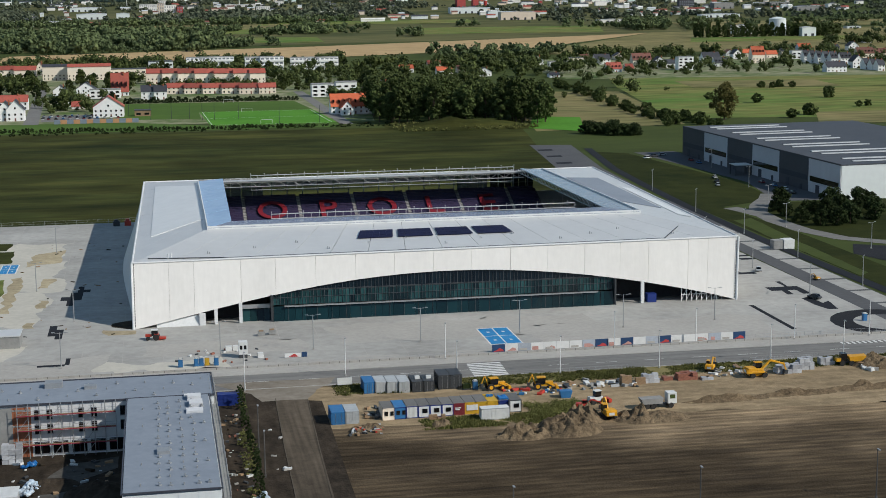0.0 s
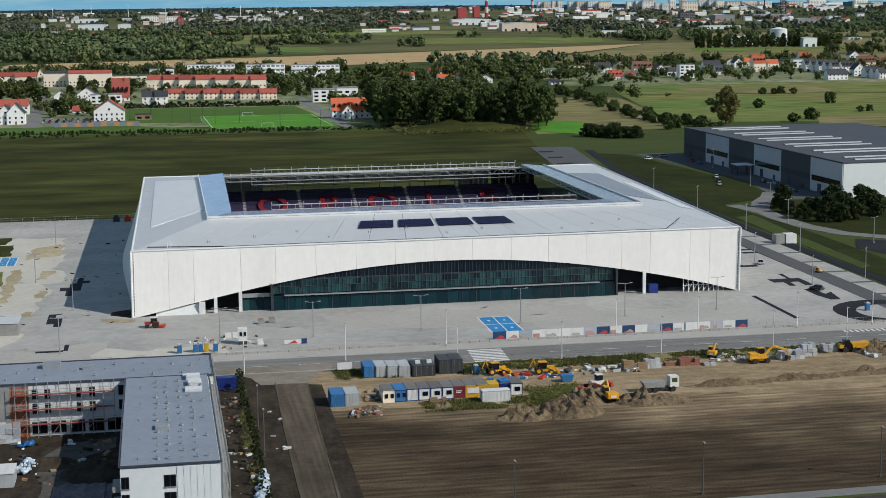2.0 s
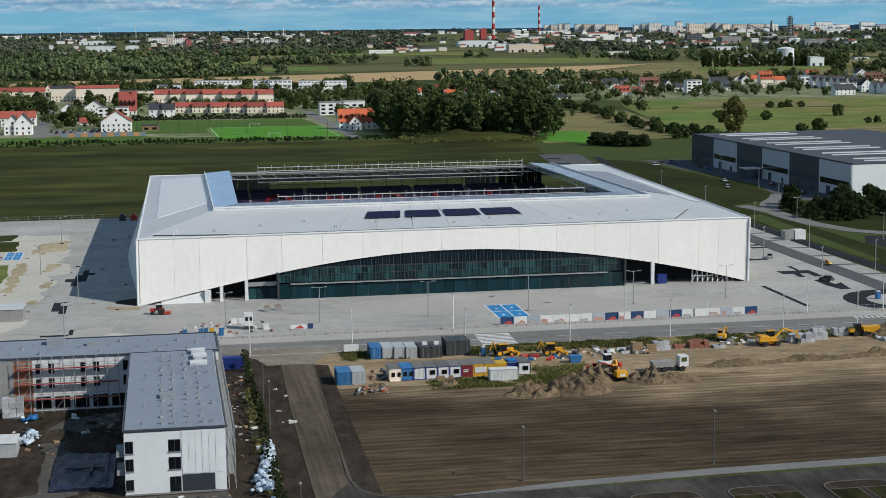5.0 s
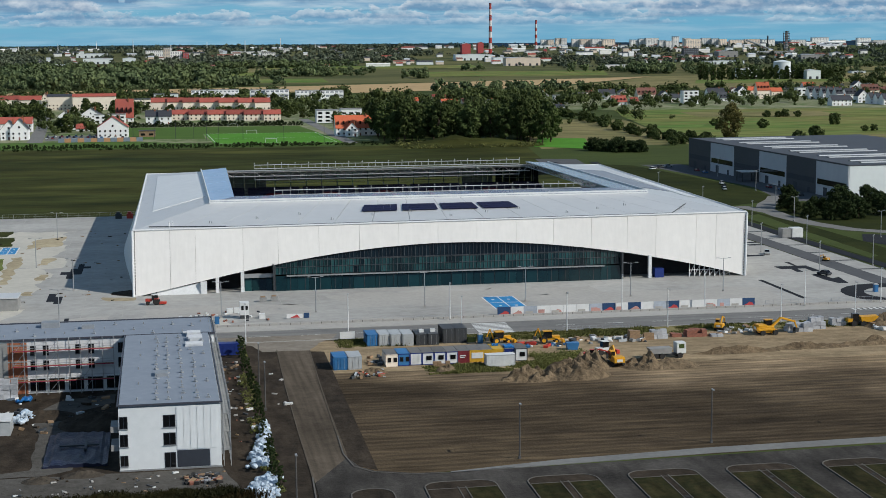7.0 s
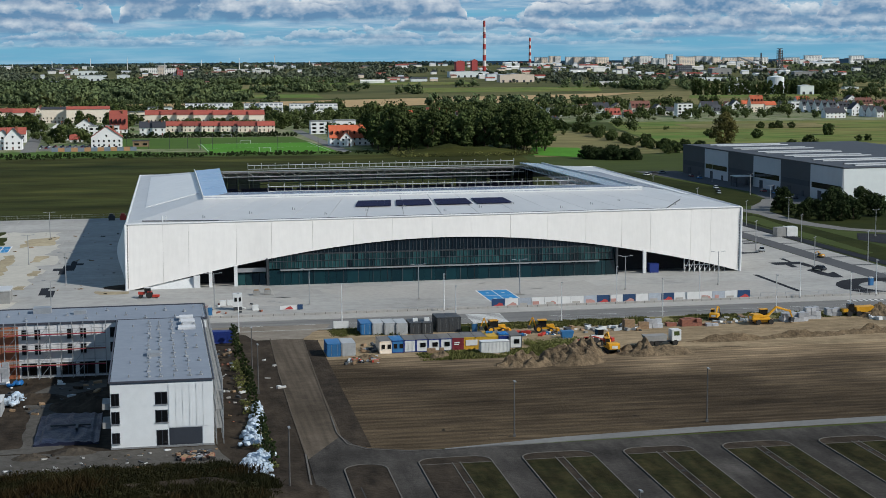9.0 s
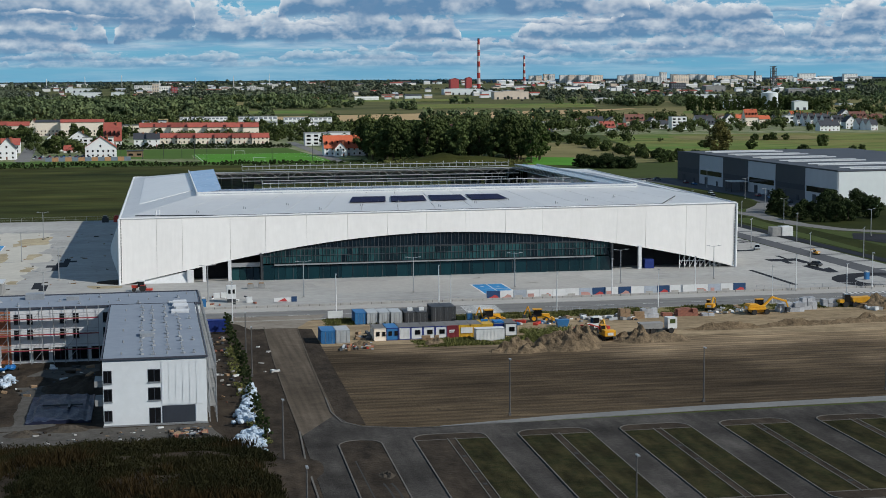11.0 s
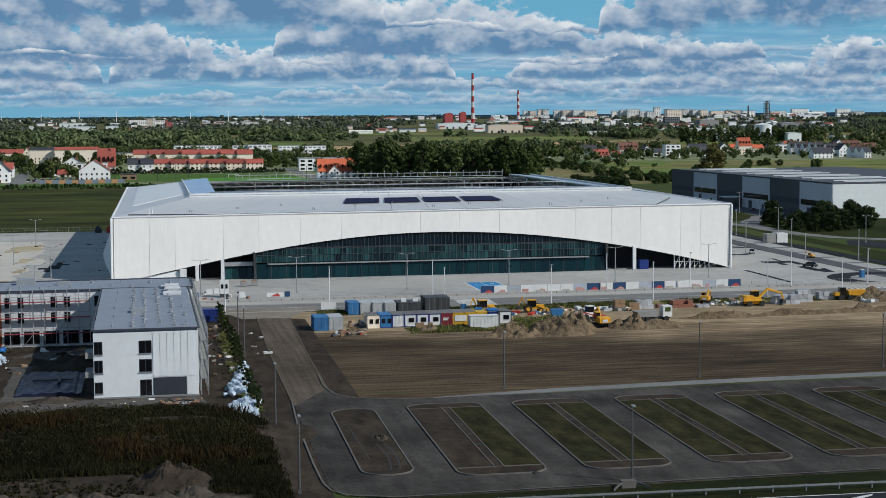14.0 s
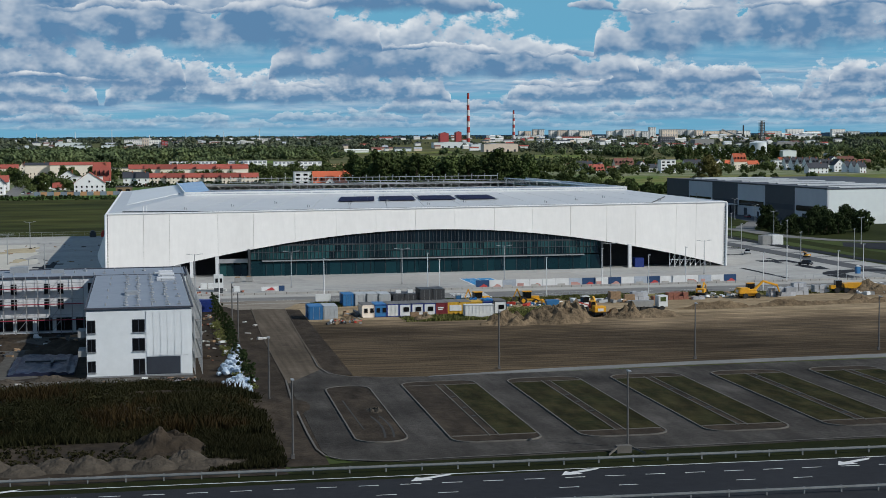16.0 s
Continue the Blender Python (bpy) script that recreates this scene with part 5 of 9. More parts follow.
for k, pts in enumerate((rect(-140, 46, -122.4, 82), rect(-140, 138, -127, 153), rect(-140, 112, -124, 136))):
    flat_piece("grass_patch", ragged(pts, 2.0, 1.5, 40.0 + k), 0.074, MEADOW if k else PASTURE, "green strip at the edge of the lot")
for k, pts in enumerate((rect(-58, -49, 4, -45), rect(-30, -30, 40, -8), rect(-136, -48, -90, -30), rect(20, -46, 84, -20), rect(-80, -34, -40, -20))):
    flat_piece("paving_stain", ragged(pts, 2.5, 4.0, 60.0 + k), 0.0665 + 0.0012 * k, PAVING, "paler dusty stain on the paving", "pavement")
for k, pts in enumerate((rect(-139, 10, -108, 60), rect(-128, 60, -106, 150), rect(-138, -30, -112, 6), rect(-100, -48, -60, -38))):
    flat_piece("paving_stain", ragged(pts, 1.5, 6.0, 80.0 + k), 0.0662 + 0.0003 * k, PALE_PAVING, "pale dusty stain on the paving", "pavement")
flat_piece("weed_line", ragged(rect(-40, -50.0, 4, -49.0), 1.2, 0.5, 71.0), 0.09, DRY, "line of weeds along the kerb wall")
# east lane and its dark edge
flat_piece("east_lane", [(116.5, -57), (131, -57), (131, 100), (133, 200), (124, 200), (118, 110)], 0.08, LANE_GREY, "grey lane along the lot", "road")
for k in range(9):
    marking("bay_strip", rect(123.8, -31 + k * 18, 130.6, -15 + k * 18), CONCRETE, "pale paved parking bay beside the lane", 0.1, "pavement")
ribbon("lot_edge", [(136, -70), (135.2, -20), (134, 40), (133.4, 100), (134.6, 180), (138, 250), (142, 310), (154, 400)], 4.4, 0.12, DARK_ASPHALT, "dark drain edge along the lot", "kerb")
flat_piece("far_lot", [(108, 196), (131, 200), (137, 310), (150, 420), (128, 425), (115, 310)], 0.09, LANE_GREY, "grey service lane behind the stadium", "road")
for k in range(7):
    y = 215 + k * 30
    marking("asphalt_patch", [(110 + k * 2.6, y), (118 + k * 2.6, y), (119 + k * 2.6, y + 7), (111 + k * 2.6, y + 7)], DARK_ASPHALT, "near-black unpaved patch in the lane", 0.11, "pavement")
# roundabout at the corner
bm = bmesh.new()
for i in range(20):
    a0, a1 = 2 * math.pi * i / 20, 2 * math.pi * (i + 1) / 20
    slab(bm, [(116 + r * math.cos(a), -38 + r * 1.1 * math.sin(a), 0.09) for r, a in ((9, a0), (15, a0), (15, a1), (9, a1))], 0.02)
thing("roundabout", "dark asphalt ring of a small roundabout", "road", kind="structure", bm=bm, mat=ASPHALT)


STEEL_DULL = material("dull_zinc_steel", (0.13, 0.125, 0.12), (0.095, 0.092, 0.09), 0.6, metal=0.3, grain=2, patch=0.3)


def lamp_post(x, y, h=9.0, double=True, rot=0.0, mat=None):
    lp = thing("street_lamp", "grey steel street lamp with two arms" if double else "slim grey street lamp post beside the road", "street lamp", pose(x, y, 0, 0, 0, rot), group="street lamps")
    part("pole", tube(bmesh.new(), (0, 0, 0), (0, 0, h), 0.14, 0.09, 8), mat or (STEEL_GREY if double else STEEL_WHITE), lp)
    part("base", bx(-0.2, -0.2, 0, 0.2, 0.2, 0.5), mat or KERB, lp)
    if double:
        for s in (-1, 1):
            part("arm", tube(bmesh.new(), (0, 0, h - 0.2), (s * 1.5, 0, h), 0.05, 0.05, 5), STEEL_GREY, lp)
            part("lamp_head", bx(min(s * 1.2, s * 2.0), -0.16, h - 0.02, max(s * 1.2, s * 2.0), 0.16, h + 0.12), STEEL_GREY, lp)
    else:
        part("lamp_head", bx(-0.16, -0.9, h - 0.05, 0.16, 0.1, h + 0.1), STEEL_GREY, lp)
    return lp


first_lamp = lamp_post(-37.6, -34.3)
for x, y, r in ((-61, -37, 0), (-9.8, -32.2, 0), (17.1, -28.8, 0), (45.5, -28, 0), (72, -25, 0), (-98.8, 13.5, 0), (-99.4, -40.5, 0), (-112, 60, 0), (-110, 130, 0), (110, 0, 60), (110, 45, 60), (112, 95, 60), (131, 10, 60), (131.5, 60, 60), (132, 110, 60), (133, 165, 60), (136, 230, 60), (160, 20, 30), (162, 70, 30), (152, 120, 30), (165, 170, 30), (180, 230, 30), (188, 300, 30)):
    copy_thing(first_lamp, pose(x, y, 0, 0, 0, r))
first_mast = lamp_post(-32.9, -62.9, 9.2, False)
for x, y in ((16.8, -72.4), (41.2, -72), (69.2, -72), (87.9, -72), (-7.0, -52.3), (-7.9, -72.0), (83.8, -51.6), (104, -52), (36.9, -49), (58, -50), (-57, -72), (-120, -72)):
    copy_thing(first_mast, pose(x, y, 0, 0, 0, 0))


# banner fence
BANNER_GREY = material("banner_grey_blue", (0.42, 0.46, 0.52), rough=0.6)
BANNER_PINK = material("banner_faded_red", (0.55, 0.30, 0.26), rough=0.6)
fence = thing("banner_fence", "mobile fence hung with navy, white and red banners", "fence")
rng = np.random.default_rng(8)
for i in range(20):
    x0 = 5.6 + i * 3.32
    part("post", tube(bmesh.new(), (x0, -47.9, 0), (x0, -47.9, 2.1), 0.05, sides=5), STEEL_GREY, fence)
    navy = i in (0, 8, 10, 13, 19)
    p = part("banner", bx(x0 + 0.05, -47.98, 0.15, x0 + 3.27, -47.93, 2.05), BANNER_BLUE if navy else BANNER_GREY if i % 5 == 2 else BANNER_WHITE, fence, "navy banner" if navy else "white banner")
    if navy or i % 3 == 1:
        bm = bmesh.new()
        slab(bm, [(x0 + 0.3, -48.0, 0.25), (x0 + 3.0, -48.0, 0.25), (x0 + 2.7, -48.0, 0.8), (x0 + 1.9, -48.0, 1.1), (x0 + 1.2, -48.0, 0.6)], 0.015, (0, 1, 0))
        part("banner_mark", bm, BANNER_RED if navy and i != 10 else BANNER_PINK, p, "plain shape on the banner")
    if i in (3, 7, 9, 16, 17):
        part("banner_mark", bx(x0 + 0.3 + 0.2 * (i % 3), -48.03, 0.2, x0 + 1.6 + 0.1 * (i % 4), -48.01, 1.1), BANNER_PINK, p, "faded red shape on the banner")
    if not navy and i % 2 == 0:
        part("banner_mark", bx(x0 + 0.4, -48.05, 0.3, x0 + 2.3, -48.035, 0.8), PAVING, p, "plain grey shape on the banner")
small = thing("banner", "low white and red banner on a frame on the paving", "banner")
part("panel", bx(-45.5, -42.0, 0.15, -41.5, -41.9, 1.2), BANNER_WHITE, small)
bm = bmesh.new()
slab(bm, [(-44.6, -42.06, 0.3), (-42.2, -42.06, 0.3), (-43.0, -42.06, 1.1)], 0.03, (0, 1, 0))
part("mark", bm, BANNER_RED, small)
part("panel", bx(-41.3, -42.0, 0.15, -40.0, -41.9, 1.4), BANNER_BLUE, small)

# thin fence of posts along the footpath, and mesh fences at the field's edge
for x0, x1, y, step, h, label in ((-34, 4, -50.0, 1.9, 1.0, "row of short steel posts along the footpath"), (74, 118, -50.0, 2.2, 1.6, "wire fence with steel posts at the lot"), (16, 34, -71.6, 1.6, 1.1, "steel pedestrian railing beside the road"), (64, 82, -71.6, 1.6, 1.1, "steel pedestrian railing beside the road"), (-138, -86, 193.5, 4.0, 1.8, "wire fence with steel posts behind the lot"), (-86, 117, 196.5, 4.0, 1.6, "wire fence with steel posts at the meadow")):
    fn = thing("fence", label, "fence")
    n = int((x1 - x0) / step)
    for i in range(n + 1):
        part("post", tube(bmesh.new(), (x0 + i * step, y, 0), (x0 + i * step, y, h), 0.045, sides=4), STEEL_GREY, fn)
    part("rail", tube(bmesh.new(), (x0, y, h), (x0 + n * step, y, h), 0.03, sides=4), STEEL_GREY, fn)
    part("rail", tube(bmesh.new(), (x0, y, h * 0.5), (x0 + n * step, y, h * 0.5), 0.03, sides=4), STEEL_GREY, fn)


def toilet(x, y, mat, label):
    t_ = thing("portable_toilet", label, "portable toilet", pose(x, y, 0.06), group="portable toilets")
    part("cabin", bx(-0.55, -0.55, 0.1, 0.55, 0.55, 2.1), mat, t_)
    bm = bmesh.new()
    slab(bm, [(-0.6, -0.6, 2.1), (0.6, -0.6, 2.1), (0.6, 0.6, 2.1), (-0.6, 0.6, 2.1)], 0.08)
    box(bm, -0.35, -0.35, 2.1, 0.35, 0.35, 2.3)
    part("roof", bm, BOX_WHITE, t_)
    part("door", bx(-0.38, -0.6, 0.15, 0.38, -0.56, 1.95), mat, t_)
    part("skid", bx(-0.6, -0.6, 0, 0.6, 0.6, 0.1), STEEL_GREY, t_)


for x, y, m_, lb in ((-71.0, -45.6, BOX_BLUE, "blue and white portable toilet"), (-67.2, -45.4, BOX_BLUE, "blue and white portable toilet"), (-66.0, -45.3, BOX_BLUE, "blue and white portable toilet"), (-64.6, -45.2, BOX_YELLOW, "yellow portable toilet on the forecourt"), (-62.4, -45.6, BOX_BLUE, "blue and white portable toilet"), (-5.6, -82.0, BOX_BLUE, "blue portable toilet on the soil"), (110.6, -35, BOX_BLUE, "blue portable toilet near the roundabout")):
    toilet(x, y, m_, lb)
# white sales kiosk, crates and skips on the forecourt
kiosk = thing("guard_booth", "white guard booth with two windows on the forecourt", "booth", pose(-55.5, -38.5, 0.06))
part("body", bx(-1.1, -1.2, 0.9, 1.1, 1.2, 4.0), BOX_WHITE, kiosk)
part("undercroft", bx(-1.0, -1.1, 0, 1.0, 1.1, 0.9), STEEL_DARK, kiosk)
for a in (-0.8, 0.2):
    part("window", bx(a, -1.24, 2.2, a + 0.6, -1.19, 3.2), DARK_GLASS, kiosk)
for x, y, w in ((-59.5, -31.5, 1.6), (-57.6, -31.2, 1.8), (-52.0, -40.5, 1.4)):
    thing("crate", "white plastic crate on the forecourt", "crate", bm=bx(x, y, 0.06, x + w, y + 1.2, 1.3), mat=BOX_WHITE)
for x, y in ((-49.5, -15.5), (-46.6, -14.5)):
    sk = thing("waste_skip", "small grey waste skip on the forecourt", "skip", pose(x, y, 0.06))
    bm = bmesh.new()
    slab(bm, [(-0.9, -0.7, 1.2), (0.9, -0.7, 1.2), (0.7, 0.7, 1.2), (-0.7, 0.7, 1.2)], 1.1)
    part("tub", bm, GREY_BLOCK, sk)
    part("load", bx(-0.6, -0.5, 1.2, 0.6, 0.5, 1.45), WOOD, sk)
thing("sign_board", "blank white sign board beside the road", "sign", bm=bx(-36.0, -73.2, 0.6, -32.6, -73.0, 2.2), mat=BOX_WHITE)
booth = thing("site_hut", "grey flat-roofed hut at the edge of the lot", "hut")
part("wall", bx(-118, -16, 0, -111, -8, 3.2), GREY_BLOCK, booth)
part("roof", bx(-118.2, -16.2, 3.2, -110.8, -7.8, 3.45), ROOFING, booth)
boxes = thing("transformer_box", "grey and white transformer cabinet beside the lane", "cabinet")
part("cabinet", bx(133.2, 76, 0, 137.0, 80, 3.2), BOX_WHITE, boxes)
part("cabinet", bx(129.8, 76.2, 0, 133.0, 80, 3.0), GREY_BLOCK, boxes)


# ---- the warehouse ----
ware = thing("warehouse", "long grey warehouse with alternating dark and pale cladding", "warehouse", pose(200.5, 181, 0, 0, 0, 2.2))
HW = 14.6
part("wall", bx(0.3, 0.3, 0, 95, 178, HW - 0.4), CLAD_LIGHT, ware)
part("roof", bx(-0.2, -0.2, HW - 0.4, 95.4, 178.4, HW), SHED_ROOF, ware, "dark grey shed roof")
for i in range(6):
    y0, y1 = i * 29.7, (i + 1) * 29.7
    dark = i % 2 == 1
    part("cladding_panel", bx(-0.1, y0 + 0.05, 0, 0.3, y1 - 0.05, HW - 0.3), CLAD_DARK if dark else CLAD_LIGHT, ware, "charcoal cladding" if dark else "pale grey cladding")
    part("window_band", bx(-0.22, y0 + 1.5, 4.6, -0.08, y1 - 1.5, 6.9), DARK_GLASS if not dark else SLATE, ware)
    part("door", bx(-0.24, y0 + 19, 0, -0.08, y0 + 22.4, 3.6), SLATE, ware)
    part("door", bx(-0.24, y0 + 6, 0, -0.08, y0 + 8, 2.4), SLATE, ware)
part("cladding_panel", bx(0.35, -0.1, 0, 95, 0.3, HW - 0.3), CLAD_WHITE, ware, "white end cladding")
for i in range(6):
    for k in (0, 1):
        y = 10 + i * 29.5 + k * 9.5
        bm = bmesh.new()
        n = 6
        for j in range(n):
            a0, a1 = math.pi * j / n, math.pi * (j + 1) / n
            slab(bm, [(10, y + 1.1 * math.cos(a0), HW + 0.45 * math.sin(a0)), (48, y + 1.1 * math.cos(a0), HW + 0.45 * math.sin(a0)), (48, y + 1.1 * math.cos(a1), HW + 0.45 * math.sin(a1)), (10, y + 1.1 * math.cos(a1), HW + 0.45 * math.sin(a1))], 0.1)
        bmesh.ops.remove_doubles(bm, verts=bm.verts[:], dist=0.001)
        part("skylight", bm, BOX_GREY, ware, "pale arched skylight")
part("gutter", bx(-0.35, -0.3, HW - 0.1, 0.0, 178, HW + 0.25), SHED_ROOF, ware)
port = thing("porch", "small canopy on posts over a warehouse door", "canopy", pose(192, 272, 0))
part("roof", bx(-4, -4, 4.6, 4, 4, 5.0), BOX_WHITE, port)
for a in (-3.6, 3.6):
    for b in (-3.6, 3.6):
        part("post", bx(a - 0.2, b - 0.2, 0, a + 0.2, b + 0.2, 4.6), STEEL_DARK, port)
flat_piece("yard", [(168, 186), (199.8, 182), (194, 374), (172, 374), (181, 289), (185, 245), (178, 206)], 0.08, LANE_GREY, "grey asphalt yard along the warehouse", "pavement")
ribbon("access_road", [(262, 44), (215, 58), (185, 72), (172.8, 80.6), (161.5, 92.6), (155.5, 112.8), (154, 135), (156, 158), (164, 177), (174, 193), (180, 206)], 7.5, 0.1, ROAD_GREY, "pale curving access road")
ribbon("access_road", [(154.5, 150), (152.5, 162), (150, 172)], 7.0, 0.095, ROAD_GREY, "short stub of the access road")
flat_piece("east_lot", [(152, 62), (160, 80), (172, 72), (200, 58), (262, 36), (262, 10), (165, 20)], 0.085, ASPHALT, "dark asphalt lot east of the lane", "pavement")
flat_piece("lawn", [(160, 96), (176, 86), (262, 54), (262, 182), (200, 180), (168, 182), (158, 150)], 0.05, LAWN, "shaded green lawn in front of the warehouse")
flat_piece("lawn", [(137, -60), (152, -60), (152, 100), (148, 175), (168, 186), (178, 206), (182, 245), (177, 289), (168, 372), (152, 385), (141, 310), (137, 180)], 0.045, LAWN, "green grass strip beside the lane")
# sunlit strip: a brighter grass colour than the lawn stands in for sun
flat_piece("lawn", ragged([(137.5, 25), (142, 30), (144, 86), (148, 144), (139.5, 140), (137.5, 74)], 4.0, 0.6, 81.0), 0.06, GRASS, "sunny mown grass beside the lane")


def car(x, y, rot, mat, label):
    c = thing("car", label, "car", pose(x, y, 0.12, 0, 0, rot), group="parked cars")
    bm = bmesh.new()
    slab(bm, [(-2.1, -0.85, 0.85), (2.1, -0.85, 0.8), (2.1, 0.85, 0.8), (-2.1, 0.85, 0.85)], 0.55)
    bmesh.ops.bevel(bm, geom=bm.edges[:], offset=0.12, segments=1, affect="EDGES")
    part("body", bm, mat, c)
    bm = bmesh.new()
    v = [bm.verts.new(p) for p in ((-1.7, -0.78, 0.82), (1.1, -0.78, 0.82), (1.1, 0.78, 0.82), (-1.7, 0.78, 0.82), (-1.1, -0.62, 1.42), (0.5, -0.62, 1.42), (0.5, 0.62, 1.42), (-1.1, 0.62, 1.42))]
    for f in ((4, 5, 6, 7), (0, 1, 5, 4), (1, 2, 6, 5), (2, 3, 7, 6), (3, 0, 4, 7), (0, 3, 2, 1)):
        bm.faces.new([v[i] for i in f])
    part("cabin", bm, DARK_GLASS, c)
    part("roof", bx(-1.1, -0.6, 1.41, 0.5, 0.6, 1.46), mat, c)
    for wx in (-1.35, 1.35):
        for wy in (-0.8, 0.8):
            part("wheel", wheel(bmesh.new(), wx, wy, 0.33, 0.33, 0.2), RUBBER, c)


PAINTS = ((BOX_WHITE, "white"), (BOX_DARK, "dark grey"), (BOX_GREY, "silver"), (BOX_RED, "dark red"), (BOX_BLUE, "blue"))
rng = np.random.default_rng(15)
for k, (x, y, r) in enumerate(((170, 345, 20), (176, 352, 15), (182, 357, 10), (188, 330, 90), (188, 318, 90), (176, 262, 80), (172, 248, 80), (168, 236, 75), (190, 240, 90), (191, 228, 90), (191, 216, 90), (190, 205, 90), (110, 40, 70), (192, 60, 10), (200, 62, 10), (210, 58, 10))):
    m_, n_ = PAINTS[k % 5]
    car(x, y, r, m_, n_ + " car parked on the asphalt")
for k in range(34):
    x, y = -150 + (k % 12) * 4.6 + rng.uniform(-0.6, 0.6), 676 + (k // 12) * 11
    if -163 < x < -152:
        continue
    m_, n_ = PAINTS[(k * 3) % 5]
    car(x, y, 90 + rng.uniform(-6, 6), m_, n_ + " car in the lot of a car dealer")

# ---- the construction site ----
def container(x, y, w, d, h, mat, label, windows=0, frame_mat=None, roof=None, rot=0.0, door=True, z=0.05):
    """A steel container whose front stands at y: corrugated sides, corner posts, roof, doors or windows."""
    c = thing("container", label, "container", pose(x, y, z, 0, 0, rot), group="site containers")
    part("body", bx(0.06, 0.06, 0.1, w - 0.06, d - 0.06, h - 0.08), mat, c)
    rb = bmesh.new()
    n = max(6, int(w / 0.3))
    for i in range(n):
        a = 0.15 + (w - 0.3) * i / n
        box(rb, a, 0.02, 0.18, a + 0.12, 0.08, h - 0.2)
    if not windows:
        part("corrugation", rb, mat, c)
    else:
        rb.free()
    m = int(d / 0.35)
    for s, name in ((0.02, "corrugation"), (w - 0.08, "corrugation")):
        rb = bmesh.new()
        for i in range(m):
            b = 0.15 + (d - 0.3) * i / m
            box(rb, s, b, 0.18, s + 0.06, b + 0.15, h - 0.2)
        part(name, rb, mat, c)
    fm = frame_mat or mat
    for a in (0, w - 0.14):
        for b in (0, d - 0.14):
            part("corner_post", bx(a, b, 0, a + 0.14, b + 0.14, h), fm, c)
    part("top_rail", bx(0, 0, h - 0.16, w, 0.12, h), fm, c)
    part("bottom_rail", bx(0, 0, 0, w, 0.12, 0.16), fm, c)
    part("roof", bx(0.02, 0.02, h - 0.08, w - 0.02, d - 0.02, h + 0.02), roof or BOX_ROOF, c)
    for k in range(windows):
        a = w * (k + 0.35) / max(1, windows)
        part("window", bx(a, -0.03, 1.0, a + w * 0.32 / windows + 0.3, 0.07, 1.9), DARK_GLASS, c)
    if windows == 0 and door:
        for a in (0.2, w / 2 + 0.03):
            part("door", bx(a, -0.04, 0.18, a + w / 2 - 0.23, 0.04, h - 0.2), mat, c)
            part("lock_bar", tube(bmesh.new(), (a + w / 4, -0.07, 0.2), (a + w / 4, -0.07, h - 0.2), 0.03, sides=4), STEEL_GREY, c)
    return c


# storage row
container(-30.8, -80.3, 2.5, 6.06, 2.6, BOX_BLUE, "blue steel storage container on the soil", roof=BOX_BLUE)
for i in range(3):
    container(-28.2 + i * 2.6, -80.6 - 0.4 * i, 2.5, 6.06, 2.6, BOX_GREY, "pale grey corrugated storage container", roof=BOX_GREY)
for i in range(2):
    container(-20.0 + i * 2.6, -81.6, 2.5, 6.06, 2.5, BOX_DARK, "charcoal storage container with white units on top", roof=BOX_DARK)
    thing("air_conditioner", "small white air-conditioning unit on a container roof", "air conditioner", bm=bx(-19.0 + i * 2.6, -79.5, 2.58, -17.9 + i * 2.6, -78.7, 3.25), mat=BOX_WHITE)
for i in range(2):
    container(-13.8 + i * 2.75, -80.4, 2.7, 6.06, 3.3, BOX_DARK, "tall charcoal storage container", roof=BOX_DARK)
gen = thing("generator", "small green generator beside the containers", "generator", pose(-7.5, -81.5, 0.05))
part("housing", bx(-0.9, -0.5, 0.3, 0.9, 0.5, 1.3), LEAF_DARK, gen)
part("skid", bx(-1.0, -0.55, 0, 1.0, 0.55, 0.3), STEEL_DARK, gen)
# store pair at the west end
container(-40.8, -103.9, 2.9, 6.06, 2.7, BOX_BLUE, "blue steel storage container", roof=BOX_BLUE)
container(-37.8, -103.9, 2.9, 6.06, 2.7, BOX_GREY, "blue-grey steel storage container", roof=BOX_GREY)
# office row
container(-29.8, -102.9, 2.5, 6.06, 2.6, CREAM, "cream site office container with a window", 2)
container(-27.2, -102.6, 2.5, 6.06, 2.6, BOX_BLUE, "blue site office container with two windows", 2, BOX_DEEP, BOX_BLUE)
for i in range(4):
    container(-24.6 + i * 2.55, -102.4, 2.5, 6.06, 2.6, BOX_WHITE, "white site office container with blue frame", 1 if i > 0 else 0, BOX_DEEP, door=False)
container(-14.4, -102.2, 2.45, 6.06, 2.6, BOX_RED, "dark red storage container with white bars", 0, door=False)
for i in range(2):
    thing("sign_bar", "short white bar of writing on a container", "sign", bm=bx(-14.0, -102.28, 1.2 + 0.35 * i, -13.0 + 0.2 * i, -102.24, 1.4 + 0.35 * i), mat=BOX_WHITE)
for i in range(3):
    container(-11.9 + i * 2.5, -101.9, 2.45, 6.06, 2.6, BOX_YELLOW, "yellow site container with a white panel", 0, door=False, roof=BOX_ROOF if i < 2 else BOX_YELLOW)
thing("panel_board", "white board on the yellow containers", "board", bm=bx(-11.5, -101.99, 0.9, -9.0, -101.93, 2.1), mat=BOX_WHITE)
container(-9.4, -107.4, 6.1, 2.45, 2.5, BOX_WHITE, "long white container lying across the row", 0, BOX_GREY, BOX_WHITE, door=False)
container(-4.6, -101.9, 2.3, 6.06, 2.6, BOX_DEEP, "deep blue site container under a tarpaulin", 0, door=False)
container(-2.2, -102.6, 2.6, 6.06, 2.7, BOX_WHITE, "white site office container with a dark frame", 1, BOX_DARK)
rng = np.random.default_rng(21)
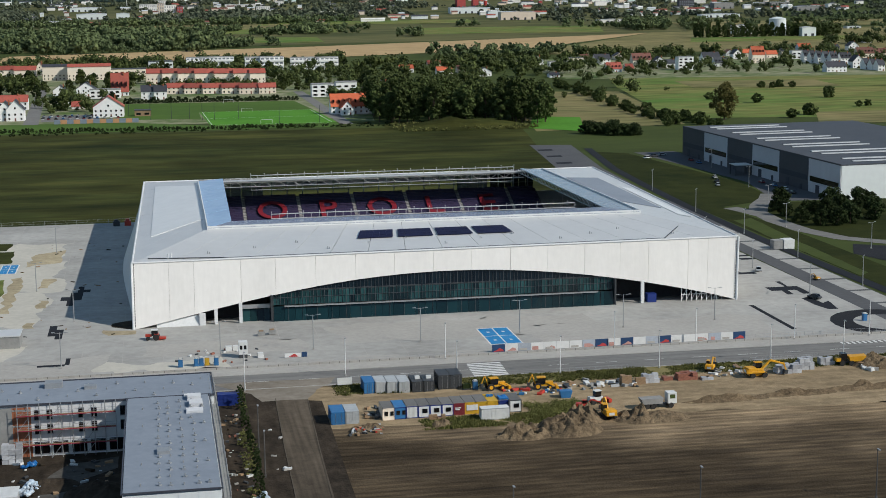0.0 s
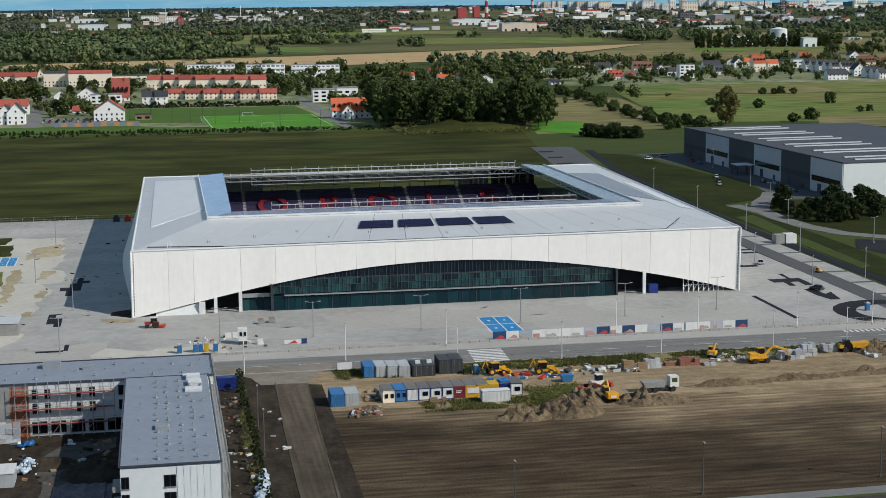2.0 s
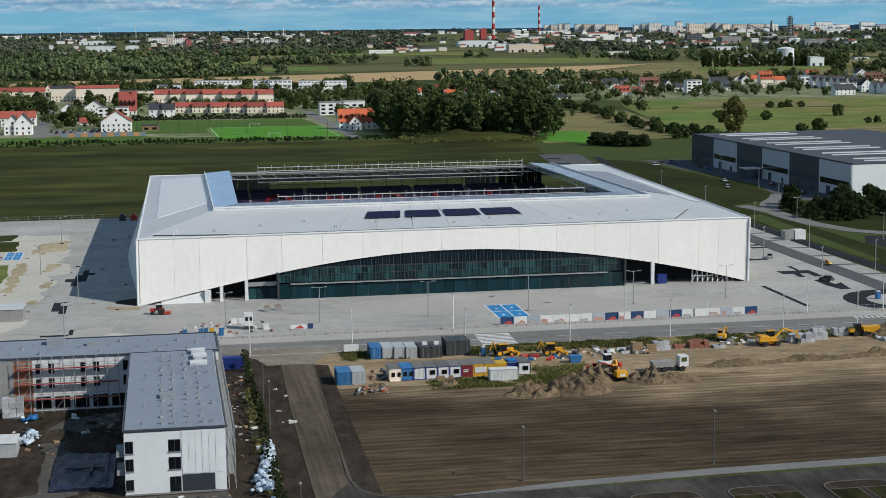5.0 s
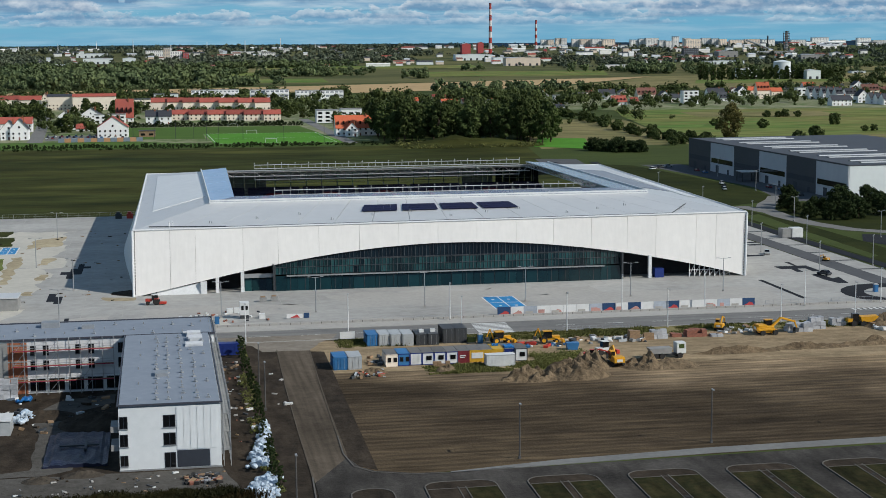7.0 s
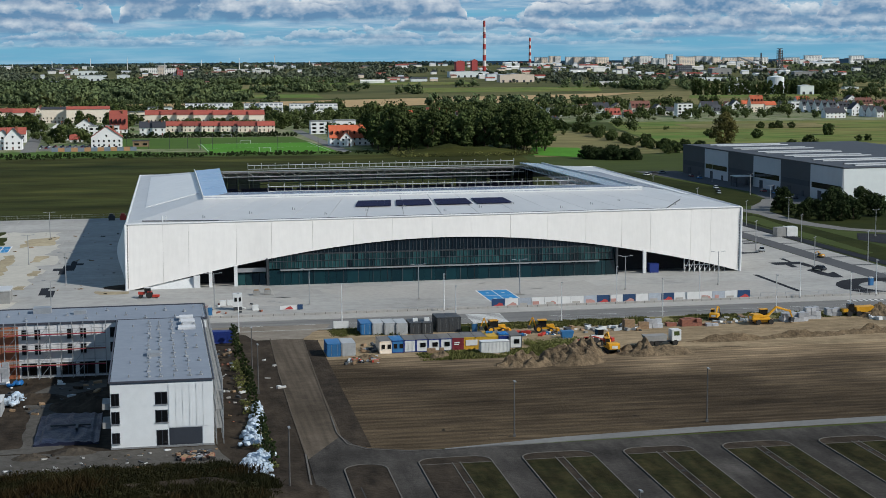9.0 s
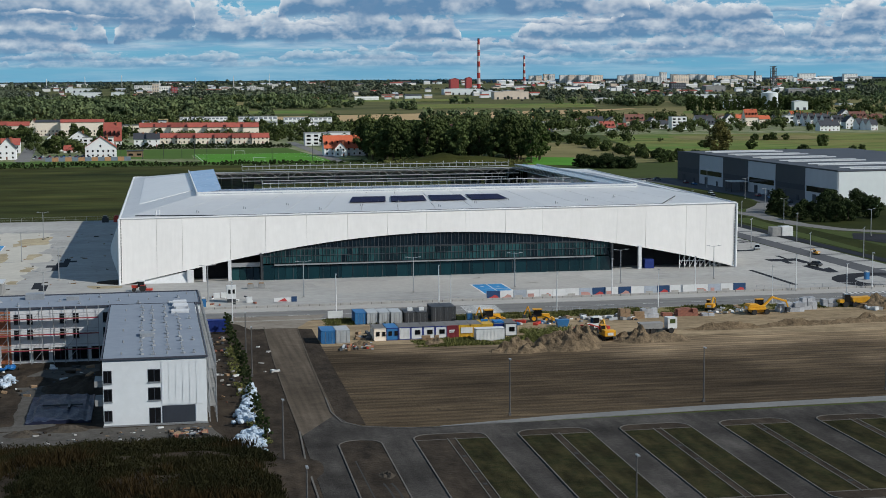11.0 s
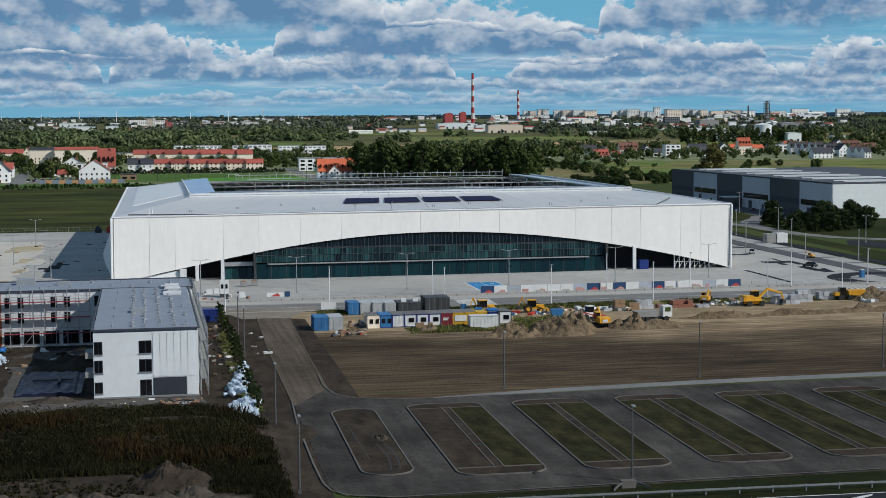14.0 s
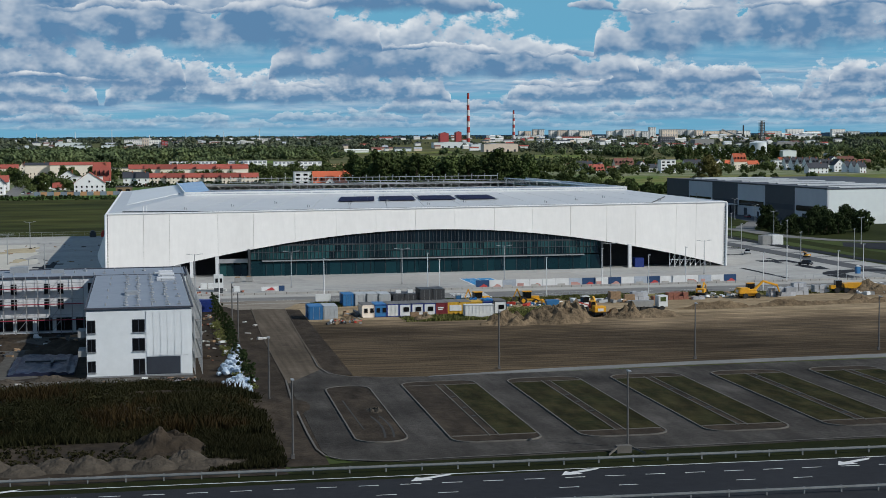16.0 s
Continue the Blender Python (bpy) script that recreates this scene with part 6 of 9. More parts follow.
for x, y, z, w, d in ((-4.2, -101.5, 2.66, 2.0, 2.6), (-6.4, -98.5, 2.66, 1.4, 1.1)):
    bm = bmesh.new()
    n = 6
    vs = [[bm.verts.new((x + w * i / n, y + d * j / n, z + 0.12 + 0.3 * noise.noise((i * 0.9, j * 0.9, x)) + 0.25)) for j in range(n + 1)] for i in range(n + 1)]
    for i in range(n):
        for j in range(n):
            bm.faces.new((vs[i][j], vs[i + 1][j], vs[i + 1][j + 1], vs[i][j + 1]))
    lo = bmesh.ops.extrude_face_region(bm, geom=bm.faces[:])
    bmesh.ops.translate(bm, vec=(0, 0, -0.3), verts=[v for v in lo["geom"] if isinstance(v, bmesh.types.BMVert)])
    thing("tarpaulin", "crumpled bright blue tarpaulin on a container", "tarpaulin", bm=bm, mat=TARP_BLUE)
skip = thing("waste_skip", "blue waste skip with sloping ends", "skip", pose(12.6, -93.0, 0.05))
bm = bmesh.new()
slab(bm, [(-1.4, -0.9, 1.6), (1.4, -0.9, 1.6), (1.4, 0.9, 1.6), (-1.4, 0.9, 1.6)], 0.25)
v0 = [bm.verts.new(p) for p in ((-1.0, -0.8, 0), (1.0, -0.8, 0), (1.0, 0.8, 0), (-1.0, 0.8, 0), (-1.4, -0.9, 1.4), (1.4, -0.9, 1.4), (1.4, 0.9, 1.4), (-1.4, 0.9, 1.4))]
for f in ((0, 1, 5, 4), (1, 2, 6, 5), (2, 3, 7, 6), (3, 0, 4, 7), (0, 3, 2, 1)):
    bm.faces.new([v0[i] for i in f])
part("tub", bm, BOX_BLUE, skip)
container(-63.6, -83.5, 5.2, 2.4, 2.5, BOX_DEEP, "deep blue container beside the apartment block", 0, roof=BOX_DEEP, door=False)


def tracks(parent, l, gauge, mat=None):
    for s in (-1, 1):
        bm = bmesh.new()
        w = 0.55
        y0 = s * gauge / 2 - w / 2
        box(bm, -l / 2 + 0.35, y0, 0.02, l / 2 - 0.35, y0 + w, 0.8)
        wheel(bm, -l / 2 + 0.42, y0 + w / 2, 0.42, 0.42, w)
        wheel(bm, l / 2 - 0.42, y0 + w / 2, 0.42, 0.42, w)
        part("track", bm, RUBBER, parent)


def excavator(x, y, rot, s=1.0, paint=None, swing=(2.9, 3.4, 6.2, 2.4, 6.6, 0.5), wheels=False, label="yellow tracked excavator resting on the soil"):
    paint = paint or YELLOW
    e = thing("excavator", label, "excavator", pose(x, y, 0.04, 0, 0, rot) @ Matrix.Scale(s, 4), group="site machines")
    if wheels:
        for wx in (-1.4, 1.4):
            for wy in (-1.0, 1.0):
                part("wheel", wheel(bmesh.new(), wx, wy, 0.55, 0.55, 0.45), RUBBER, e)
        part("undercarriage", bx(-1.9, -0.7, 0.45, 1.9, 0.7, 1.0), paint, e)
    else:
        tracks(e, 3.8, 2.3)
        part("undercarriage", bx(-1.2, -0.8, 0.4, 1.2, 0.8, 0.9), STEEL_DARK, e)
    bm = bx(-2.5, -1.2, 1.0, 1.2, 1.2, 1.5)
    box(bm, -2.5, -1.2, 1.5, -0.5, 1.2, 2.2)
    box(bm, -0.5, -1.2, 1.5, 1.0, -0.2, 1.9)
    bmesh.ops.bevel(bm, geom=bm.edges[:], offset=0.07, segments=1, affect="EDGES")
    part("body", bm, paint, e)
    part("counterweight", bx(-2.75, -1.15, 1.05, -2.45, 1.15, 1.95), paint, e)
    part("grille", bx(-2.78, -0.6, 1.2, -2.74, 0.6, 1.8), BOX_WHITE, e)
    cab = part("cab", bx(-0.3, 0.25, 1.5, 1.25, 1.2, 2.95), DARK_GLASS, e, "dark glazed cab")
    part("cab_roof", bx(-0.35, 0.2, 2.93, 1.3, 1.25, 3.05), paint, cab)
    for a in (-0.3, 1.17):
        for b in (0.25, 1.12):
            part("cab_post", bx(a, b, 1.5, a + 0.1, b + 0.1, 2.95), STEEL_DARK, cab)
    x1, z1, x2, z2, x3, z3 = swing
    bm = tube(bmesh.new(), (0.9, -0.2, 1.6), (x1, -0.2, z1), 0.3, 0.26, 5)
    tube(bm, (x1, -0.2, z1), (x2, -0.2, z2), 0.26, 0.2, 5)
    part("boom", bm, paint, e)
    part("stick", tube(bmesh.new(), (x2 - 0.3, -0.2, z2 + 0.35), (x3, -0.2, z3 + 0.6), 0.2, 0.16, 5), paint, e)
    part("ram", tube(bmesh.new(), (1.2, -0.2, 1.5), (x1 * 0.8, -0.2, z1 * 0.72), 0.09, 0.07, 6), STEEL_GREY, e)
    bm = bmesh.new()
    slab(bm, [(x3 - 0.5, -0.75, z3 + 0.7), (x3 + 0.3, -0.75, z3 + 0.6), (x3 + 0.1, -0.75, z3 - 0.3), (x3 - 0.55, -0.75, z3 - 0.05)], 1.1, (0, 1, 0))
    part("bucket", bm, STEEL_DARK, e)
    return e


def backhoe(x, y, rot, label="yellow backhoe loader parked on the soil"):
    b = thing("backhoe_loader", label, "backhoe loader", pose(x, y, 0.04, 0, 0, rot), group="site machines")
    for wx, r in ((-1.3, 0.82), (1.5, 0.55)):
        for wy in (-0.95, 0.95):
            w_ = part("wheel", wheel(bmesh.new(), wx, wy, r, r, 0.45), RUBBER, b)
            part("rim", wheel(bmesh.new(), wx, wy * 1.03, r, r * 0.55, 0.45), YELLOW, w_)
    bm = bx(-1.6, -0.6, 0.8, 2.4, 0.6, 1.3)
    box(bm, 0.5, -0.55, 1.3, 2.3, 0.55, 1.75)
    part("body", bm, YELLOW, b)
    cab = part("cab", bx(-1.3, -0.75, 1.3, 0.5, 0.75, 2.7), DARK_GLASS, b, "dark glazed cab")
    part("cab_roof", bx(-1.4, -0.8, 2.68, 0.6, 0.8, 2.85), YELLOW, cab)
    bm = tube(bmesh.new(), (-1.6, 0, 1.0), (-2.5, 0, 3.4), 0.18, 0.15, 5)
    part("boom", bm, YELLOW, b)
    part("stick", tube(bmesh.new(), (-2.5, 0, 3.4), (-3.3, 0, 1.6), 0.15, 0.12, 5), YELLOW, b)
    part("bucket", bx(-3.6, -0.4, 0.9, -2.9, 0.4, 1.6), STEEL_DARK, b)
    for wy in (-0.7, 0.7):
        part("loader_arm", tube(bmesh.new(), (0.8, wy, 1.5), (3.0, wy, 0.6), 0.11, 0.11, 5), YELLOW, b)
    bm = bmesh.new()
    slab(bm, [(2.9, -1.15, 0.1), (3.7, -1.15, 0.15), (3.3, -1.15, 0.9), (2.9, -1.15, 0.9)], 2.3, (0, 1, 0))
    part("shovel", bm, YELLOW, b)


backhoe(-1.2, -83.0, 8)
backhoe(9.5, -84.8, -5)
excavator(17.2, -111.0, 92, 1.0, label="yellow tracked excavator seen from behind", swing=(2.6, 3.6, 4.6, 2.6, 5.0, 0.8))
excavator(60.5, -85.3, 4, 1.1, wheels=True, label="orange-yellow wheeled excavator with lowered arm")
excavator(52.0, -77.5, 60, 0.8, label="small yellow excavator on the verge")
excavator(14.0, -103.0, -12, 0.6, MACHINE_RED, label="red compact excavator between soil heaps")
dump = thing("dump_truck", "beige dump truck with a tipping body on the soil", "dump truck", pose(30.0, -105.6, 0.04, 0, 0, 2), group="site machines")
for wx in (-2.8, -1.4, 2.6):
    for wy in (-1.0, 1.0):
        part("wheel", wheel(bmesh.new(), wx, wy, 0.6, 0.6, 0.4), RUBBER, dump)
part("chassis", bx(-3.6, -0.5, 0.6, 3.6, 0.5, 1.0), STEEL_DARK, dump)
bm = bmesh.new()
slab(bm, [(-4.2, -1.2, 2.3), (0.9, -1.2, 2.3), (0.6, -1.2, 1.1), (-3.6, -1.2, 1.1)], 2.4, (0, 1, 0))
part("tipper", bm, GREY_BLOCK, dump, "grey steel tipping body")
cabp = part("cab", bx(1.9, -1.15, 1.0, 3.9, 1.15, 3.3), BOX_WHITE, dump, "pale cab")
part("windscreen", bx(3.88, -1.0, 2.0, 3.93, 1.0, 3.0), DARK_GLASS, cabp)
part("side_window", bx(2.3, -1.18, 2.1, 3.5, -1.14, 3.0), LEAF, cabp)
load = thing("loader", "white and orange wheel loader between soil heaps", "loader", pose(18.0, -99.4, 0.04, 0, 0, 12), group="site machines")
for wx in (-1.2, 1.3):
    for wy in (-0.9, 0.9):
        part("wheel", wheel(bmesh.new(), wx, wy, 0.65, 0.65, 0.45), RUBBER, load)
part("body", bx(-1.9, -0.7, 0.7, 1.2, 0.7, 1.6), BOX_WHITE, load)
part("cab", bx(-0.6, -0.65, 1.6, 0.8, 0.65, 2.8), DARK_GLASS, load)
part("cab_roof", bx(-0.7, -0.7, 2.8, 0.9, 0.7, 2.95), BOX_WHITE, load)
part("arm", bx(1.0, -0.5, 0.7, 2.6, 0.5, 1.0), MACHINE_RED, load)
part("shovel", bx(2.5, -1.1, 0.1, 3.2, 1.1, 0.9), MACHINE_RED, load)
roll = thing("dumper", "bright yellow articulated dumper by the heaps", "dumper", pose(86.5, -79.5, 0.04, 0, 0, 172), group="site machines")
for wx in (-2.2, 0.2, 2.4):
    for wy in (-1.0, 1.0):
        part("wheel", wheel(bmesh.new(), wx, wy, 0.65, 0.65, 0.5), RUBBER, roll)
part("chassis", bx(-2.9, -0.6, 0.6, 3.0, 0.6, 1.1), STEEL_DARK, roll)
bm = bmesh.new()
slab(bm, [(-3.3, -1.25, 2.4), (0.9, -1.25, 2.2), (0.6, -1.25, 1.1), (-2.6, -1.25, 1.1)], 2.5, (0, 1, 0))
part("tipper", bm, YELLOW, roll)
part("cab", bx(1.3, -0.9, 1.1, 2.7, 0.9, 2.9), DARK_GLASS, roll)
part("bonnet", bx(2.7, -0.9, 1.0, 3.8, 0.9, 1.8), YELLOW, roll)


def tractor(x, y, rot, label):
    b = thing("tractor", label, "tractor", pose(x, y, 0.07, 0, 0, rot), group="site machines")
    for wx, r in ((-0.9, 0.85), (1.3, 0.5)):
        for wy in (-0.8, 0.8):
            part("wheel", wheel(bmesh.new(), wx, wy, r, r, 0.4), RUBBER, b)
    part("bonnet", bx(0.3, -0.4, 0.9, 1.9, 0.4, 1.6), MACHINE_RED, b)
    part("cab", bx(-1.3, -0.65, 1.2, 0.3, 0.65, 2.6), DARK_GLASS, b)
    part("cab_roof", bx(-1.4, -0.75, 2.6, 0.4, 0.75, 2.75), BOX_WHITE, b)
    part("fender", bx(-1.5, -1.0, 1.5, -0.4, 1.0, 1.7), MACHINE_RED, b)
    part("tool", bx(-3.4, -0.9, 0.3, -1.6, 0.9, 0.8), MACHINE_RED, b)


tractor(-77.5, -14.0, 175, "red tractor with a rear tool on the forecourt")
car(109.5, -4.5, 120, BOX_DARK, "dark van parked on the lot")
excavator(121.5, 22.0, 100, 0.5, label="small yellow excavator at the lot's edge")
for k in range(2):
    thing("parked_machine", "dark red machine parked at the meadow's edge", "machine", bm=box(bx(-92 + k * 4.2, 186, 0.06, -89.6 + k * 4.2, 188.5, 1.9), -91.6 + k * 4.2, 186.2, 1.9, -90.2 + k * 4.2, 188.2, 2.6), mat=MACHINE_RED if k % 2 else STEEL_DARK, group="site machines")


# heaps of earth
SAND_GREY = material("grey_sand", (0.090, 0.076, 0.060), (0.042, 0.036, 0.029), 0.95, grain=0.8, patch=0.2, bump=1.0, bump_scale=1.4, contrast=0.7, spec=0.08)


def heap(name, x, y, rx, ry, h, mat, seed, label, rough=0.35, n=30):
    """An uneven mound: height falls off from the middle, broken by noise, its rim meets the ground."""
    bm = bmesh.new()
    vs = []
    for i in range(n + 1):
        vs.append([])
        for j in range(n + 1):
            u, v = 2 * i / n - 1, 2 * j / n - 1
            r = math.hypot(u, v)
            f = max(0.0, 1 - r ** 1.5) * (1 + rough * 1.6 * noise.noise((u * 2.2 + seed, v * 2.2, seed)) + rough * noise.noise((u * 6, v * 6 + seed, 1.3)))
            vs[-1].append(bm.verts.new((x + u * rx, y + v * ry, 0.02 + max(0.0, h * f))))
    for i in range(n):
        for j in range(n):
            bm.faces.new((vs[i][j], vs[i + 1][j], vs[i + 1][j + 1], vs[i][j + 1]))
    return thing(name, label, "earth heap", bm=bm, mat=mat, group="heaps of earth")


heap("sand_mound", 6.5, -118.0, 7.5, 6.0, 3.4, SAND, 1.0, "tall heap of pale dug earth", 0.55, 44)
heap("sand_mound", -3.0, -120.0, 6.5, 4.0, 1.5, SAND, 2.0, "broken low heap of dug earth", 1.1, 44)
heap("sand_mound", 12.0, -110.5, 4.5, 5.0, 2.8, SAND, 3.0, "heap of pale dug earth", 0.6, 36)
heap("sand_mound", 23.0, -112.5, 5.5, 5.0, 1.8, SAND, 4.0, "heap of lumpy dug earth", 0.7, 44)
heap("sand_mound", 28.5, -113.5, 6.0, 4.0, 1.5, SAND, 5.0, "low heap of dug earth")
heap("sand_mound", -18.0, -108.8, 2.6, 2.4, 1.1, SAND, 6.0, "small grey sand heap")
heap("sand_mound", -33.0, -107.5, 3.2, 2.4, 0.9, SAND, 7.0, "small pale sand heap on the soil")
heap("sand_mound", 92.0, -81.0, 6.0, 4.5, 2.6, SAND, 8.0, "heap of stones and earth")
heap("sand_mound", 100.5, -79.0, 5.0, 4.0, 2.2, SAND, 9.0, "heap of stones and earth")
heap("sand_mound", -71.5, -233.5, 5.5, 5.0, 2.2, DARK_SOIL, 10.0, "tall sand heap beside the scrub")
for k in range(9):
    heap("sand_mound", -98 + k * 3.6, -241.8 - 1.3 * (k % 2), 3.0, 2.4, 1.0 + 0.3 * (k % 3), SAND_GREY, 11.0 + k, "rounded sand heap near the carriageway", 0.2, 16)
heap("sand_mound", -66.5, -243.6, 4.5, 2.0, 0.8, SAND_GREY, 31.0, "low sand bank near the carriageway")
heap("soil_mound", -87.0, -140.0, 7.0, 8.0, 1.8, DARK_SOIL, 32.0, "dark heap of dug soil in the courtyard")
heap("soil_mound", -97.0, -133.0, 6.0, 5.0, 1.0, DARK_SOIL, 33.0, "low heap of dug soil in the courtyard")
heap("soil_mound", -88.0, -174.5, 3.6, 1.8, 0.8, SAND_GREY, 34.0, "low sand heap beside the building")
heap("soil_mound", -94.5, -176.5, 3.0, 2.0, 0.7, SAND_GREY, 36.0, "low sand heap beside the building")
heap("scrub_bank", -81.0, -206.0, 30.0, 19.0, 2.4, DARK_SOIL, 37.0, "long overgrown earth bank before the building", 0.25, 40)
heap("grass_mound", 112, 545, 46, 26, 5.0, MEADOW, 35.0, "long dry-grass mound before the grove", 0.3)
# low ridges of pushed soil along the field
rng = np.random.default_rng(3)
for k in range(7):
    heap("soil_mound", 46 + k * 17, -103.5 + 1.6 * k, 10.5, 1.7 + 0.3 * (k % 3), 0.8, SAND, 50.0 + k, "low broken ridge of pushed soil", 1.2, 40)


def stack(x, y, nx_, ny_, nz, sx, sy, sz, mat, name, label, category="building material"):
    """Blocks piled in rows, each a little askew."""
    st_ = thing(name, label, category, pose(x, y, 0.05), group="piles on the site")
    me = mesh_of(bx(0.03, 0.03, 0.02, sx - 0.03, sy - 0.03, sz - 0.02), "block", mat)
    for i in range(nx_):
        for j in range(ny_):
            for k in range(nz - (1 if (i + j) % 3 == 2 else 0)):
                shared("block", me, st_, pose(i * sx + rng.uniform(-0.06, 0.06), j * sy + rng.uniform(-0.06, 0.06), k * sz, 0, 0, rng.uniform(-4, 4)))
    return st_


stack(66.0, -84.5, 5, 3, 2, 1.2, 1.0, 1.0, PALLET_GREY, "block_pallet", "wrapped pallets of grey blocks on the soil")
stack(72.5, -82.0, 3, 3, 3, 1.2, 1.0, 0.9, PALLET_GREY, "block_pallet", "tall stack of wrapped grey pallets")
stack(33.0, -85.6, 3, 2, 2, 1.3, 1.1, 1.0, PALLET_GREY, "block_pallet", "white wrapped pallets on the soil")
stack(41.5, -85.0, 4, 3, 2, 1.2, 1.0, 0.8, CLAY_RED, "brick_pallet", "red brick pallets on the soil")
stack(38.2, -84.3, 2, 2, 1, 1.2, 1.0, 0.8, CLAY_RED, "brick_pallet", "red brick pallets on the soil")
stack(27.5, -87.0, 2, 2, 3, 1.2, 1.0, 0.8, WOOD, "crate_stack", "brown wooden crates stacked on the soil")
stack(31.0, -86.2, 2, 1, 2, 1.2, 1.0, 0.8, WOOD, "crate_stack", "brown wooden crates stacked on the soil")
stack(-20.2, -104.9, 4, 1, 2, 0.9, 0.9, 0.55, WOOD, "timber_stack", "orange-brown timber stack before the offices")
stack(-106.6, -117.6, 3, 2, 4, 1.3, 1.1, 0.95, PALLET_GREY, "block_pallet", "pallets of white blocks beside the wall")
stack(79.0, -79.0, 3, 2, 2, 1.2, 1.1, 0.9, PALLET_GREY, "block_pallet", "wrapped pallets of grey blocks on the verge")
stack(47.0, -86.0, 2, 2, 1, 1.4, 1.0, 0.6, PALLET_GREY, "block_pallet", "flat grey pallets on the soil")


def clutter(x0, x1, y0, y1, n, mats, name, label, seed, size=(0.3, 0.9), high=0.35):
    """Loose odd pieces scattered on the ground, joined because nobody could count them."""
    r = np.random.default_rng(seed)
    groups = {}
    for k in range(n):
        m_ = mats[k % len(mats)]
        bm = groups.setdefault(m_.name, (m_, bmesh.new()))[1]
        s = r.uniform(*size)
        px, py = r.uniform(x0, x1), r.uniform(y0, y1)
        mm = pose(px, py, 0.05 + s * high * 0.5, r.uniform(-12, 12), r.uniform(-12, 12), r.uniform(0, 180)) @ Matrix.Diagonal((s * r.uniform(0.7, 2.0), s * r.uniform(0.4, 0.9), s * high, 1))
        bmesh.ops.create_cube(bm, size=1.0, matrix=mm)
    for m_, bm in groups.values():
        thing(name, label, "debris", kind="stuff", bm=bm, mat=m_)


clutter(-38, -31, -113, -106, 34, (STEEL_DARK, MACHINE_RED, BOX_GREY, WOOD), "scrap", "scattered scrap and tools beside the containers", 5, (0.4, 1.2), 0.5)
clutter(-33, -28, -101, -92, 24, (STEEL_DARK, WOOD, GREY_BLOCK), "scrap", "scattered scrap and boards between the containers", 6, (0.4, 1.3), 0.5)
clutter(14, 32, -88, -80, 46, (WOOD, BOX_WHITE, STEEL_DARK, GREY_BLOCK), "rubble", "rubble, boards and bags on the verge", 7, (0.4, 1.4), 0.5)
clutter(46, 64, -84, -76, 40, (STEEL_GREY, WOOD, BOX_WHITE, GREY_BLOCK), "rubble", "steel sections and rubble on the verge", 8, (0.4, 1.6), 0.35)
clutter(86, 118, -86, -74, 60, (SAND, KERB, WOOD, BOX_WHITE), "rubble", "stones and rubble beside the field", 9, (0.6, 1.6), 0.6)
clutter(0, 14, -90, -84, 26, (MACHINE_RED, STEEL_DARK, BOX_BLUE, BOX_WHITE), "scrap", "machine parts and drums behind the loaders", 10, (0.4, 1.2), 0.5)
clutter(-64.5, -59.5, -160, -90, 60, (BOX_WHITE, WOOD, DARK_SOIL, KERB, STEEL_DARK, CLAY_RED), "site_waste", "boards, bags and bricks beside the scaffold", 11, (0.25, 0.95), 0.4)
clutter(-104, -84, -146, -118, 60, (WOOD, DARK_SOIL, BOX_WHITE, STEEL_DARK), "site_waste", "boards and waste on the courtyard soil", 12, (0.3, 1.2), 0.4)
clutter(-72, -67, -183, -178, 90, (STEEL_DARK, WOOD, RUBBER, RUBBER, STEEL_GREY, CLAY_RED), "scrap", "pile of scaffold parts before the building", 13, (0.3, 1.1), 0.5)
clutter(-98, -66, -186, -175, 60, (KERB, WOOD, DARK_SOIL, STEEL_DARK, BOX_WHITE), "site_waste", "bricks and boards before the building", 14, (0.15, 0.6), 0.4)
clutter(-55, -52, -150, -100, 8, (KERB, BOX_WHITE), "slab_waste", "odd kerb stones on the earth strip", 15, (0.5, 1.2), 0.3)
clutter(-130, -86, -20, 150, 60, (KERB, WOOD, DARK_SOIL), "site_waste", "odd stones and boards on the paving", 16, (0.3, 0.9), 0.3)
clutter(-72, -50, -44, -28, 26, (BOX_WHITE, STEEL_DARK, CLAY_RED), "site_waste", "small boxes and cones on the forecourt", 17, (0.3, 0.8), 0.6)


def bags(pts, n, name, label, seed, mat, size=1.0):
    """Filled bags heaped along a strip, each a rounded lump of its own, sharing three shapes."""
    r = np.random.default_rng(seed)
    shapes = []
    for k in range(3):
        bm = bmesh.new()
        bmesh.ops.create_icosphere(bm, subdivisions=1, radius=0.5)
        for v in bm.verts:
            v.co *= 1 + 0.55 * noise.noise(v.co * 4.5 + Vector((k * 5, 0, 0)))
            v.co.z *= 0.75
        shapes.append(mesh_of(bm, "bag", mat))
    pile = thing(name, label, "bag pile", group="piles on the site")
    for k in range(n):
        i = r.integers(0, len(pts) - 1)
        t_ = r.uniform()
        x, y, w, h = (np.array(pts[i]) * (1 - t_) + np.array(pts[i + 1]) * t_)
        u = r.normal(scale=0.45)
        s = size * r.uniform(0.7, 1.35)
        z = max(0.0, h * (1 - abs(u)) * r.uniform(0.1, 1.0))
        shared("bag", shapes[k % 3], pile, pose(x + u * w, y + r.uniform(-0.6, 0.6), 0.05 + 0.3 * s + z, r.uniform(-30, 30), r.uniform(-30, 30), r.uniform(0, 180)) @ Matrix.Diagonal((s, s * r.uniform(0.7, 1.1), s, 1)))


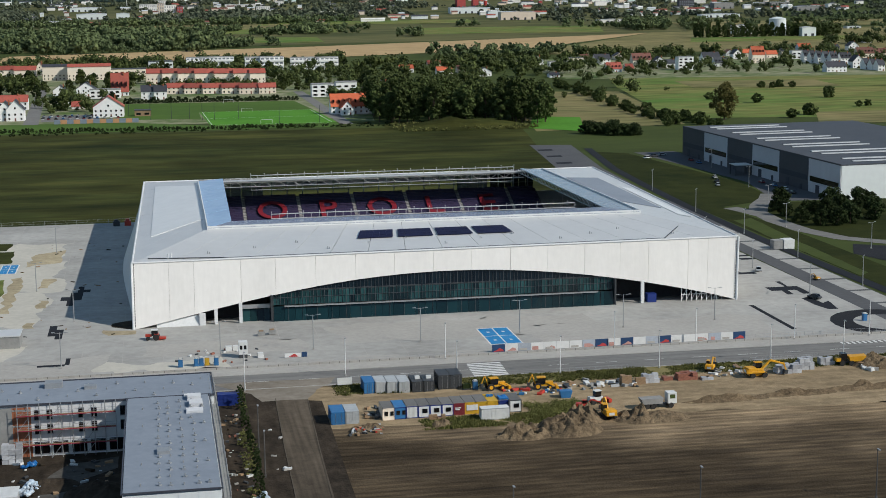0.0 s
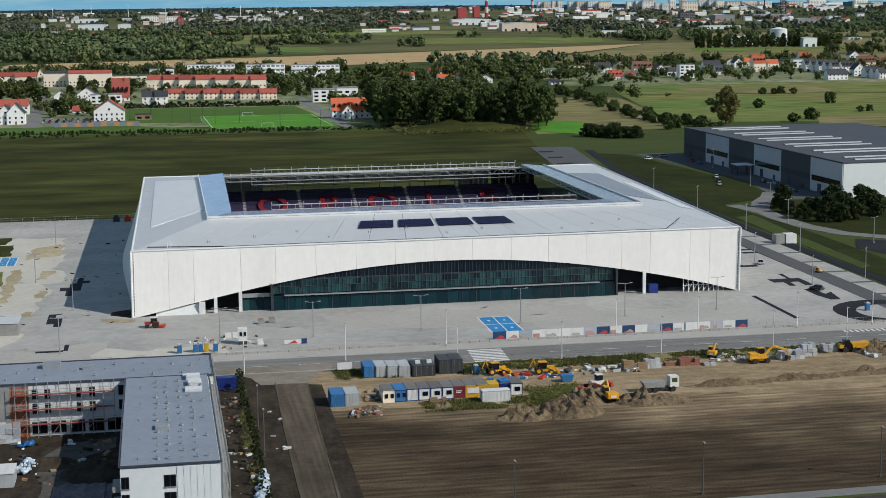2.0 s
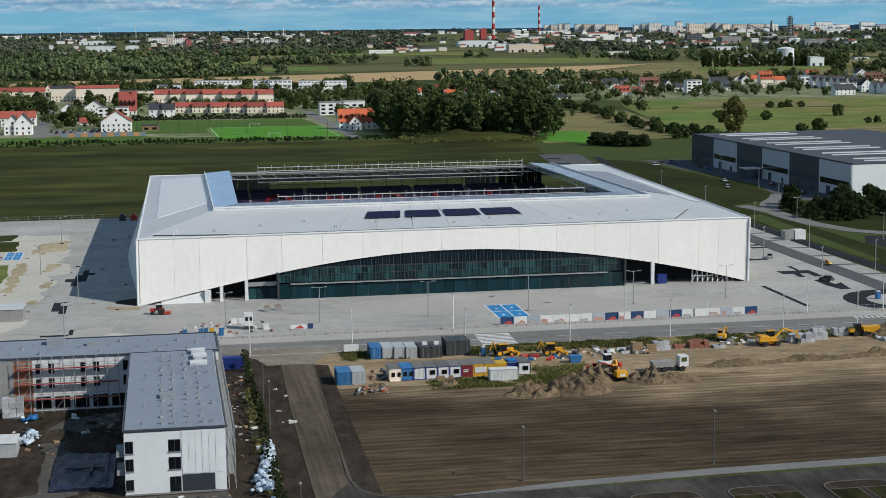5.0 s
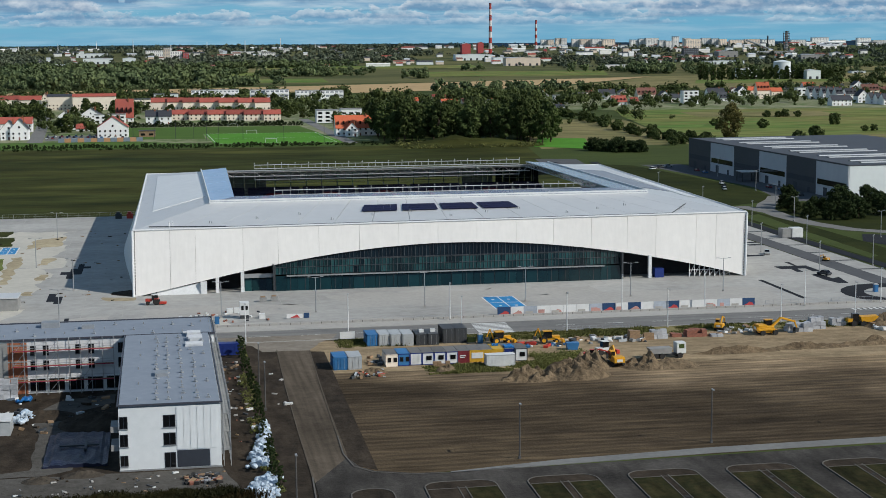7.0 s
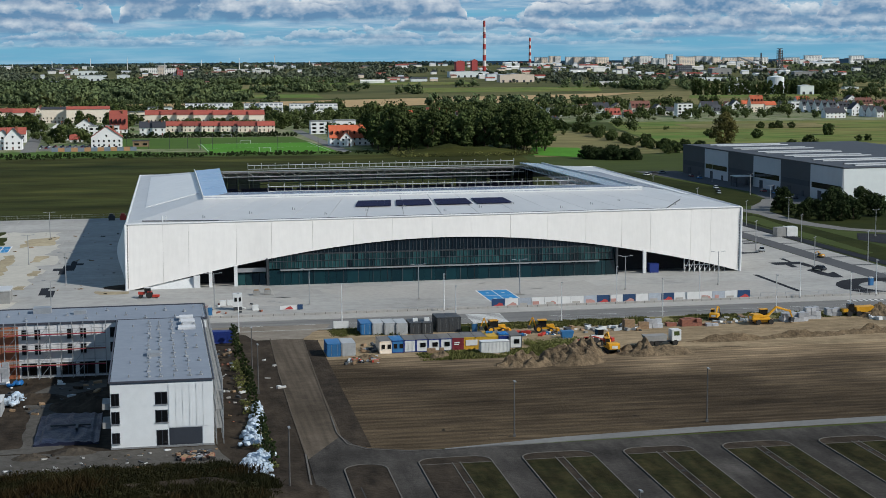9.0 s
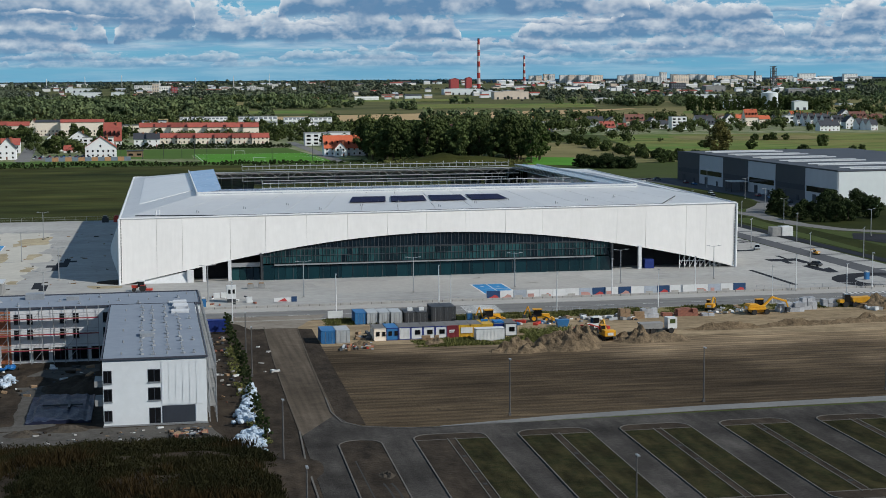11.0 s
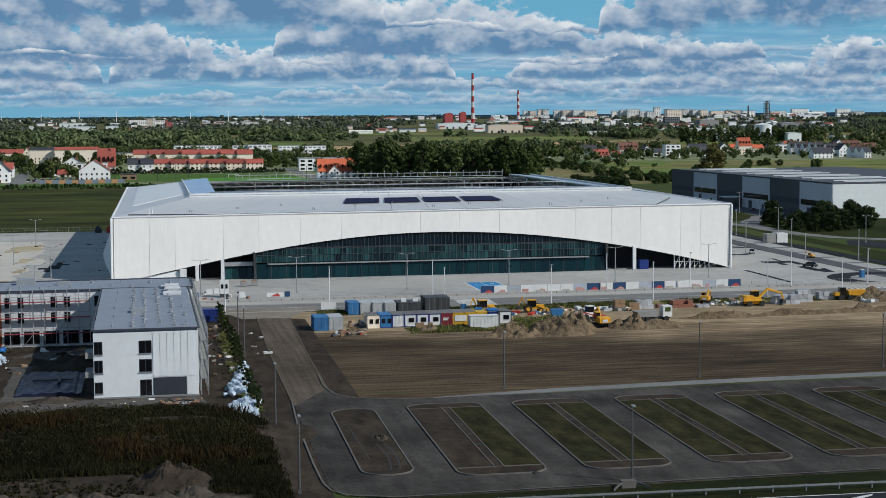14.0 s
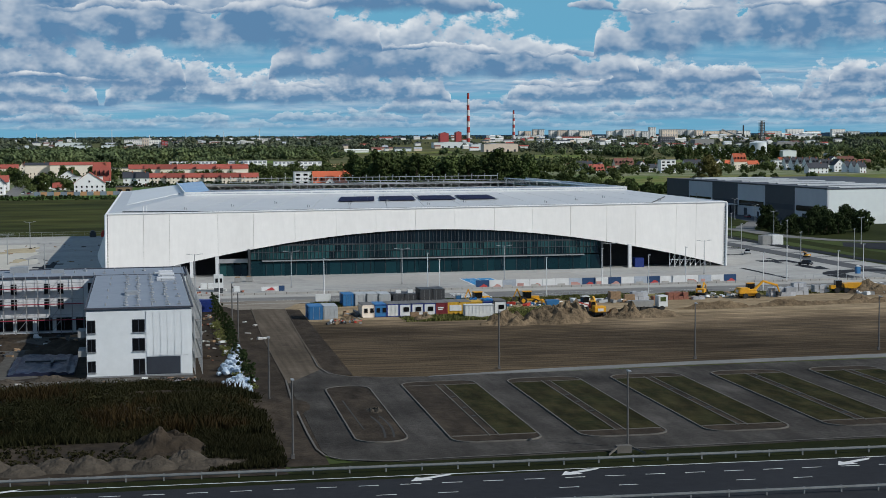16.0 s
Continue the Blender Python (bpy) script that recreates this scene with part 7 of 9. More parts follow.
bags([(-61.6, -197.5, 2.8, 0.6), (-61.4, -191, 3.0, 0.8), (-59.6, -182, 1.8, 0.7)], 260, "bag_pile", "spread heap of white and pale blue plastic bags", 5, BAG_WHITE, 0.92)
bags([(-60.2, -176, 1.6, 0.8), (-60.3, -168, 1.6, 0.9), (-58.8, -160, 1.1, 0.8), (-57.8, -146, 0.7, 0.7)], 230, "bag_pile", "long heap of white and pale blue plastic bags", 15, BAG_WHITE, 0.92)
bags([(-101.5, -139, 2.0, 1.2), (-99.5, -133, 2.0, 1.2)], 46, "bag_pile", "heap of white and dark waste bags in the courtyard", 6, BAG_WHITE)
bags([(-101.5, -121, 1.2, 0.6), (-100.0, -119, 1.0, 0.6)], 12, "bag_pile", "few bright blue bags beside the pallets", 7, TARP_BLUE)
# tarpaulin over the pit
bm = bmesh.new()
n = 24
vs = [[bm.verts.new((-94.6 + 10.2 * i / n, -169.2 + 21.0 * j / n, 0.35 + 0.35 * noise.noise((i * 0.35, j * 0.22, 2.0)) + (0.25 if 2 < i < n - 2 else 0.0))) for j in range(n + 1)] for i in range(n + 1)]
for i in range(n):
    for j in range(n):
        bm.faces.new((vs[i][j], vs[i + 1][j], vs[i + 1][j + 1], vs[i][j + 1]))
lo = bmesh.ops.extrude_face_region(bm, geom=bm.faces[:])
bmesh.ops.translate(bm, vec=(0, 0, -0.6), verts=[v for v in lo["geom"] if isinstance(v, bmesh.types.BMVert)])
thing("tarpaulin", "large dark blue tarpaulin stretched over a pit", "tarpaulin", bm=bm, mat=TARP_DARK)
thing("tarp_weight", "dark board lying on the tarpaulin", "board", bm=box(bx(-92.5, -158.6, 0.75, -86.0, -158.1, 1.0), -88.4, -161.2, 0.75, -88.0, -156.0, 1.02), mat=STEEL_DARK)
hut = thing("site_hut", "pale site hut in the courtyard", "hut", pose(-106.5, -146, 0.04))
part("wall", bx(0, 0, 0, 5, 6, 2.5), BOX_GREY, hut)
part("roof", bx(-0.15, -0.15, 2.5, 5.15, 6.15, 2.65), BOX_WHITE, hut)

# ---- unfinished car park and the carriageway ----
def outline(x0, x1, y0, y1, r, n=5):
    """A rounded rectangle."""
    pts = []
    for cx, cy, a in ((x1 - r, y1 - r, 0), (x0 + r, y1 - r, 90), (x0 + r, y0 + r, 180), (x1 - r, y0 + r, 270)):
        for i in range(n + 1):
            w = radians(a + 90 * i / n)
            pts.append((cx + r * math.cos(w), cy + r * math.sin(w)))
    return pts


def ring(bm, inner, outer, z, thick):
    for i in range(len(inner)):
        j = (i + 1) % len(inner)
        slab(bm, [(*inner[i], z), (*outer[i], z), (*outer[j], z), (*inner[j], z)], thick)
    return bm


FOOTPATH = material("fresh_footpath", (0.215, 0.215, 0.205), (0.15, 0.15, 0.145), 0.85, grain=0.8, patch=0.08, contrast=0.6, spec=0.15)
VERGE = material("dark_verge_grass", (0.026, 0.029, 0.009), (0.012, 0.015, 0.006), 0.95, grain=0.4, patch=0.03, bump=0.4, bump_scale=3, contrast=0.6, spec=0.04)
RAIL_GREY = material("weathered_galvanised_rail", (0.24, 0.25, 0.25), (0.17, 0.18, 0.18), 0.6, metal=0.2, grain=2, patch=0.3)
GRID = material("grass_pavers", (0.046, 0.038, 0.017), (0.014, 0.018, 0.007), 0.95, grain=0.9, patch=0.14, bump=0.4, bump_scale=4, contrast=0.6, spec=0.04)
streaks(GRID, 0.5, 1.0, 0.25, 0.4)


def island(x0, x1, bays, fields=None):
    """A kerbed island that leans a little, as the whole car park does."""
    isl = thing("parking_island", "kerbed parking island with grass pavers and a middle path" if bays else "kerbed island of bare soil", "traffic island", kind="structure")
    ya, yb = (-237.0, -189.6) if bays else (-234.6, -191.2)
    r = 2.6 if bays else 3.0

    def lean(pts):
        return [(x + 0.0225 * (y + 213), y) for x, y in pts]

    def piece(name, xa, y0, xb, y1, z0, z1, mat, parent=isl, label=""):
        bm = bmesh.new()
        slab(bm, [(*p, z1) for p in lean([(xa, y0), (xb, y0), (xb, y1), (xa, y1)])], z1 - z0)
        return part(name, bm, mat, parent, label)

    part("kerb", ring(bmesh.new(), lean(outline(x0, x1, ya, yb, r)), lean(outline(x0 - 0.2, x1 + 0.2, ya - 0.2, yb + 0.2, r + 0.15)), 0.24, 0.2), KERB_DULL, isl)
    bm = bmesh.new()
    slab(bm, [(*p, 0.17) for p in lean(outline(x0, x1, ya, yb, r))], 0.12)
    part("soil_bed", bm, DARK_SOIL, isl)
    if bays:
        left, right = fields
        piece("bay_field", x0 + 0.05, ya + 4.0, x0 + 4.75, yb - 3.8, 0.1, 0.21, left)
        piece("bay_field", x1 - 4.75, ya + 4.0, x1 - 0.05, yb - 3.8, 0.1, 0.21, right)
        for x in (x0 + 4.77, x1 - 4.93):
            piece("path_kerb", x, ya + 3.4, x + 0.16, yb - 3.2, 0.1, 0.28, KERB_DULL)
        for y in (ya + 3.8, yb - 3.8):
            piece("path_kerb", x0 + 0.1, y - 0.07, x1 - 0.1, y + 0.07, 0.1, 0.26, KERB_DULL)
        piece("path", x0 + 4.95, ya + 3.5, x1 - 4.95, yb - 3.3, 0.1, 0.2, DARK_SOIL)
        for k in range(5):
            y = ya + 9 + k * 7.4 + 0.9 * math.sin(x0 + 2.3 * k)
            if (k + int(x0)) % 4:
                piece("drain", (x0 + x1) / 2 - 0.3, y, (x0 + x1) / 2 + 0.3, y + 1.1, 0.12, 0.26, RUBBER)


island(-48.3, -42.05, False)
for k in range(2):
    arc_ = [(-45.6 + 1.2 * math.sin(0.24 * i + 0.4) + 1.1 * k, -232 + 1.9 * i) for i in range(9)]
    ribbon("tyre_mark", arc_, 0.28, 0.176, RUBBER, "dark tyre mark pressed into the soil", "tyre mark")
arc_ = [(-46.9 + 0.02 * i, -226 + 3.2 * i) for i in range(8)]
ribbon("tyre_mark", arc_, 0.2, 0.177, RUBBER, "dark tyre mark pressed into the soil", "tyre mark")
heap("soil_mound", -43.6, -212.5, 1.5, 2.6, 0.45, SAND_GREY, 61.0, "small heap of crumbled soil on the island", 0.8, 18)
for i in range(15):
    island(-36.85 + i * 16.05, -36.85 + i * 16.05 + 10.9, True, (DARK_SOIL if i == 0 else GRID, GRID))
patch("footpath", [(-31, -184.4), (-12, -182.9), (14, -181.3), (46, -180.4), (220, -175.8), (220, -172.6), (46, -177.0), (14, -177.9), (-12, -180.2), (-31, -183.7)], 0.12, FOOTPATH, "pale new footpath between field and car park", "pavement")
ribbon("edge_kerb", [(-50.7, -80), (-51.8, -119), (-52.4, -154), (-52.7, -183)], 0.2, 0.15, TRACK_EDGE, "dusty stone edge of the dirt road", "kerb")
ribbon("edge_kerb", [(-52.7, -183), (-53.6, -201), (-54.1, -227), (-54.1, -237.1), (-53.6, -241), (-52, -243.8), (-46.5, -245.9), (-30, -245.2), (220, -240)], 0.26, 0.2, KERB_DULL, "pale kerb round the car park", "kerb")
ribbon("edge_kerb", [(-43.7, -83), (-44.8, -114), (-45.4, -134), (-46.0, -158)], 0.18, 0.15, TRACK_EDGE, "dusty stone edge of the dirt road", "kerb")
ribbon("edge_kerb", [(-46.0, -158), (-46.4, -170), (-45.6, -177.8), (-43.0, -181.7), (-37.2, -184.2), (-31.2, -184.5), (-20.5, -183.4)], 0.22, 0.2, KERB_DULL, "pale kerb at the field's corner", "kerb")
patch("lane_strip", [(-45.9, -172), (-45.6, -158), (-45.3, -139), (-44.6, -114), (-43.7, -83), (-40.7, -84), (-41.1, -110), (-41.5, -137), (-41.8, -159), (-42.1, -180.4), (-44.6, -177.8)], 0.07, DARK_SOIL, "dark damp soil strip beside the field", "ground")
patch("mown_verge", [(-420, -254.4), (420, -256.4), (420, -240), (220, -240.5), (-45, -246.2), (-50, -245), (-58, -246), (-58, -249), (-420, -249)], 0.05, VERGE, "dark grass verge beside the carriageway")


def tilt_y(x, y):
    """The carriageway runs slightly askew."""
    return y - 0.032 * (x + 89)


def rail_run(x0, x1, y, label):
    gr = thing("guard_rail", label, "guard rail")
    n = int((x1 - x0) / 4)
    post = mesh_of(bx(-0.07, -0.05, 0, 0.07, 0.12, 0.8), "post", RAIL_GREY)
    for i in range(n + 1):
        x = x0 + i * 4
        shared("post", post, gr, pose(x, tilt_y(x, y), 0.05))
    bm = bmesh.new()
    a, b = Vector((x0, tilt_y(x0, y), 0)), Vector((x1, tilt_y(x1, y), 0))
    for z0, z1, o in ((0.48, 0.58, 0.0), (0.58, 0.66, -0.08), (0.66, 0.78, 0.0)):
        slab(bm, [a + Vector((0, o - 0.06, z1)), b + Vector((0, o - 0.06, z1)), b + Vector((0, o + 0.06, z1)), a + Vector((0, o + 0.06, z1))], z1 - z0)
    part("beam", bm, RAIL_GREY, gr, "galvanised steel beam")


rail_run(-260, 220, -249.6, "galvanised guard rail along the carriageway")
rail_run(-260, 220, -268.5, "galvanised guard rail on the median")
for k in range(100):
    x = -230 + k * 4.45
    yy = tilt_y(x, -256.6)
    marking("lane_mark", [(x, yy), (x + 2.2, yy - 0.07), (x + 2.2, yy + 0.09), (x, yy + 0.16)], WHITE_LINE, "short white dashed lane mark", 0.125)
    if k % 3 == 0:
        continue
    x = -230 + k * 6.4
    if x < 200:
        yy = tilt_y(x, -261.2)
        marking("lane_mark", [(x, yy), (x + 2.1, yy - 0.067), (x + 2.1, yy + 0.09), (x, yy + 0.16)], WHITE_LINE, "short white dashed lane mark", 0.125)
for y in (-252.4, -266.0):
    marking("edge_line", [(-260, tilt_y(-260, y)), (220, tilt_y(220, y)), (220, tilt_y(220, y) + 0.2), (-260, tilt_y(-260, y) + 0.2)], WHITE_LINE, "white edge line", 0.125)
for x, y in ((-46.2, -256.6), (-29.8, -257.2), (1.4, -258.8), (34, -259.6), (-92, -254.4)):
    bm = bmesh.new()
    slab(bm, [(x, y, 0.13), (x + 2.4, y + 0.15, 0.13), (x + 2.0, y + 0.75, 0.13), (x + 4.6, y + 2.1, 0.13), (x + 5.2, y + 2.9, 0.13), (x + 3.6, y + 2.35, 0.13), (x + 1.3, y + 1.35, 0.13), (x + 0.9, y + 1.9, 0.13)], 0.01)
    bmesh.ops.triangulate(bm, faces=[f for f in bm.faces if len(f.verts) > 4])
    thing("lane_arrow", "white slanting arrow painted on the carriageway", "marking", kind="structure", bm=bm, mat=WHITE_LINE)
grey_mast = lamp_post(-56.9, -118.0, 9.2, False, mat=STEEL_DULL)
for x, y in ((-18.6, -178.3), (15.2, -174.8), (-18.2, -244.0), (-56.8, -202.4), (-57.3, -241.5), (-56.9, -136.3), (49, -172), (83, -170)):
    copy_thing(grey_mast, pose(x, y, 0, 0, 0, 0))
inlet = thing("culvert", "concrete culvert head beside the carriageway", "culvert", pose(-19.5, -246.5, 0))
part("head", bx(-0.9, -0.5, 0, 0.9, 0.5, 0.9), KERB_DULL, inlet)
for s in (-1, 1):
    bm = bmesh.new()
    slab(bm, [(s * 0.9, -0.5, 0.8), (s * 2.2, -1.6, 0.3), (s * 2.2, -1.4, 0.3), (s * 0.9, -0.2, 0.8)], 0.25)
    part("wing_wall", bm, KERB_DULL, inlet)

# ---- the distance: fields, houses, town ----
GRASS_FRESH = material("fresh_grass", (0.085, 0.150, 0.030), (0.060, 0.105, 0.024), 0.95, grain=0.2, patch=0.02, stretch=0.4, contrast=0.6, spec=0.08)
WOOD_FLOOR = material("wood_floor", (0.150, 0.140, 0.062), (0.050, 0.066, 0.027), 0.95, grain=0.02, patch=0.004, stretch=0.35, contrast=0.5, spec=0.05)
FAR_GLASS = material("far_window_band", (0.24, 0.26, 0.29), (0.18, 0.20, 0.23), 0.4, grain=0.2, patch=0.05)
STALL_ORANGE = material("faded_orange_sheet", (0.50, 0.27, 0.13), (0.42, 0.23, 0.12), 0.7, grain=0.5, patch=0.1)
STALL_GREY = material("blue_grey_sheet", (0.20, 0.25, 0.31), (0.16, 0.20, 0.25), 0.7, grain=0.5, patch=0.1)
far_patch("gardens", [(-260, 645), (66, 600), (135, 1330), (-290, 1340)], 0.06, VILLAGE_GROUND, "village gardens with pale yards and grass", 24)
far_patch("field", [(-700, 1640), (900, 1980), (1900, 4300), (-900, 4300)], 0.12, WOOD_FLOOR, "open green land between the woods", 40)
far_patch("gardens", [(290, 960), (700, 900), (760, 1270), (300, 1300)], 0.2, VILLAGE_GROUND, "village gardens with pale yards and grass", 24)
far_patch("field", [(-260, 2270), (230, 2230), (250, 2420), (-240, 2430)], 0.5, PASTURE, "pale green field between woods")
far_patch("field", [(-240, 2430), (240, 2420), (260, 2610), (-230, 2650)], 0.6, DRY, "pale dry field between woods")
far_patch("field", [(120, 2560), (520, 2520), (540, 2680), (130, 2720)], 0.6, PASTURE, "pale green field between woods")
far_patch("field", [(820, 2160), (1250, 2080), (1330, 2300), (850, 2380)], 0.6, DRY, "pale dry field beyond the poplars")
far_patch("field", [(130, 1440), (400, 1555), (690, 1985), (140, 1740)], 0.5, STUBBLE, "wide pale brown stubble field")
far_patch("field", [(-270, 1440), (130, 1440), (140, 1742), (-250, 1620)], 0.4, STUBBLE, "pale brown stubble field beyond the houses")
far_patch("field", [(150, 500), (250, 520), (290, 800), (200, 830)], 0.10, DRY, "dry ochre meadow strip")
far_patch("field", [(150, 520), (178, 492), (200, 585), (172, 600)], 0.20, TURF, "bright green strip of young crop")
far_patch("field", [(255, 560), (640, 480), (640, 760), (300, 830)], 0.08, PASTURE, "green pasture with dry patches")
far_patch("field", [(300, 835), (640, 765), (680, 1010), (340, 1010)], 0.14, PASTURE, "green pasture with dry patches")
far_patch("field", [(330, 500), (600, 440), (600, 560), (360, 575)], 0.16, DRY, "ochre dry grass field")
far_patch("field", [(360, 820), (480, 800), (490, 880), (370, 900)], 0.2, DRY, "ochre dry grass patch")
far_patch("field", [(330, 2110), (640, 2060), (700, 2300), (360, 2360)], 0.5, PASTURE, "green field between woods")
far_patch("field", [(-20, 1900), (170, 1880), (180, 2080), (-30, 2120)], 0.5, PASTURE, "green field between woods")
far_patch("field", [(330, 1400), (980, 1380), (1150, 2050), (700, 2000)], 0.3, DRY, "rough yellow-green grassland")
far_patch("field", [(640, 1640), (900, 1620), (930, 1760), (690, 1780)], 0.6, PASTURE, "green field strip before the poplars")
patch("sports_pitch", [(-40, 600), (41, 598), (36, 705), (-44, 707)], 0.12, TURF, "bright green village football pitch")
for a, b in (((-39, 602), (-42, 704)), ((38, 600), (34, 702)), ((-39, 602), (38, 600)), ((-42, 704), (34, 702)), ((-41, 652), (36, 650))):
    ribbon("pitch_line", [a, b], 0.4, 0.14, WHITE_LINE, "white line on the village pitch", "marking")
patch("grass_strip", [(-190, 580), (40, 567), (41, 597), (-40, 599), (-95, 640), (-190, 646)], 0.09, GRASS_FRESH, "mown grass strip before the village")
for k in range(9):
    pl_ = thing("net_post", "tall thin post of a ball-catching net", "post", pose((-92, -78, -64, -52, -44, -36, -20, 4, 30)[k], 655 if k < 4 else 600 if k > 6 else 640, 0.1), group="net posts")
    part("pole", tube(bmesh.new(), (0, 0, 0), (0, 0, 11), 0.16, 0.12, 5), STEEL_DARK, pl_)
patch("practice_pitch", [(-99, 660), (-44.4, 650), (-44.4, 707.4), (36, 705.4), (30, 790), (-99, 798)], 0.1, GRASS_FRESH, "green practice pitch")
patch("village_street", [(-160, 640), (-150, 640), (-166, 1000), (-174, 1000)], 0.14, ROAD_GREY, "grey village street", "road")
patch("village_street", [(42, 585), (50, 585), (46, 890), (38, 890)], 0.14, ROAD_GREY, "grey village street", "road")
patch("dealer_lot", [(-150, 660), (-112, 655), (-112, 705), (-152, 712)], 0.13, ROAD_GREY, "paved lot of a car dealer", "pavement")
for x, y in ((-11, 700), (-4, 604), (-20, 785)):
    gl = thing("football_goal", "white football goal on the village pitch", "goal", pose(x, y, 0.12))
    part("frame", tube(tube(tube(bmesh.new(), (-3.66, 0, 0), (-3.66, 0, 2.44), 0.1), (3.66, 0, 0), (3.66, 0, 2.44), 0.1), (-3.66, 0, 2.44), (3.66, 0, 2.44), 0.1), STEEL_WHITE, gl)
    part("net_frame", tube(tube(bmesh.new(), (-3.66, 0, 2.44), (-3.66, 2, 0), 0.05), (3.66, 0, 2.44), (3.66, 2, 0), 0.05), STEEL_WHITE, gl)
row = thing("stall_row", "row of orange and blue-grey stalls beside the lot", "stall")
for i in range(13):
    part("stall", bx(-140 + i * 4.2, 640, 0, -136 + i * 4.2, 642.5, 2.6), STALL_ORANGE if i % 2 else STALL_GREY, row)

pane_mesh = mesh_of(bx(-0.55, -0.06, 0, 0.55, 0.06, 1.3), "window", DARK_GLASS)
door_mesh = mesh_of(bx(-0.5, -0.07, 0, 0.5, 0.07, 2.1), "door", BROWN_TILE)


def house(x, y, w, d, wall_h, roof_h, axis, wall, roof):
    """A gabled house whose front stands at y; axis: the way its ridge runs."""
    tint = "white" if wall is HOUSE_WHITE else "cream"
    kind = {RED_TILE: "red-tiled", ORANGE_TILE: "orange-tiled", DARK_TILE: "dark-tiled", BROWN_TILE: "brown-tiled"}.get(roof, "grey-roofed")
    h = thing("house", tint + " house with a " + kind + " gabled roof", "house", pose(x, y, lift(x, y), 0, 0, 0), group="village houses")
    bm = bmesh.new()
    if axis == "x":
        prof = [(0, 0), (d, 0), (d, wall_h), (d / 2, wall_h + roof_h), (0, wall_h)]
        slab(bm, [(-w / 2, a, b) for a, b in prof], w, (1, 0, 0))
    else:
        prof = [(-w / 2, 0), (w / 2, 0), (w / 2, wall_h), (0, wall_h + roof_h), (-w / 2, wall_h)]
        slab(bm, [(a, 0, b) for a, b in prof], d, (0, 1, 0))
    part("wall", bm, wall, h)
    e = 0.5
    span = d if axis == "x" else w
    drop = e * roof_h / (span / 2)
    for s in (-1, 1):
        bm = bmesh.new()
        if axis == "x":
            c = d / 2
            slab(bm, [(-w / 2 - e * 0.6, c + s * (c + e), wall_h - drop + 0.25), (w / 2 + e * 0.6, c + s * (c + e), wall_h - drop + 0.25), (w / 2 + e * 0.6, c, wall_h + roof_h + 0.25), (-w / 2 - e * 0.6, c, wall_h + roof_h + 0.25)], 0.22)
        else:
            slab(bm, [(s * (w / 2 + e), -e, wall_h - drop + 0.25), (s * (w / 2 + e), d + e, wall_h - drop + 0.25), (0, d + e, wall_h + roof_h + 0.25), (0, -e, wall_h + roof_h + 0.25)], 0.22)
        part("roof", bm, roof, h)
    part("chimney", bx(w * 0.2, d * 0.4, wall_h + roof_h * 0.4, w * 0.2 + 0.8, d * 0.4 + 0.8, wall_h + roof_h + 1.1), BRICK, h)
    n = max(2, int(w / 3.4))
    for i in range(n):
        a = -w / 2 + w * (i + 0.5) / n
        if i == n // 2:
            shared("door", door_mesh, h, pose(a, -0.03, 0))
        else:
            shared("window", pane_mesh, h, pose(a, -0.03, 1.0))
        if wall_h > 5:
            shared("window", pane_mesh, h, pose(a, -0.03, 3.9))
    if axis == "y" and roof_h > 3:
        shared("window", pane_mesh, h, pose(0, -0.03, wall_h + 0.3))
    if axis == "x" and roof_h > 5:
        for i in range(n):
            a = -w / 2 + w * (i + 0.5) / n
            part("skylight", bx(a - 0.45, 0.5, wall_h + roof_h * 0.3, a + 0.45, d * 0.22, wall_h + roof_h * 0.55), DARK_GLASS, h)
    return h


def block(x, y, w, d, height, wall, name="apartment_building", label="pale flat-roofed apartment building with rows of windows"):
    b = thing(name, label, "building", pose(x, y, lift(x, y)), group="town buildings")
    height = height * 0.8 + 6 if y > 3000 else height
    part("wall", bx(-w / 2, 0, -3, w / 2, d, height), wall, b)
    part("roof", bx(-w / 2 - 0.3, -0.3, height, w / 2 + 0.3, d + 0.3, height + 0.5), SHED_ROOF if wall is not HOUSE_WHITE else GREY_BLOCK, b)
    n = max(1, int(height / 3.2))
    m = max(2, int(w / 4.5))
    for j in range(n):
        z = 1.0 + j * (height - 0.8) / n
        bm = bmesh.new()
        for i in range(m):
            a = -w / 2 + w * (i + 0.2) / m
            box(bm, a, -0.06, z, a + w / m * 0.55, 0.05, z + 1.5)
        tagged(part("window_band", bm, FAR_GLASS if y > 2500 else DARK_GLASS, b), kind="stuff")
    return b


def flats(x, y, w, d, height, wall):
    b = thing("apartment_building", "white modern flats with long balconies", "building", pose(x, y, 0), group="town buildings")
    part("wall", bx(-w / 2, 1.2, 0, w / 2, d, height), wall, b)
    part("roof", bx(-w / 2 - 0.2, 1.0, height, w / 2 + 0.2, d + 0.2, height + 0.4), GREY_BLOCK, b)
    for j in range(3):
        z = j * height / 3
        part("balcony", bx(-w / 2, 0, z + 0.1, w / 2, 1.2, z + 2.0), wall, b, "white balcony parapet")
        n = max(3, int(w / 4))
        for i in range(n):
            a = -w / 2 + w * i / n
            part("window", bx(a + 0.7, 1.1, z + 2.1, a + w / n - 0.7, 1.22, z + height / 3 - 0.7), FAR_GLASS, b)
    return b


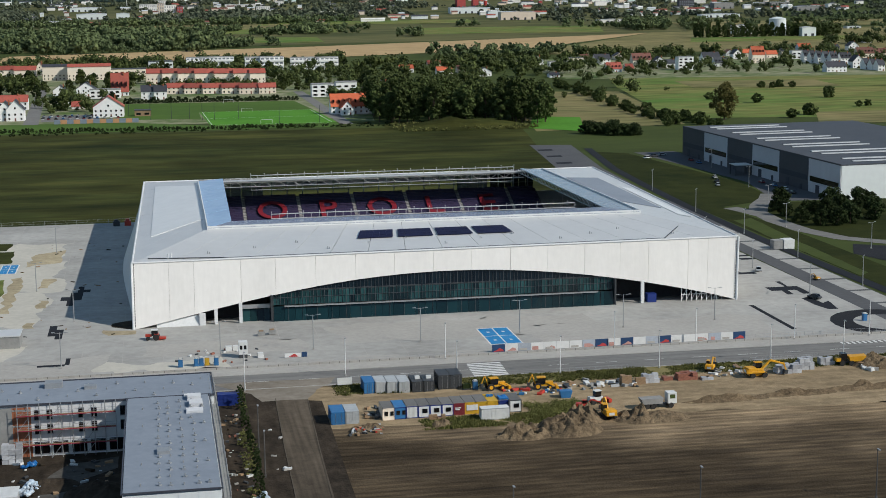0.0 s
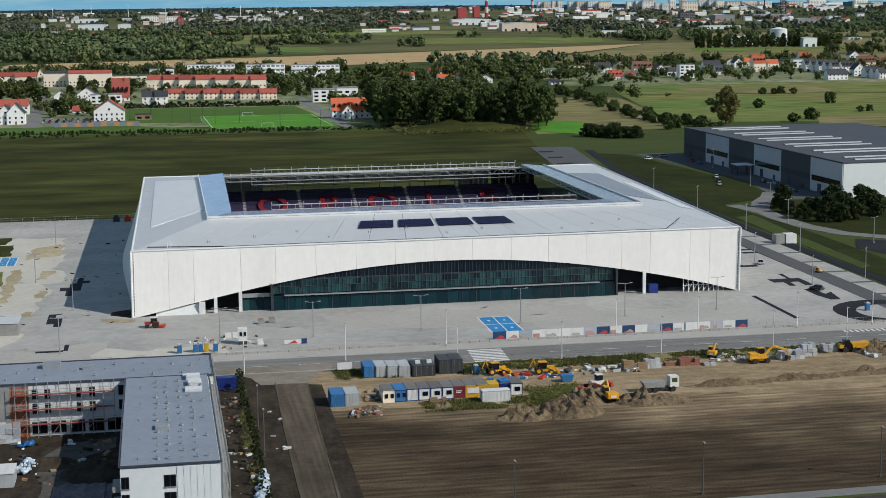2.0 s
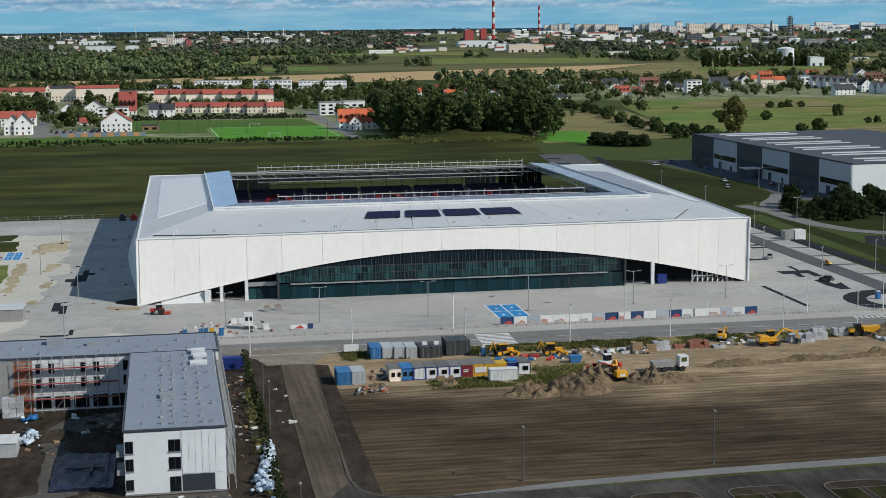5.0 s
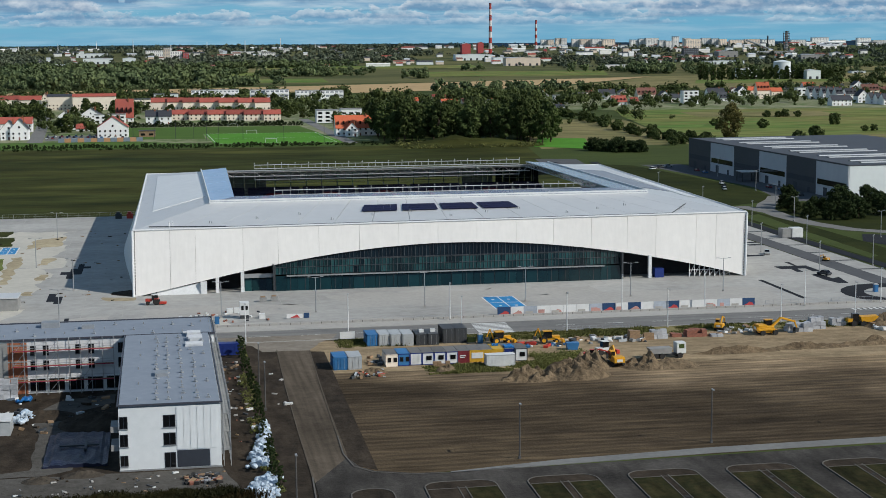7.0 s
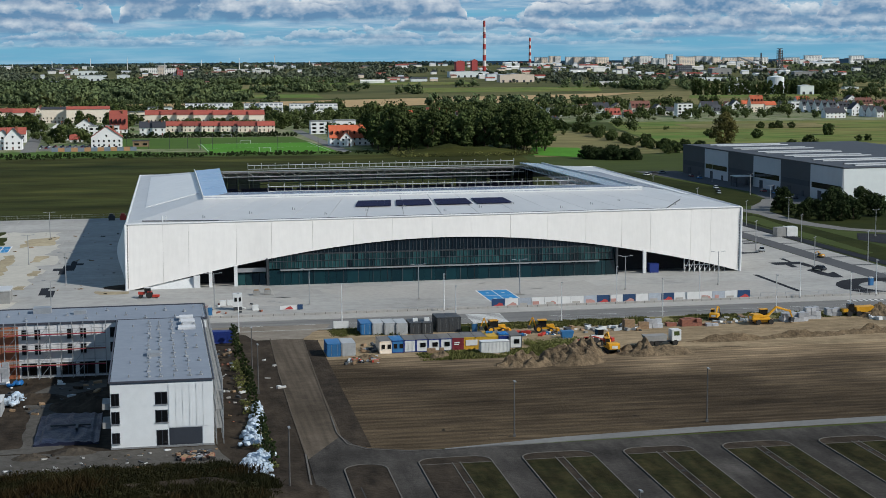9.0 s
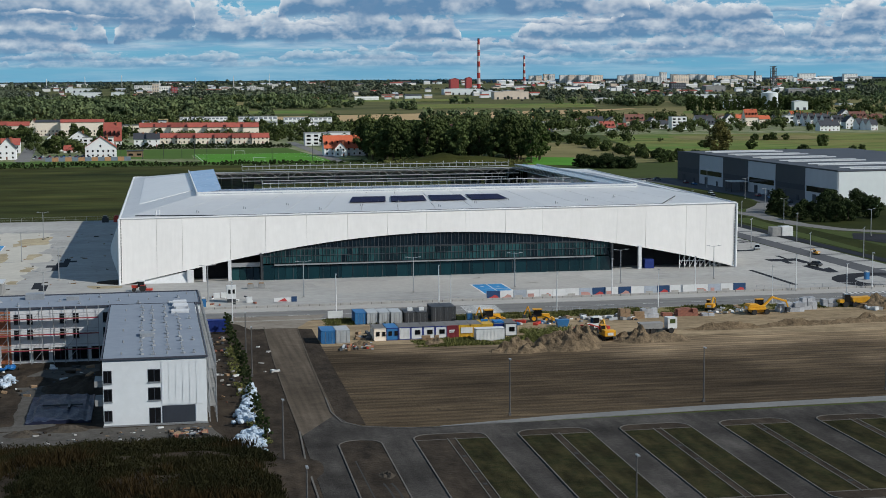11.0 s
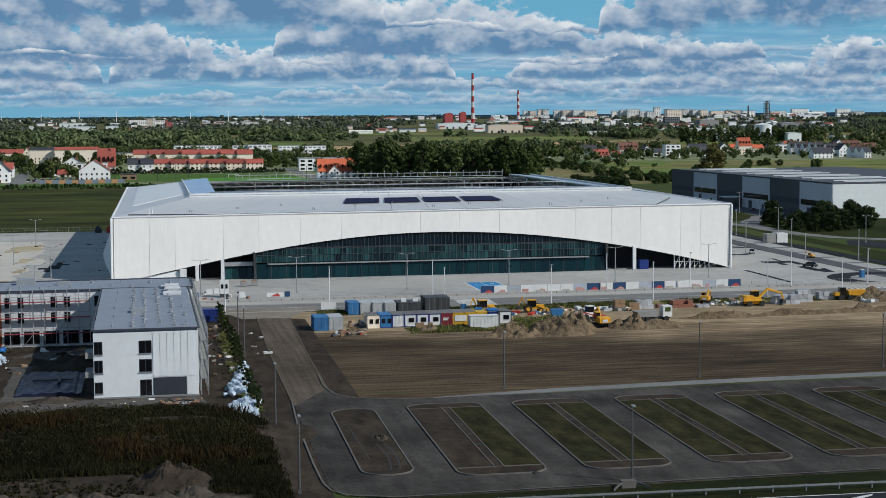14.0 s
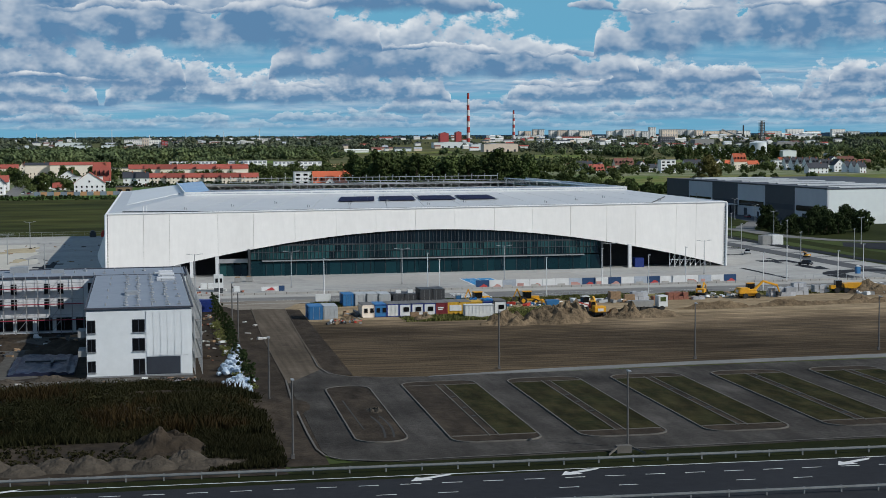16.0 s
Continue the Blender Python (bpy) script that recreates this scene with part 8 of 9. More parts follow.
def hall(x, y, w, d, height, wall):
    b = thing("industrial_hall", "low industrial hall with a shallow roof", "hall", pose(x, y, lift(x, y)), group="town buildings")
    bm = bmesh.new()
    slab(bm, [(-w / 2, 0, -3), (w / 2, 0, -3), (w / 2, 0, height * 0.9), (0, 0, height), (-w / 2, 0, height * 0.9)], d, (0, 1, 0))
    part("wall", bm, wall, b)
    bm = bmesh.new()
    for s in (-1, 1):
        slab(bm, [(s * (w / 2 + 0.4), -0.5, height * 0.9 + 0.3), (0, -0.5, height + 0.3), (0, d + 0.5, height + 0.3), (s * (w / 2 + 0.4), d + 0.5, height * 0.9 + 0.3)], 0.25)
    part("roof", bm, CLAD_LIGHT, b)
    for i in range(max(2, int(w / 12))):
        a = -w / 2 + w * (i + 0.5) / max(2, int(w / 12))
        part("gate", bx(a - 2, -0.1, 0, a + 2, 0.05, min(4.5, height * 0.6)), SLATE, b)
    return b


house(-174, 675, 11.0, 11.0, 7.2, 5.9, "y", HOUSE_WHITE, DARK_TILE)
house(-167, 673, 11.8, 11.0, 7.8, 6.4, "y", HOUSE_WHITE, DARK_TILE)
house(-178, 767, 24.8, 11.0, 6.4, 4.3, "x", HOUSE_WHITE, RED_TILE)
house(-215, 1134, 22.3, 11.0, 10.0, 3.4, "x", CREAM, RED_TILE)
house(-194, 1126, 20.5, 11.0, 9.9, 3.4, "x", CREAM, RED_TILE)
house(-185, 1194, 8.1, 11.0, 7.6, 6.2, "y", CREAM, BROWN_TILE)
house(-165, 1116, 24.8, 11.0, 13.0, 1.9, "x", CREAM, DARK_TILE)
house(-134, 1105, 39.8, 11.0, 13.0, 2.3, "x", CREAM, RED_TILE)
block(-99, 1122, 35.3, 14.0, 8.8, CREAM)
block(-67, 1237, 24.9, 14.0, 9.5, CLAD_WHITE)
house(-102, 890, 14.1, 22.0, 3.6, 14.3, "x", HOUSE_WHITE, RED_TILE)
house(-74, 1026, 14.5, 11.0, 10.0, 3.6, "x", CREAM, RED_TILE)
house(-60, 1023, 14.4, 11.0, 10.0, 3.6, "x", CREAM, RED_TILE)
house(-46, 1017, 14.9, 11.0, 10.0, 3.6, "x", CREAM, RED_TILE)
house(-30, 1011, 17.4, 11.0, 10.0, 3.6, "x", CREAM, RED_TILE)
house(-13, 1004, 17.8, 11.0, 10.0, 3.6, "x", CREAM, RED_TILE)
house(2, 998, 14.2, 11.0, 10.0, 3.6, "x", CREAM, RED_TILE)
house(16, 994, 13.7, 11.0, 10.0, 3.6, "x", CREAM, RED_TILE)
house(-80, 841, 9.9, 11.0, 6.5, 4.3, "x", HOUSE_WHITE, DARK_TILE)
house(-70, 838, 9.9, 11.0, 6.5, 4.3, "x", HOUSE_WHITE, DARK_TILE)
house(-57, 898, 15.1, 11.0, 5.2, 3.2, "x", CREAM, RED_TILE)
house(-43, 892, 15.0, 11.0, 5.2, 3.2, "x", CREAM, RED_TILE)
house(-28, 887, 15.4, 11.0, 5.2, 3.2, "x", CREAM, RED_TILE)
house(-13, 883, 14.9, 11.0, 5.2, 3.2, "x", CREAM, RED_TILE)
house(1, 877, 15.3, 11.0, 5.2, 3.2, "x", CREAM, RED_TILE)
house(16, 874, 13.9, 11.0, 5.2, 3.2, "x", CREAM, RED_TILE)
flats(-17, 1233, 48.5, 13.0, 13.0, HOUSE_WHITE)
flats(25, 1205, 15.1, 13.0, 13.4, HOUSE_WHITE)
flats(44, 1197, 23.8, 13.0, 13.9, HOUSE_WHITE)
flats(75, 1194, 24.3, 13.0, 12.7, HOUSE_WHITE)
flats(100, 1198, 23.3, 13.0, 12.2, HOUSE_WHITE)
house(-150, 901, 10.9, 11.0, 4.9, 4.0, "y", HOUSE_WHITE, DARK_TILE)
house(-129, 892, 15.5, 11.0, 6.2, 5.1, "y", HOUSE_WHITE, DARK_TILE)
block(-113, 866, 23.9, 9.0, 6.9, HOUSE_WHITE)
block(-140, 789, 13.9, 8.0, 5.2, HOUSE_WHITE)
house(-130, 768, 9.4, 11.0, 1.8, 3.3, "x", HOUSE_WHITE, RED_TILE)
house(-106, 684, 20.6, 17.0, 7.1, 7.1, "y", HOUSE_WHITE, RED_TILE)
block(-83, 686, 11.1, 6.0, 4.0, WOOD)
block(56, 824, 17.5, 11.0, 9.8, HOUSE_WHITE)
block(78, 852, 17.0, 11.0, 9.2, HOUSE_WHITE)
house(59, 658, 30.0, 13.0, 5.7, 7.9, "x", HOUSE_WHITE, ORANGE_TILE)
house(54, 648, 8.1, 8.0, 5.3, 4.3, "y", HOUSE_WHITE, ORANGE_TILE)
house(110, 864, 10.7, 11.0, 4.9, 4.0, "y", HOUSE_WHITE, DARK_TILE)
house(97, 861, 7.9, 11.0, 3.3, 2.7, "y", CREAM, BROWN_TILE)
house(169, 1115, 13.9, 11.0, 4.0, 3.2, "x", HOUSE_WHITE, ORANGE_TILE)
house(199, 1072, 15.2, 11.0, 3.9, 3.2, "x", HOUSE_WHITE, ORANGE_TILE)
house(208, 1180, 13.4, 11.0, 4.2, 3.4, "x", CREAM, RED_TILE)
house(229, 1030, 13.2, 11.0, 4.4, 3.6, "y", HOUSE_WHITE, DARK_TILE)
house(220, 1084, 12.6, 11.0, 3.9, 3.2, "x", CREAM, BROWN_TILE)
house(245, 1166, 12.1, 11.0, 2.9, 2.3, "y", CREAM, BROWN_TILE)
house(190, 1186, 9.9, 11.0, 3.2, 2.6, "y", HOUSE_WHITE, DARK_TILE)
house(148, 1020, 9.4, 11.0, 2.9, 2.3, "x", HOUSE_WHITE, ORANGE_TILE)
house(312, 1161, 12.2, 11.0, 6.1, 5.0, "y", HOUSE_WHITE, DARK_TILE)
block(317, 1104, 14.1, 9.0, 7.9, HOUSE_WHITE)
block(358, 1184, 16.0, 9.0, 7.1, CREAM)
house(384, 1173, 16.6, 11.0, 5.9, 4.8, "x", HOUSE_WHITE, DARK_TILE)
house(358, 1041, 14.2, 11.0, 3.7, 5.6, "x", HOUSE_WHITE, RED_TILE)
house(378, 1057, 7.7, 11.0, 2.7, 4.0, "x", HOUSE_WHITE, RED_TILE)
house(408, 1114, 19.5, 11.0, 7.6, 6.2, "x", CREAM, BROWN_TILE)
house(421, 1097, 12.5, 11.0, 6.0, 4.9, "y", HOUSE_WHITE, DARK_TILE)
house(432, 1093, 12.5, 11.0, 4.4, 3.6, "x", HOUSE_WHITE, SHED_ROOF)
block(431, 1047, 15.0, 10.0, 12.8, HOUSE_WHITE)
house(499, 1164, 18.7, 11.0, 6.0, 4.9, "x", HOUSE_WHITE, DARK_TILE)
house(485, 1095, 14.4, 11.0, 3.7, 5.5, "x", HOUSE_WHITE, SHED_ROOF)
house(286, 989, 9.4, 11.0, 2.3, 1.9, "x", HOUSE_WHITE, DARK_TILE)
house(393, 1274, 10.0, 11.0, 3.1, 2.5, "x", CREAM, BROWN_TILE)
house(428, 1260, 11.3, 11.0, 4.1, 3.4, "y", CREAM, DARK_TILE)
house(551, 1226, 10.1, 11.0, 5.5, 4.5, "y", HOUSE_WHITE, DARK_TILE)
house(539, 1134, 13.7, 11.0, 9.5, 7.8, "x", CREAM, ORANGE_TILE)
house(589, 1222, 12.7, 11.0, 4.5, 3.7, "x", CREAM, ORANGE_TILE)
block(610, 1198, 15.7, 9.0, 8.8, HOUSE_WHITE)
house(678, 1342, 15.7, 11.0, 5.3, 4.3, "x", HOUSE_WHITE, ORANGE_TILE)
house(590, 1128, 7.2, 11.0, 7.0, 5.7, "x", HOUSE_WHITE, DARK_TILE)
house(591, 1113, 7.2, 11.0, 7.0, 5.7, "x", HOUSE_WHITE, DARK_TILE)
house(593, 1101, 7.1, 11.0, 7.1, 5.8, "x", HOUSE_WHITE, DARK_TILE)
house(594, 1086, 7.1, 11.0, 7.2, 5.9, "x", HOUSE_WHITE, DARK_TILE)
house(596, 1075, 7.0, 11.0, 7.3, 6.0, "x", HOUSE_WHITE, DARK_TILE)
house(551, 969, 19.6, 11.0, 5.4, 4.4, "x", HOUSE_WHITE, DARK_TILE)
house(595, 1018, 11.3, 11.0, 6.9, 5.6, "y", HOUSE_WHITE, DARK_TILE)
house(616, 1091, 11.9, 11.0, 6.2, 5.1, "x", HOUSE_WHITE, DARK_TILE)
house(594, 994, 6.7, 11.0, 5.8, 4.8, "x", HOUSE_WHITE, DARK_TILE)
house(596, 983, 6.7, 11.0, 5.8, 4.7, "x", HOUSE_WHITE, DARK_TILE)
house(597, 972, 6.6, 11.0, 5.8, 4.7, "x", HOUSE_WHITE, DARK_TILE)
house(665, 1151, 18.6, 11.0, 7.2, 5.9, "x", CREAM, BROWN_TILE)
house(707, 1202, 21.9, 11.0, 4.9, 4.0, "x", CREAM, BROWN_TILE)
house(741, 1347, 12.5, 11.0, 5.7, 4.7, "y", HOUSE_WHITE, DARK_TILE)
house(845, 1530, 12.3, 11.0, 4.7, 3.8, "y", HOUSE_WHITE, DARK_TILE)
house(715, 1342, 12.4, 11.0, 4.2, 3.4, "x", CREAM, DARK_TILE)
house(635, 1294, 11.3, 11.0, 3.6, 3.0, "x", CREAM, DARK_TILE)
house(574, 1259, 10.9, 11.0, 4.6, 3.8, "x", CREAM, ORANGE_TILE)
house(567, 1293, 9.1, 11.0, 3.6, 2.9, "y", HOUSE_WHITE, BROWN_TILE)
hall(-269, 2723, 41.5, 30.0, 9.0, HOUSE_WHITE)
hall(-235, 2776, 22.8, 25.0, 10.3, FACTORY_RED)
hall(-198, 3009, 61.2, 40.0, 12.2, CLAD_WHITE)
hall(-227, 3446, 71.7, 40.0, 9.7, CLAD_WHITE)
hall(-133, 2991, 26.7, 20.0, 13.4, CLAD_WHITE)
block(-81, 3403, 40.9, 20.0, 13.6, CITY_WALL)
block(-53, 3275, 14.5, 15.0, 21.1, CITY_WARM)
block(-32, 3305, 26.6, 15.0, 14.6, CITY_WALL)
block(-10, 3297, 13.2, 15.0, 10.6, FACTORY_RED)
block(-45, 3839, 45.5, 15.0, 6.1, CITY_WALL)
hall(121, 3602, 28.7, 20.0, 7.2, CITY_WALL)
hall(171, 3584, 67.2, 20.0, 7.1, CITY_WALL)
block(176, 3237, 30.0, 20.0, 10.5, CITY_WALL)
block(247, 3651, 18.9, 20.0, 7.3, CITY_WALL)
hall(648, 3303, 20.3, 25.0, 29.7, FACTORY_RED)
hall(689, 3334, 13.7, 20.0, 31.4, FACTORY_RED)
hall(602, 2980, 81.5, 30.0, 13.6, CLAD_WHITE)
hall(617, 2777, 30.3, 20.0, 12.8, CLAD_WHITE)
hall(628, 2618, 68.9, 30.0, 16.7, CITY_WARM)
hall(817, 3314, 43.8, 20.0, 8.2, CITY_WALL)
hall(831, 3263, 8.1, 10.0, 14.9, FACTORY_RED)
hall(968, 3790, 61.8, 20.0, 7.7, CLAD_WHITE)
block(1006, 3990, 16.2, 14.0, 19.4, CITY_WALL)
block(1022, 3977, 17.8, 14.0, 19.4, CITY_WARM)
block(1029, 3920, 14.4, 14.0, 23.9, CITY_WARM)
block(1045, 3916, 16.0, 14.0, 23.9, CITY_WALL)
block(1088, 3951, 20.9, 14.0, 20.9, CITY_WALL)
block(1112, 3935, 28.9, 14.0, 20.9, CITY_WARM)
block(1140, 3918, 30.5, 14.0, 20.9, CITY_WALL)
block(1170, 3900, 35.2, 14.0, 19.2, CITY_WARM)
block(1232, 3863, 20.7, 14.0, 17.5, CITY_WALL)
block(1253, 3857, 17.5, 14.0, 20.7, CITY_WALL)
block(1277, 3840, 36.6, 14.0, 22.3, CITY_WALL)
block(1241, 3640, 18.2, 14.0, 18.2, CITY_WALL)
block(1258, 3635, 18.2, 14.0, 16.7, CITY_WALL)
block(1303, 3711, 17.1, 14.0, 27.9, CITY_WALL)
block(1313, 3598, 42.4, 14.0, 22.7, CITY_WARM)
block(1394, 3887, 19.5, 14.0, 21.1, CITY_WALL)
block(1441, 3860, 25.9, 14.0, 21.0, CITY_WALL)
block(1462, 3844, 19.4, 14.0, 19.4, CITY_WALL)
block(1479, 3828, 20.9, 14.0, 17.7, CITY_WARM)
block(1530, 3857, 40.7, 14.0, 14.6, CITY_WARM)
block(1568, 3833, 45.5, 14.0, 16.2, CITY_WARM)
block(1604, 3809, 37.3, 14.0, 14.6, CITY_WALL)
block(1694, 3812, 45.8, 14.0, 13.1, CITY_WALL)
block(1782, 3865, 49.9, 14.0, 20.0, CITY_WALL)
block(1825, 3836, 41.5, 14.0, 11.6, CITY_WALL)
block(1884, 3799, 39.8, 14.0, 18.2, CITY_WALL)
block(1894, 3723, 36.0, 14.0, 9.8, CITY_WALL)
block(1096, 2985, 34.6, 16.0, 19.2, CLAD_DARK)
hall(1168, 2944, 44.7, 30.0, 14.1, GREY_BLOCK)
hall(1011, 2536, 78.6, 25.0, 6.7, CLAD_WHITE)
block(814, 1882, 15.8, 15.0, 14.1, HOUSE_WHITE)
block(801, 1887, 12.3, 15.0, 13.2, HOUSE_WHITE)
hall(859, 1754, 21.1, 15.0, 14.3, CLAD_WHITE)
hall(860, 1827, 19.1, 15.0, 12.1, CLAD_WHITE)
hall(1286, 2746, 61.4, 25.0, 9.8, GREY_BLOCK)
hall(1386, 2856, 26.8, 18.0, 8.9, CITY_WALL)
hall(1331, 3079, 94.0, 30.0, 6.7, GREY_BLOCK)
hall(1038, 1993, 23.7, 15.0, 3.8, CLAD_WHITE)
hall(1187, 3363, 28.4, 18.0, 8.5, CITY_WALL)
hall(757, 2415, 52.6, 15.0, 6.3, CITY_WALL)
hall(934, 2860, 18.3, 15.0, 6.1, CLAD_WHITE)


def chimney(x, y, h, r, label):
    c = thing("factory_chimney", label, "chimney", pose(x, y, lift(x, y)))
    n = 9
    for i in range(n):
        z0, z1 = h * i / n, h * (i + 1) / n
        k0, k1 = r * (1 - 0.4 * i / n), r * (1 - 0.4 * (i + 1) / n)
        part("shaft", tube(bmesh.new(), (0, 0, z0), (0, 0, z1), k0, k1, 14), CHIM_RED if i % 2 == 0 else CHIM_WHITE, c, "red band" if i % 2 == 0 else "white band")
    part("rim", tube(bmesh.new(), (0, 0, h), (0, 0, h + 1), r * 0.66, r * 0.66, 14), STEEL_DARK, c)
    for z in (h * 0.45, h * 0.75):
        part("platform", tube(bmesh.new(), (0, 0, z), (0, 0, z + 0.8), r * 1.05, r * 1.05, 12), STEEL_GREY, c)


chimney(718, 3360, 122, 4.6, "tall red and white banded factory chimney")
chimney(860, 3481, 79, 3.8, "shorter red and white banded factory chimney")
tank = thing("storage_tank", "large white cylindrical storage tank", "tank", pose(835, 1815, 0))
part("shell", tube(bmesh.new(), (0, 0, 0), (0, 0, 25), 12.5, 12.5, 28), CLAD_WHITE, tank)
part("roof", tube(bmesh.new(), (0, 0, 25), (0, 0, 27.5), 12.7, 2, 28), CLAD_WHITE, tank)
tower = thing("process_tower", "dark steel process tower of the plant", "tower", pose(1433, 3263, 23))
for a in (-5, 5):
    for b in (-5, 5):
        part("leg", tube(bmesh.new(), (a, b, 0), (a, b, 44), 0.9, 0.8, 5), STEEL_DARK, tower)
for z in range(0, 44, 6):
    part("floor", bx(-6, -6, z + 5, 6, 6, z + 6), STEEL_DARK, tower)
    bm = bmesh.new()
    tube(bm, (-5, -5, z), (5, -5, z + 6), 0.5, sides=4)
    tube(bm, (5, -5, z), (-5, -5, z + 6), 0.5, sides=4)
    part("brace", bm, STEEL_GREY, tower)
part("vessel", tube(bmesh.new(), (0, 0, 8), (0, 0, 48), 3.8, 3.0, 10), STEEL_GREY, tower)
st2 = thing("smoke_stack", "slim dark smoke stack beside the tower", "chimney", pose(1400, 3300, 24))
part("shaft", tube(bmesh.new(), (0, 0, 0), (0, 0, 36), 2.2, 1.8, 10), STEEL_DARK, st2)
conv = thing("conveyor", "sloping conveyor bridge of the plant", "conveyor")
part("bridge", tube(bmesh.new(), (1340, 3290, 50), (1395, 3260, 26), 2.2, 2.2, 6), STEEL_GREY, conv)
for k in range(9):
    x, y = -420 + k * 95, 3750 + 40 * (k % 3)
    ms = thing("mast", "thin pale mast far off", "mast", pose(x, y, lift(x, y)), group="masts")
    part("pole", tube(bmesh.new(), (0, 0, 0), (0, 0, 20 + 5 * (k % 4)), 1.0, 0.6, 6), CITY_WALL, ms)


def far_building(x, y, w, d, h, mat):
    b = thing("building", "small pale building of the distant town", "building", pose(x, y, lift(x, y), 0, 0, 0), group="distant town")
    part("wall", bx(-w / 2, 0, -3, w / 2, d, h), mat, b)
    bm = bmesh.new()
    slab(bm, [(-w / 2 - 0.5, -0.5, h), (w / 2 + 0.5, -0.5, h), (w / 2 + 0.5, d / 2, h + 2.2), (-w / 2 - 0.5, d / 2, h + 2.2)], 0.5)
    part("roof", bm, (RED_TILE, SHED_ROOF, CITY_WALL, CLAD_LIGHT, BROWN_TILE, SHED_ROOF)[int(x + y) % 6], b)


rng = np.random.default_rng(31)
for k in range(300):
    y = rng.uniform(2650, 4250)
    u = rng.uniform(0, 1)
    x = -74 + (y + 424) * (-0.09 + 0.56 * u)
    far_building(x, y, rng.uniform(7, 20) if k % 6 else rng.uniform(25, 50), rng.uniform(8, 13), rng.uniform(4, 7.5) + (3 if u > 0.5 and k % 4 == 0 else 0), (CITY_WALL, CLAD_WHITE, CITY_WALL, CITY_WARM, HOUSE_WHITE)[k % 5])

# ---- trees and scrub ----
def tree_mesh(seed, h, spread, per=26, size=0.75, lumps_n=20, low=0.25):
    """Trunk with limbs, and a crown of leaf clumps on uneven lumps: two meshes' data."""
    r = np.random.default_rng(seed)
    bm = bmesh.new()
    top = Vector((r.uniform(-0.4, 0.4), r.uniform(-0.4, 0.4), h * 0.62))
    tube(bm, (0, 0, 0), top, h * 0.022, h * 0.009, 7)
    lumps = []
    for k in range(lumps_n):
        a = 2.4 * k + r.uniform(-0.4, 0.4)
        zf = low + (0.97 - low) * (k + 0.5) / lumps_n
        width = math.sin(min(1.0, (zf - low) / (1 - low) * 0.86 + 0.14) * math.pi) ** 0.7
        rad = spread * width * r.uniform(0.35, 0.95)
        c = (rad * math.cos(a), rad * math.sin(a), h * zf)
        s = spread * r.uniform(0.26, 0.46)
        lumps.append((*c, s, s * r.uniform(0.6, 0.9)))
        if k % 3 == 0:
            tube(bm, (0, 0, h * zf * 0.55), c, h * 0.008, h * 0.003, 4)
    return bm, lumps, r


def make_tree(kind, seed, h, spread, leaf, label, per=60, size=0.5, lumps_n=22, low=0.25, category="tree"):
    bm, lumps, r = tree_mesh(seed, h, spread, lumps_n=lumps_n, low=low)
    t_ = thing(kind, label, category, group="trees")
    part("trunk", bm, BARK, t_)
    v, f = leaf_cloud(r, lumps, per, size)
    inner = [(a, b, c, d * 0.55, e * 0.55) for a, b, c, d, e in lumps]
    v2, f2 = leaf_cloud(r, inner, max(8, per // 4), size * 1.3)
    v, f = np.concatenate([v, v2]), np.concatenate([f, f2 + len(v)])
    ob = new("crown", raw_mesh("crown", v, f, leaf))
    ob.parent = t_
    return t_


def scatter(protos, places, rng, lo=0.8, hi=1.2):
    """Copies of the prototype trees at the places, turned and scaled; the prototypes take the first places."""
    for k, (x, y) in enumerate(places):
        s = rng.uniform(lo, hi)
        m = pose(x, y, lift(x, y), 0, 0, rng.uniform(0, 360)) @ Matrix.Diagonal((s, s, s * rng.uniform(0.9, 1.12), 1))
        if k < len(protos):
            protos[k].matrix_world = m
        else:
            c = copy_thing(protos[k % len(protos)], m)
            c.matrix_world = m


rng = np.random.default_rng(77)
# the grove behind the stadium
groves = [make_tree("tree", 100 + k, 19 + k, 6.2, LEAF, "tall dark green tree of the dense grove", 70, 0.62, 24, 0.2) for k in range(5)]
spots = []
for k in range(72):
    u, w = (k % 13) / 12, (k // 13) / 5
    spots.append((72 + 100 * u + rng.uniform(-4, 4), 578 + 95 * w - 25 * u + rng.uniform(-7, 7)))
scatter(groves, spots, rng, 0.85, 1.2)
# the lone olive tree and warehouse bushes
lone = make_tree("tree", 140, 23, 8.5, LEAF_OLIVE, "large lone tree with olive autumn leaves", 90, 0.6, 30, 0.12)
lone.matrix_world = pose(283, 540, 0)
bushes = [make_tree("bush", 150 + k, 7.5, 4.2, LEAF_DARK, "dark green rounded bush on the lawn", 80, 0.35, 16, 0.08, "bush") for k in range(3)]
scatter(bushes, [(170, 170), (166, 160), (163, 148), (168, 140), (162, 130), (166, 121), (172, 119), (179, 124), (174, 134), (182, 131), (194, 151), (199, 157), (192, 131), (205, 162), (176, 150), (184, 143), (186, 157), (228, 172)], rng, 0.7, 1.15)
small = [make_tree("bush", 160 + k, 5.0, 3.6, LEAF, "green rounded bush in the field", 60, 0.4, 12, 0.05, "bush") for k in range(3)]
pl = [(329, 540), (347, 556), (414, 611), (405, 606), (420, 800), (428, 805), (436, 798), (412, 803), (420, 690), (352, 660), (330, 700)]
for k in range(26):
    t_ = k / 25
    pl.append((263 - 24 * t_ + rng.uniform(-5, 5), 880 - 370 * t_ + rng.uniform(-6, 6)))
for k in range(14):
    t_ = k / 13
    pl.append((244 + 20 * t_ + rng.uniform(-4, 4), 590 - 90 * t_ + rng.uniform(-4, 4)))
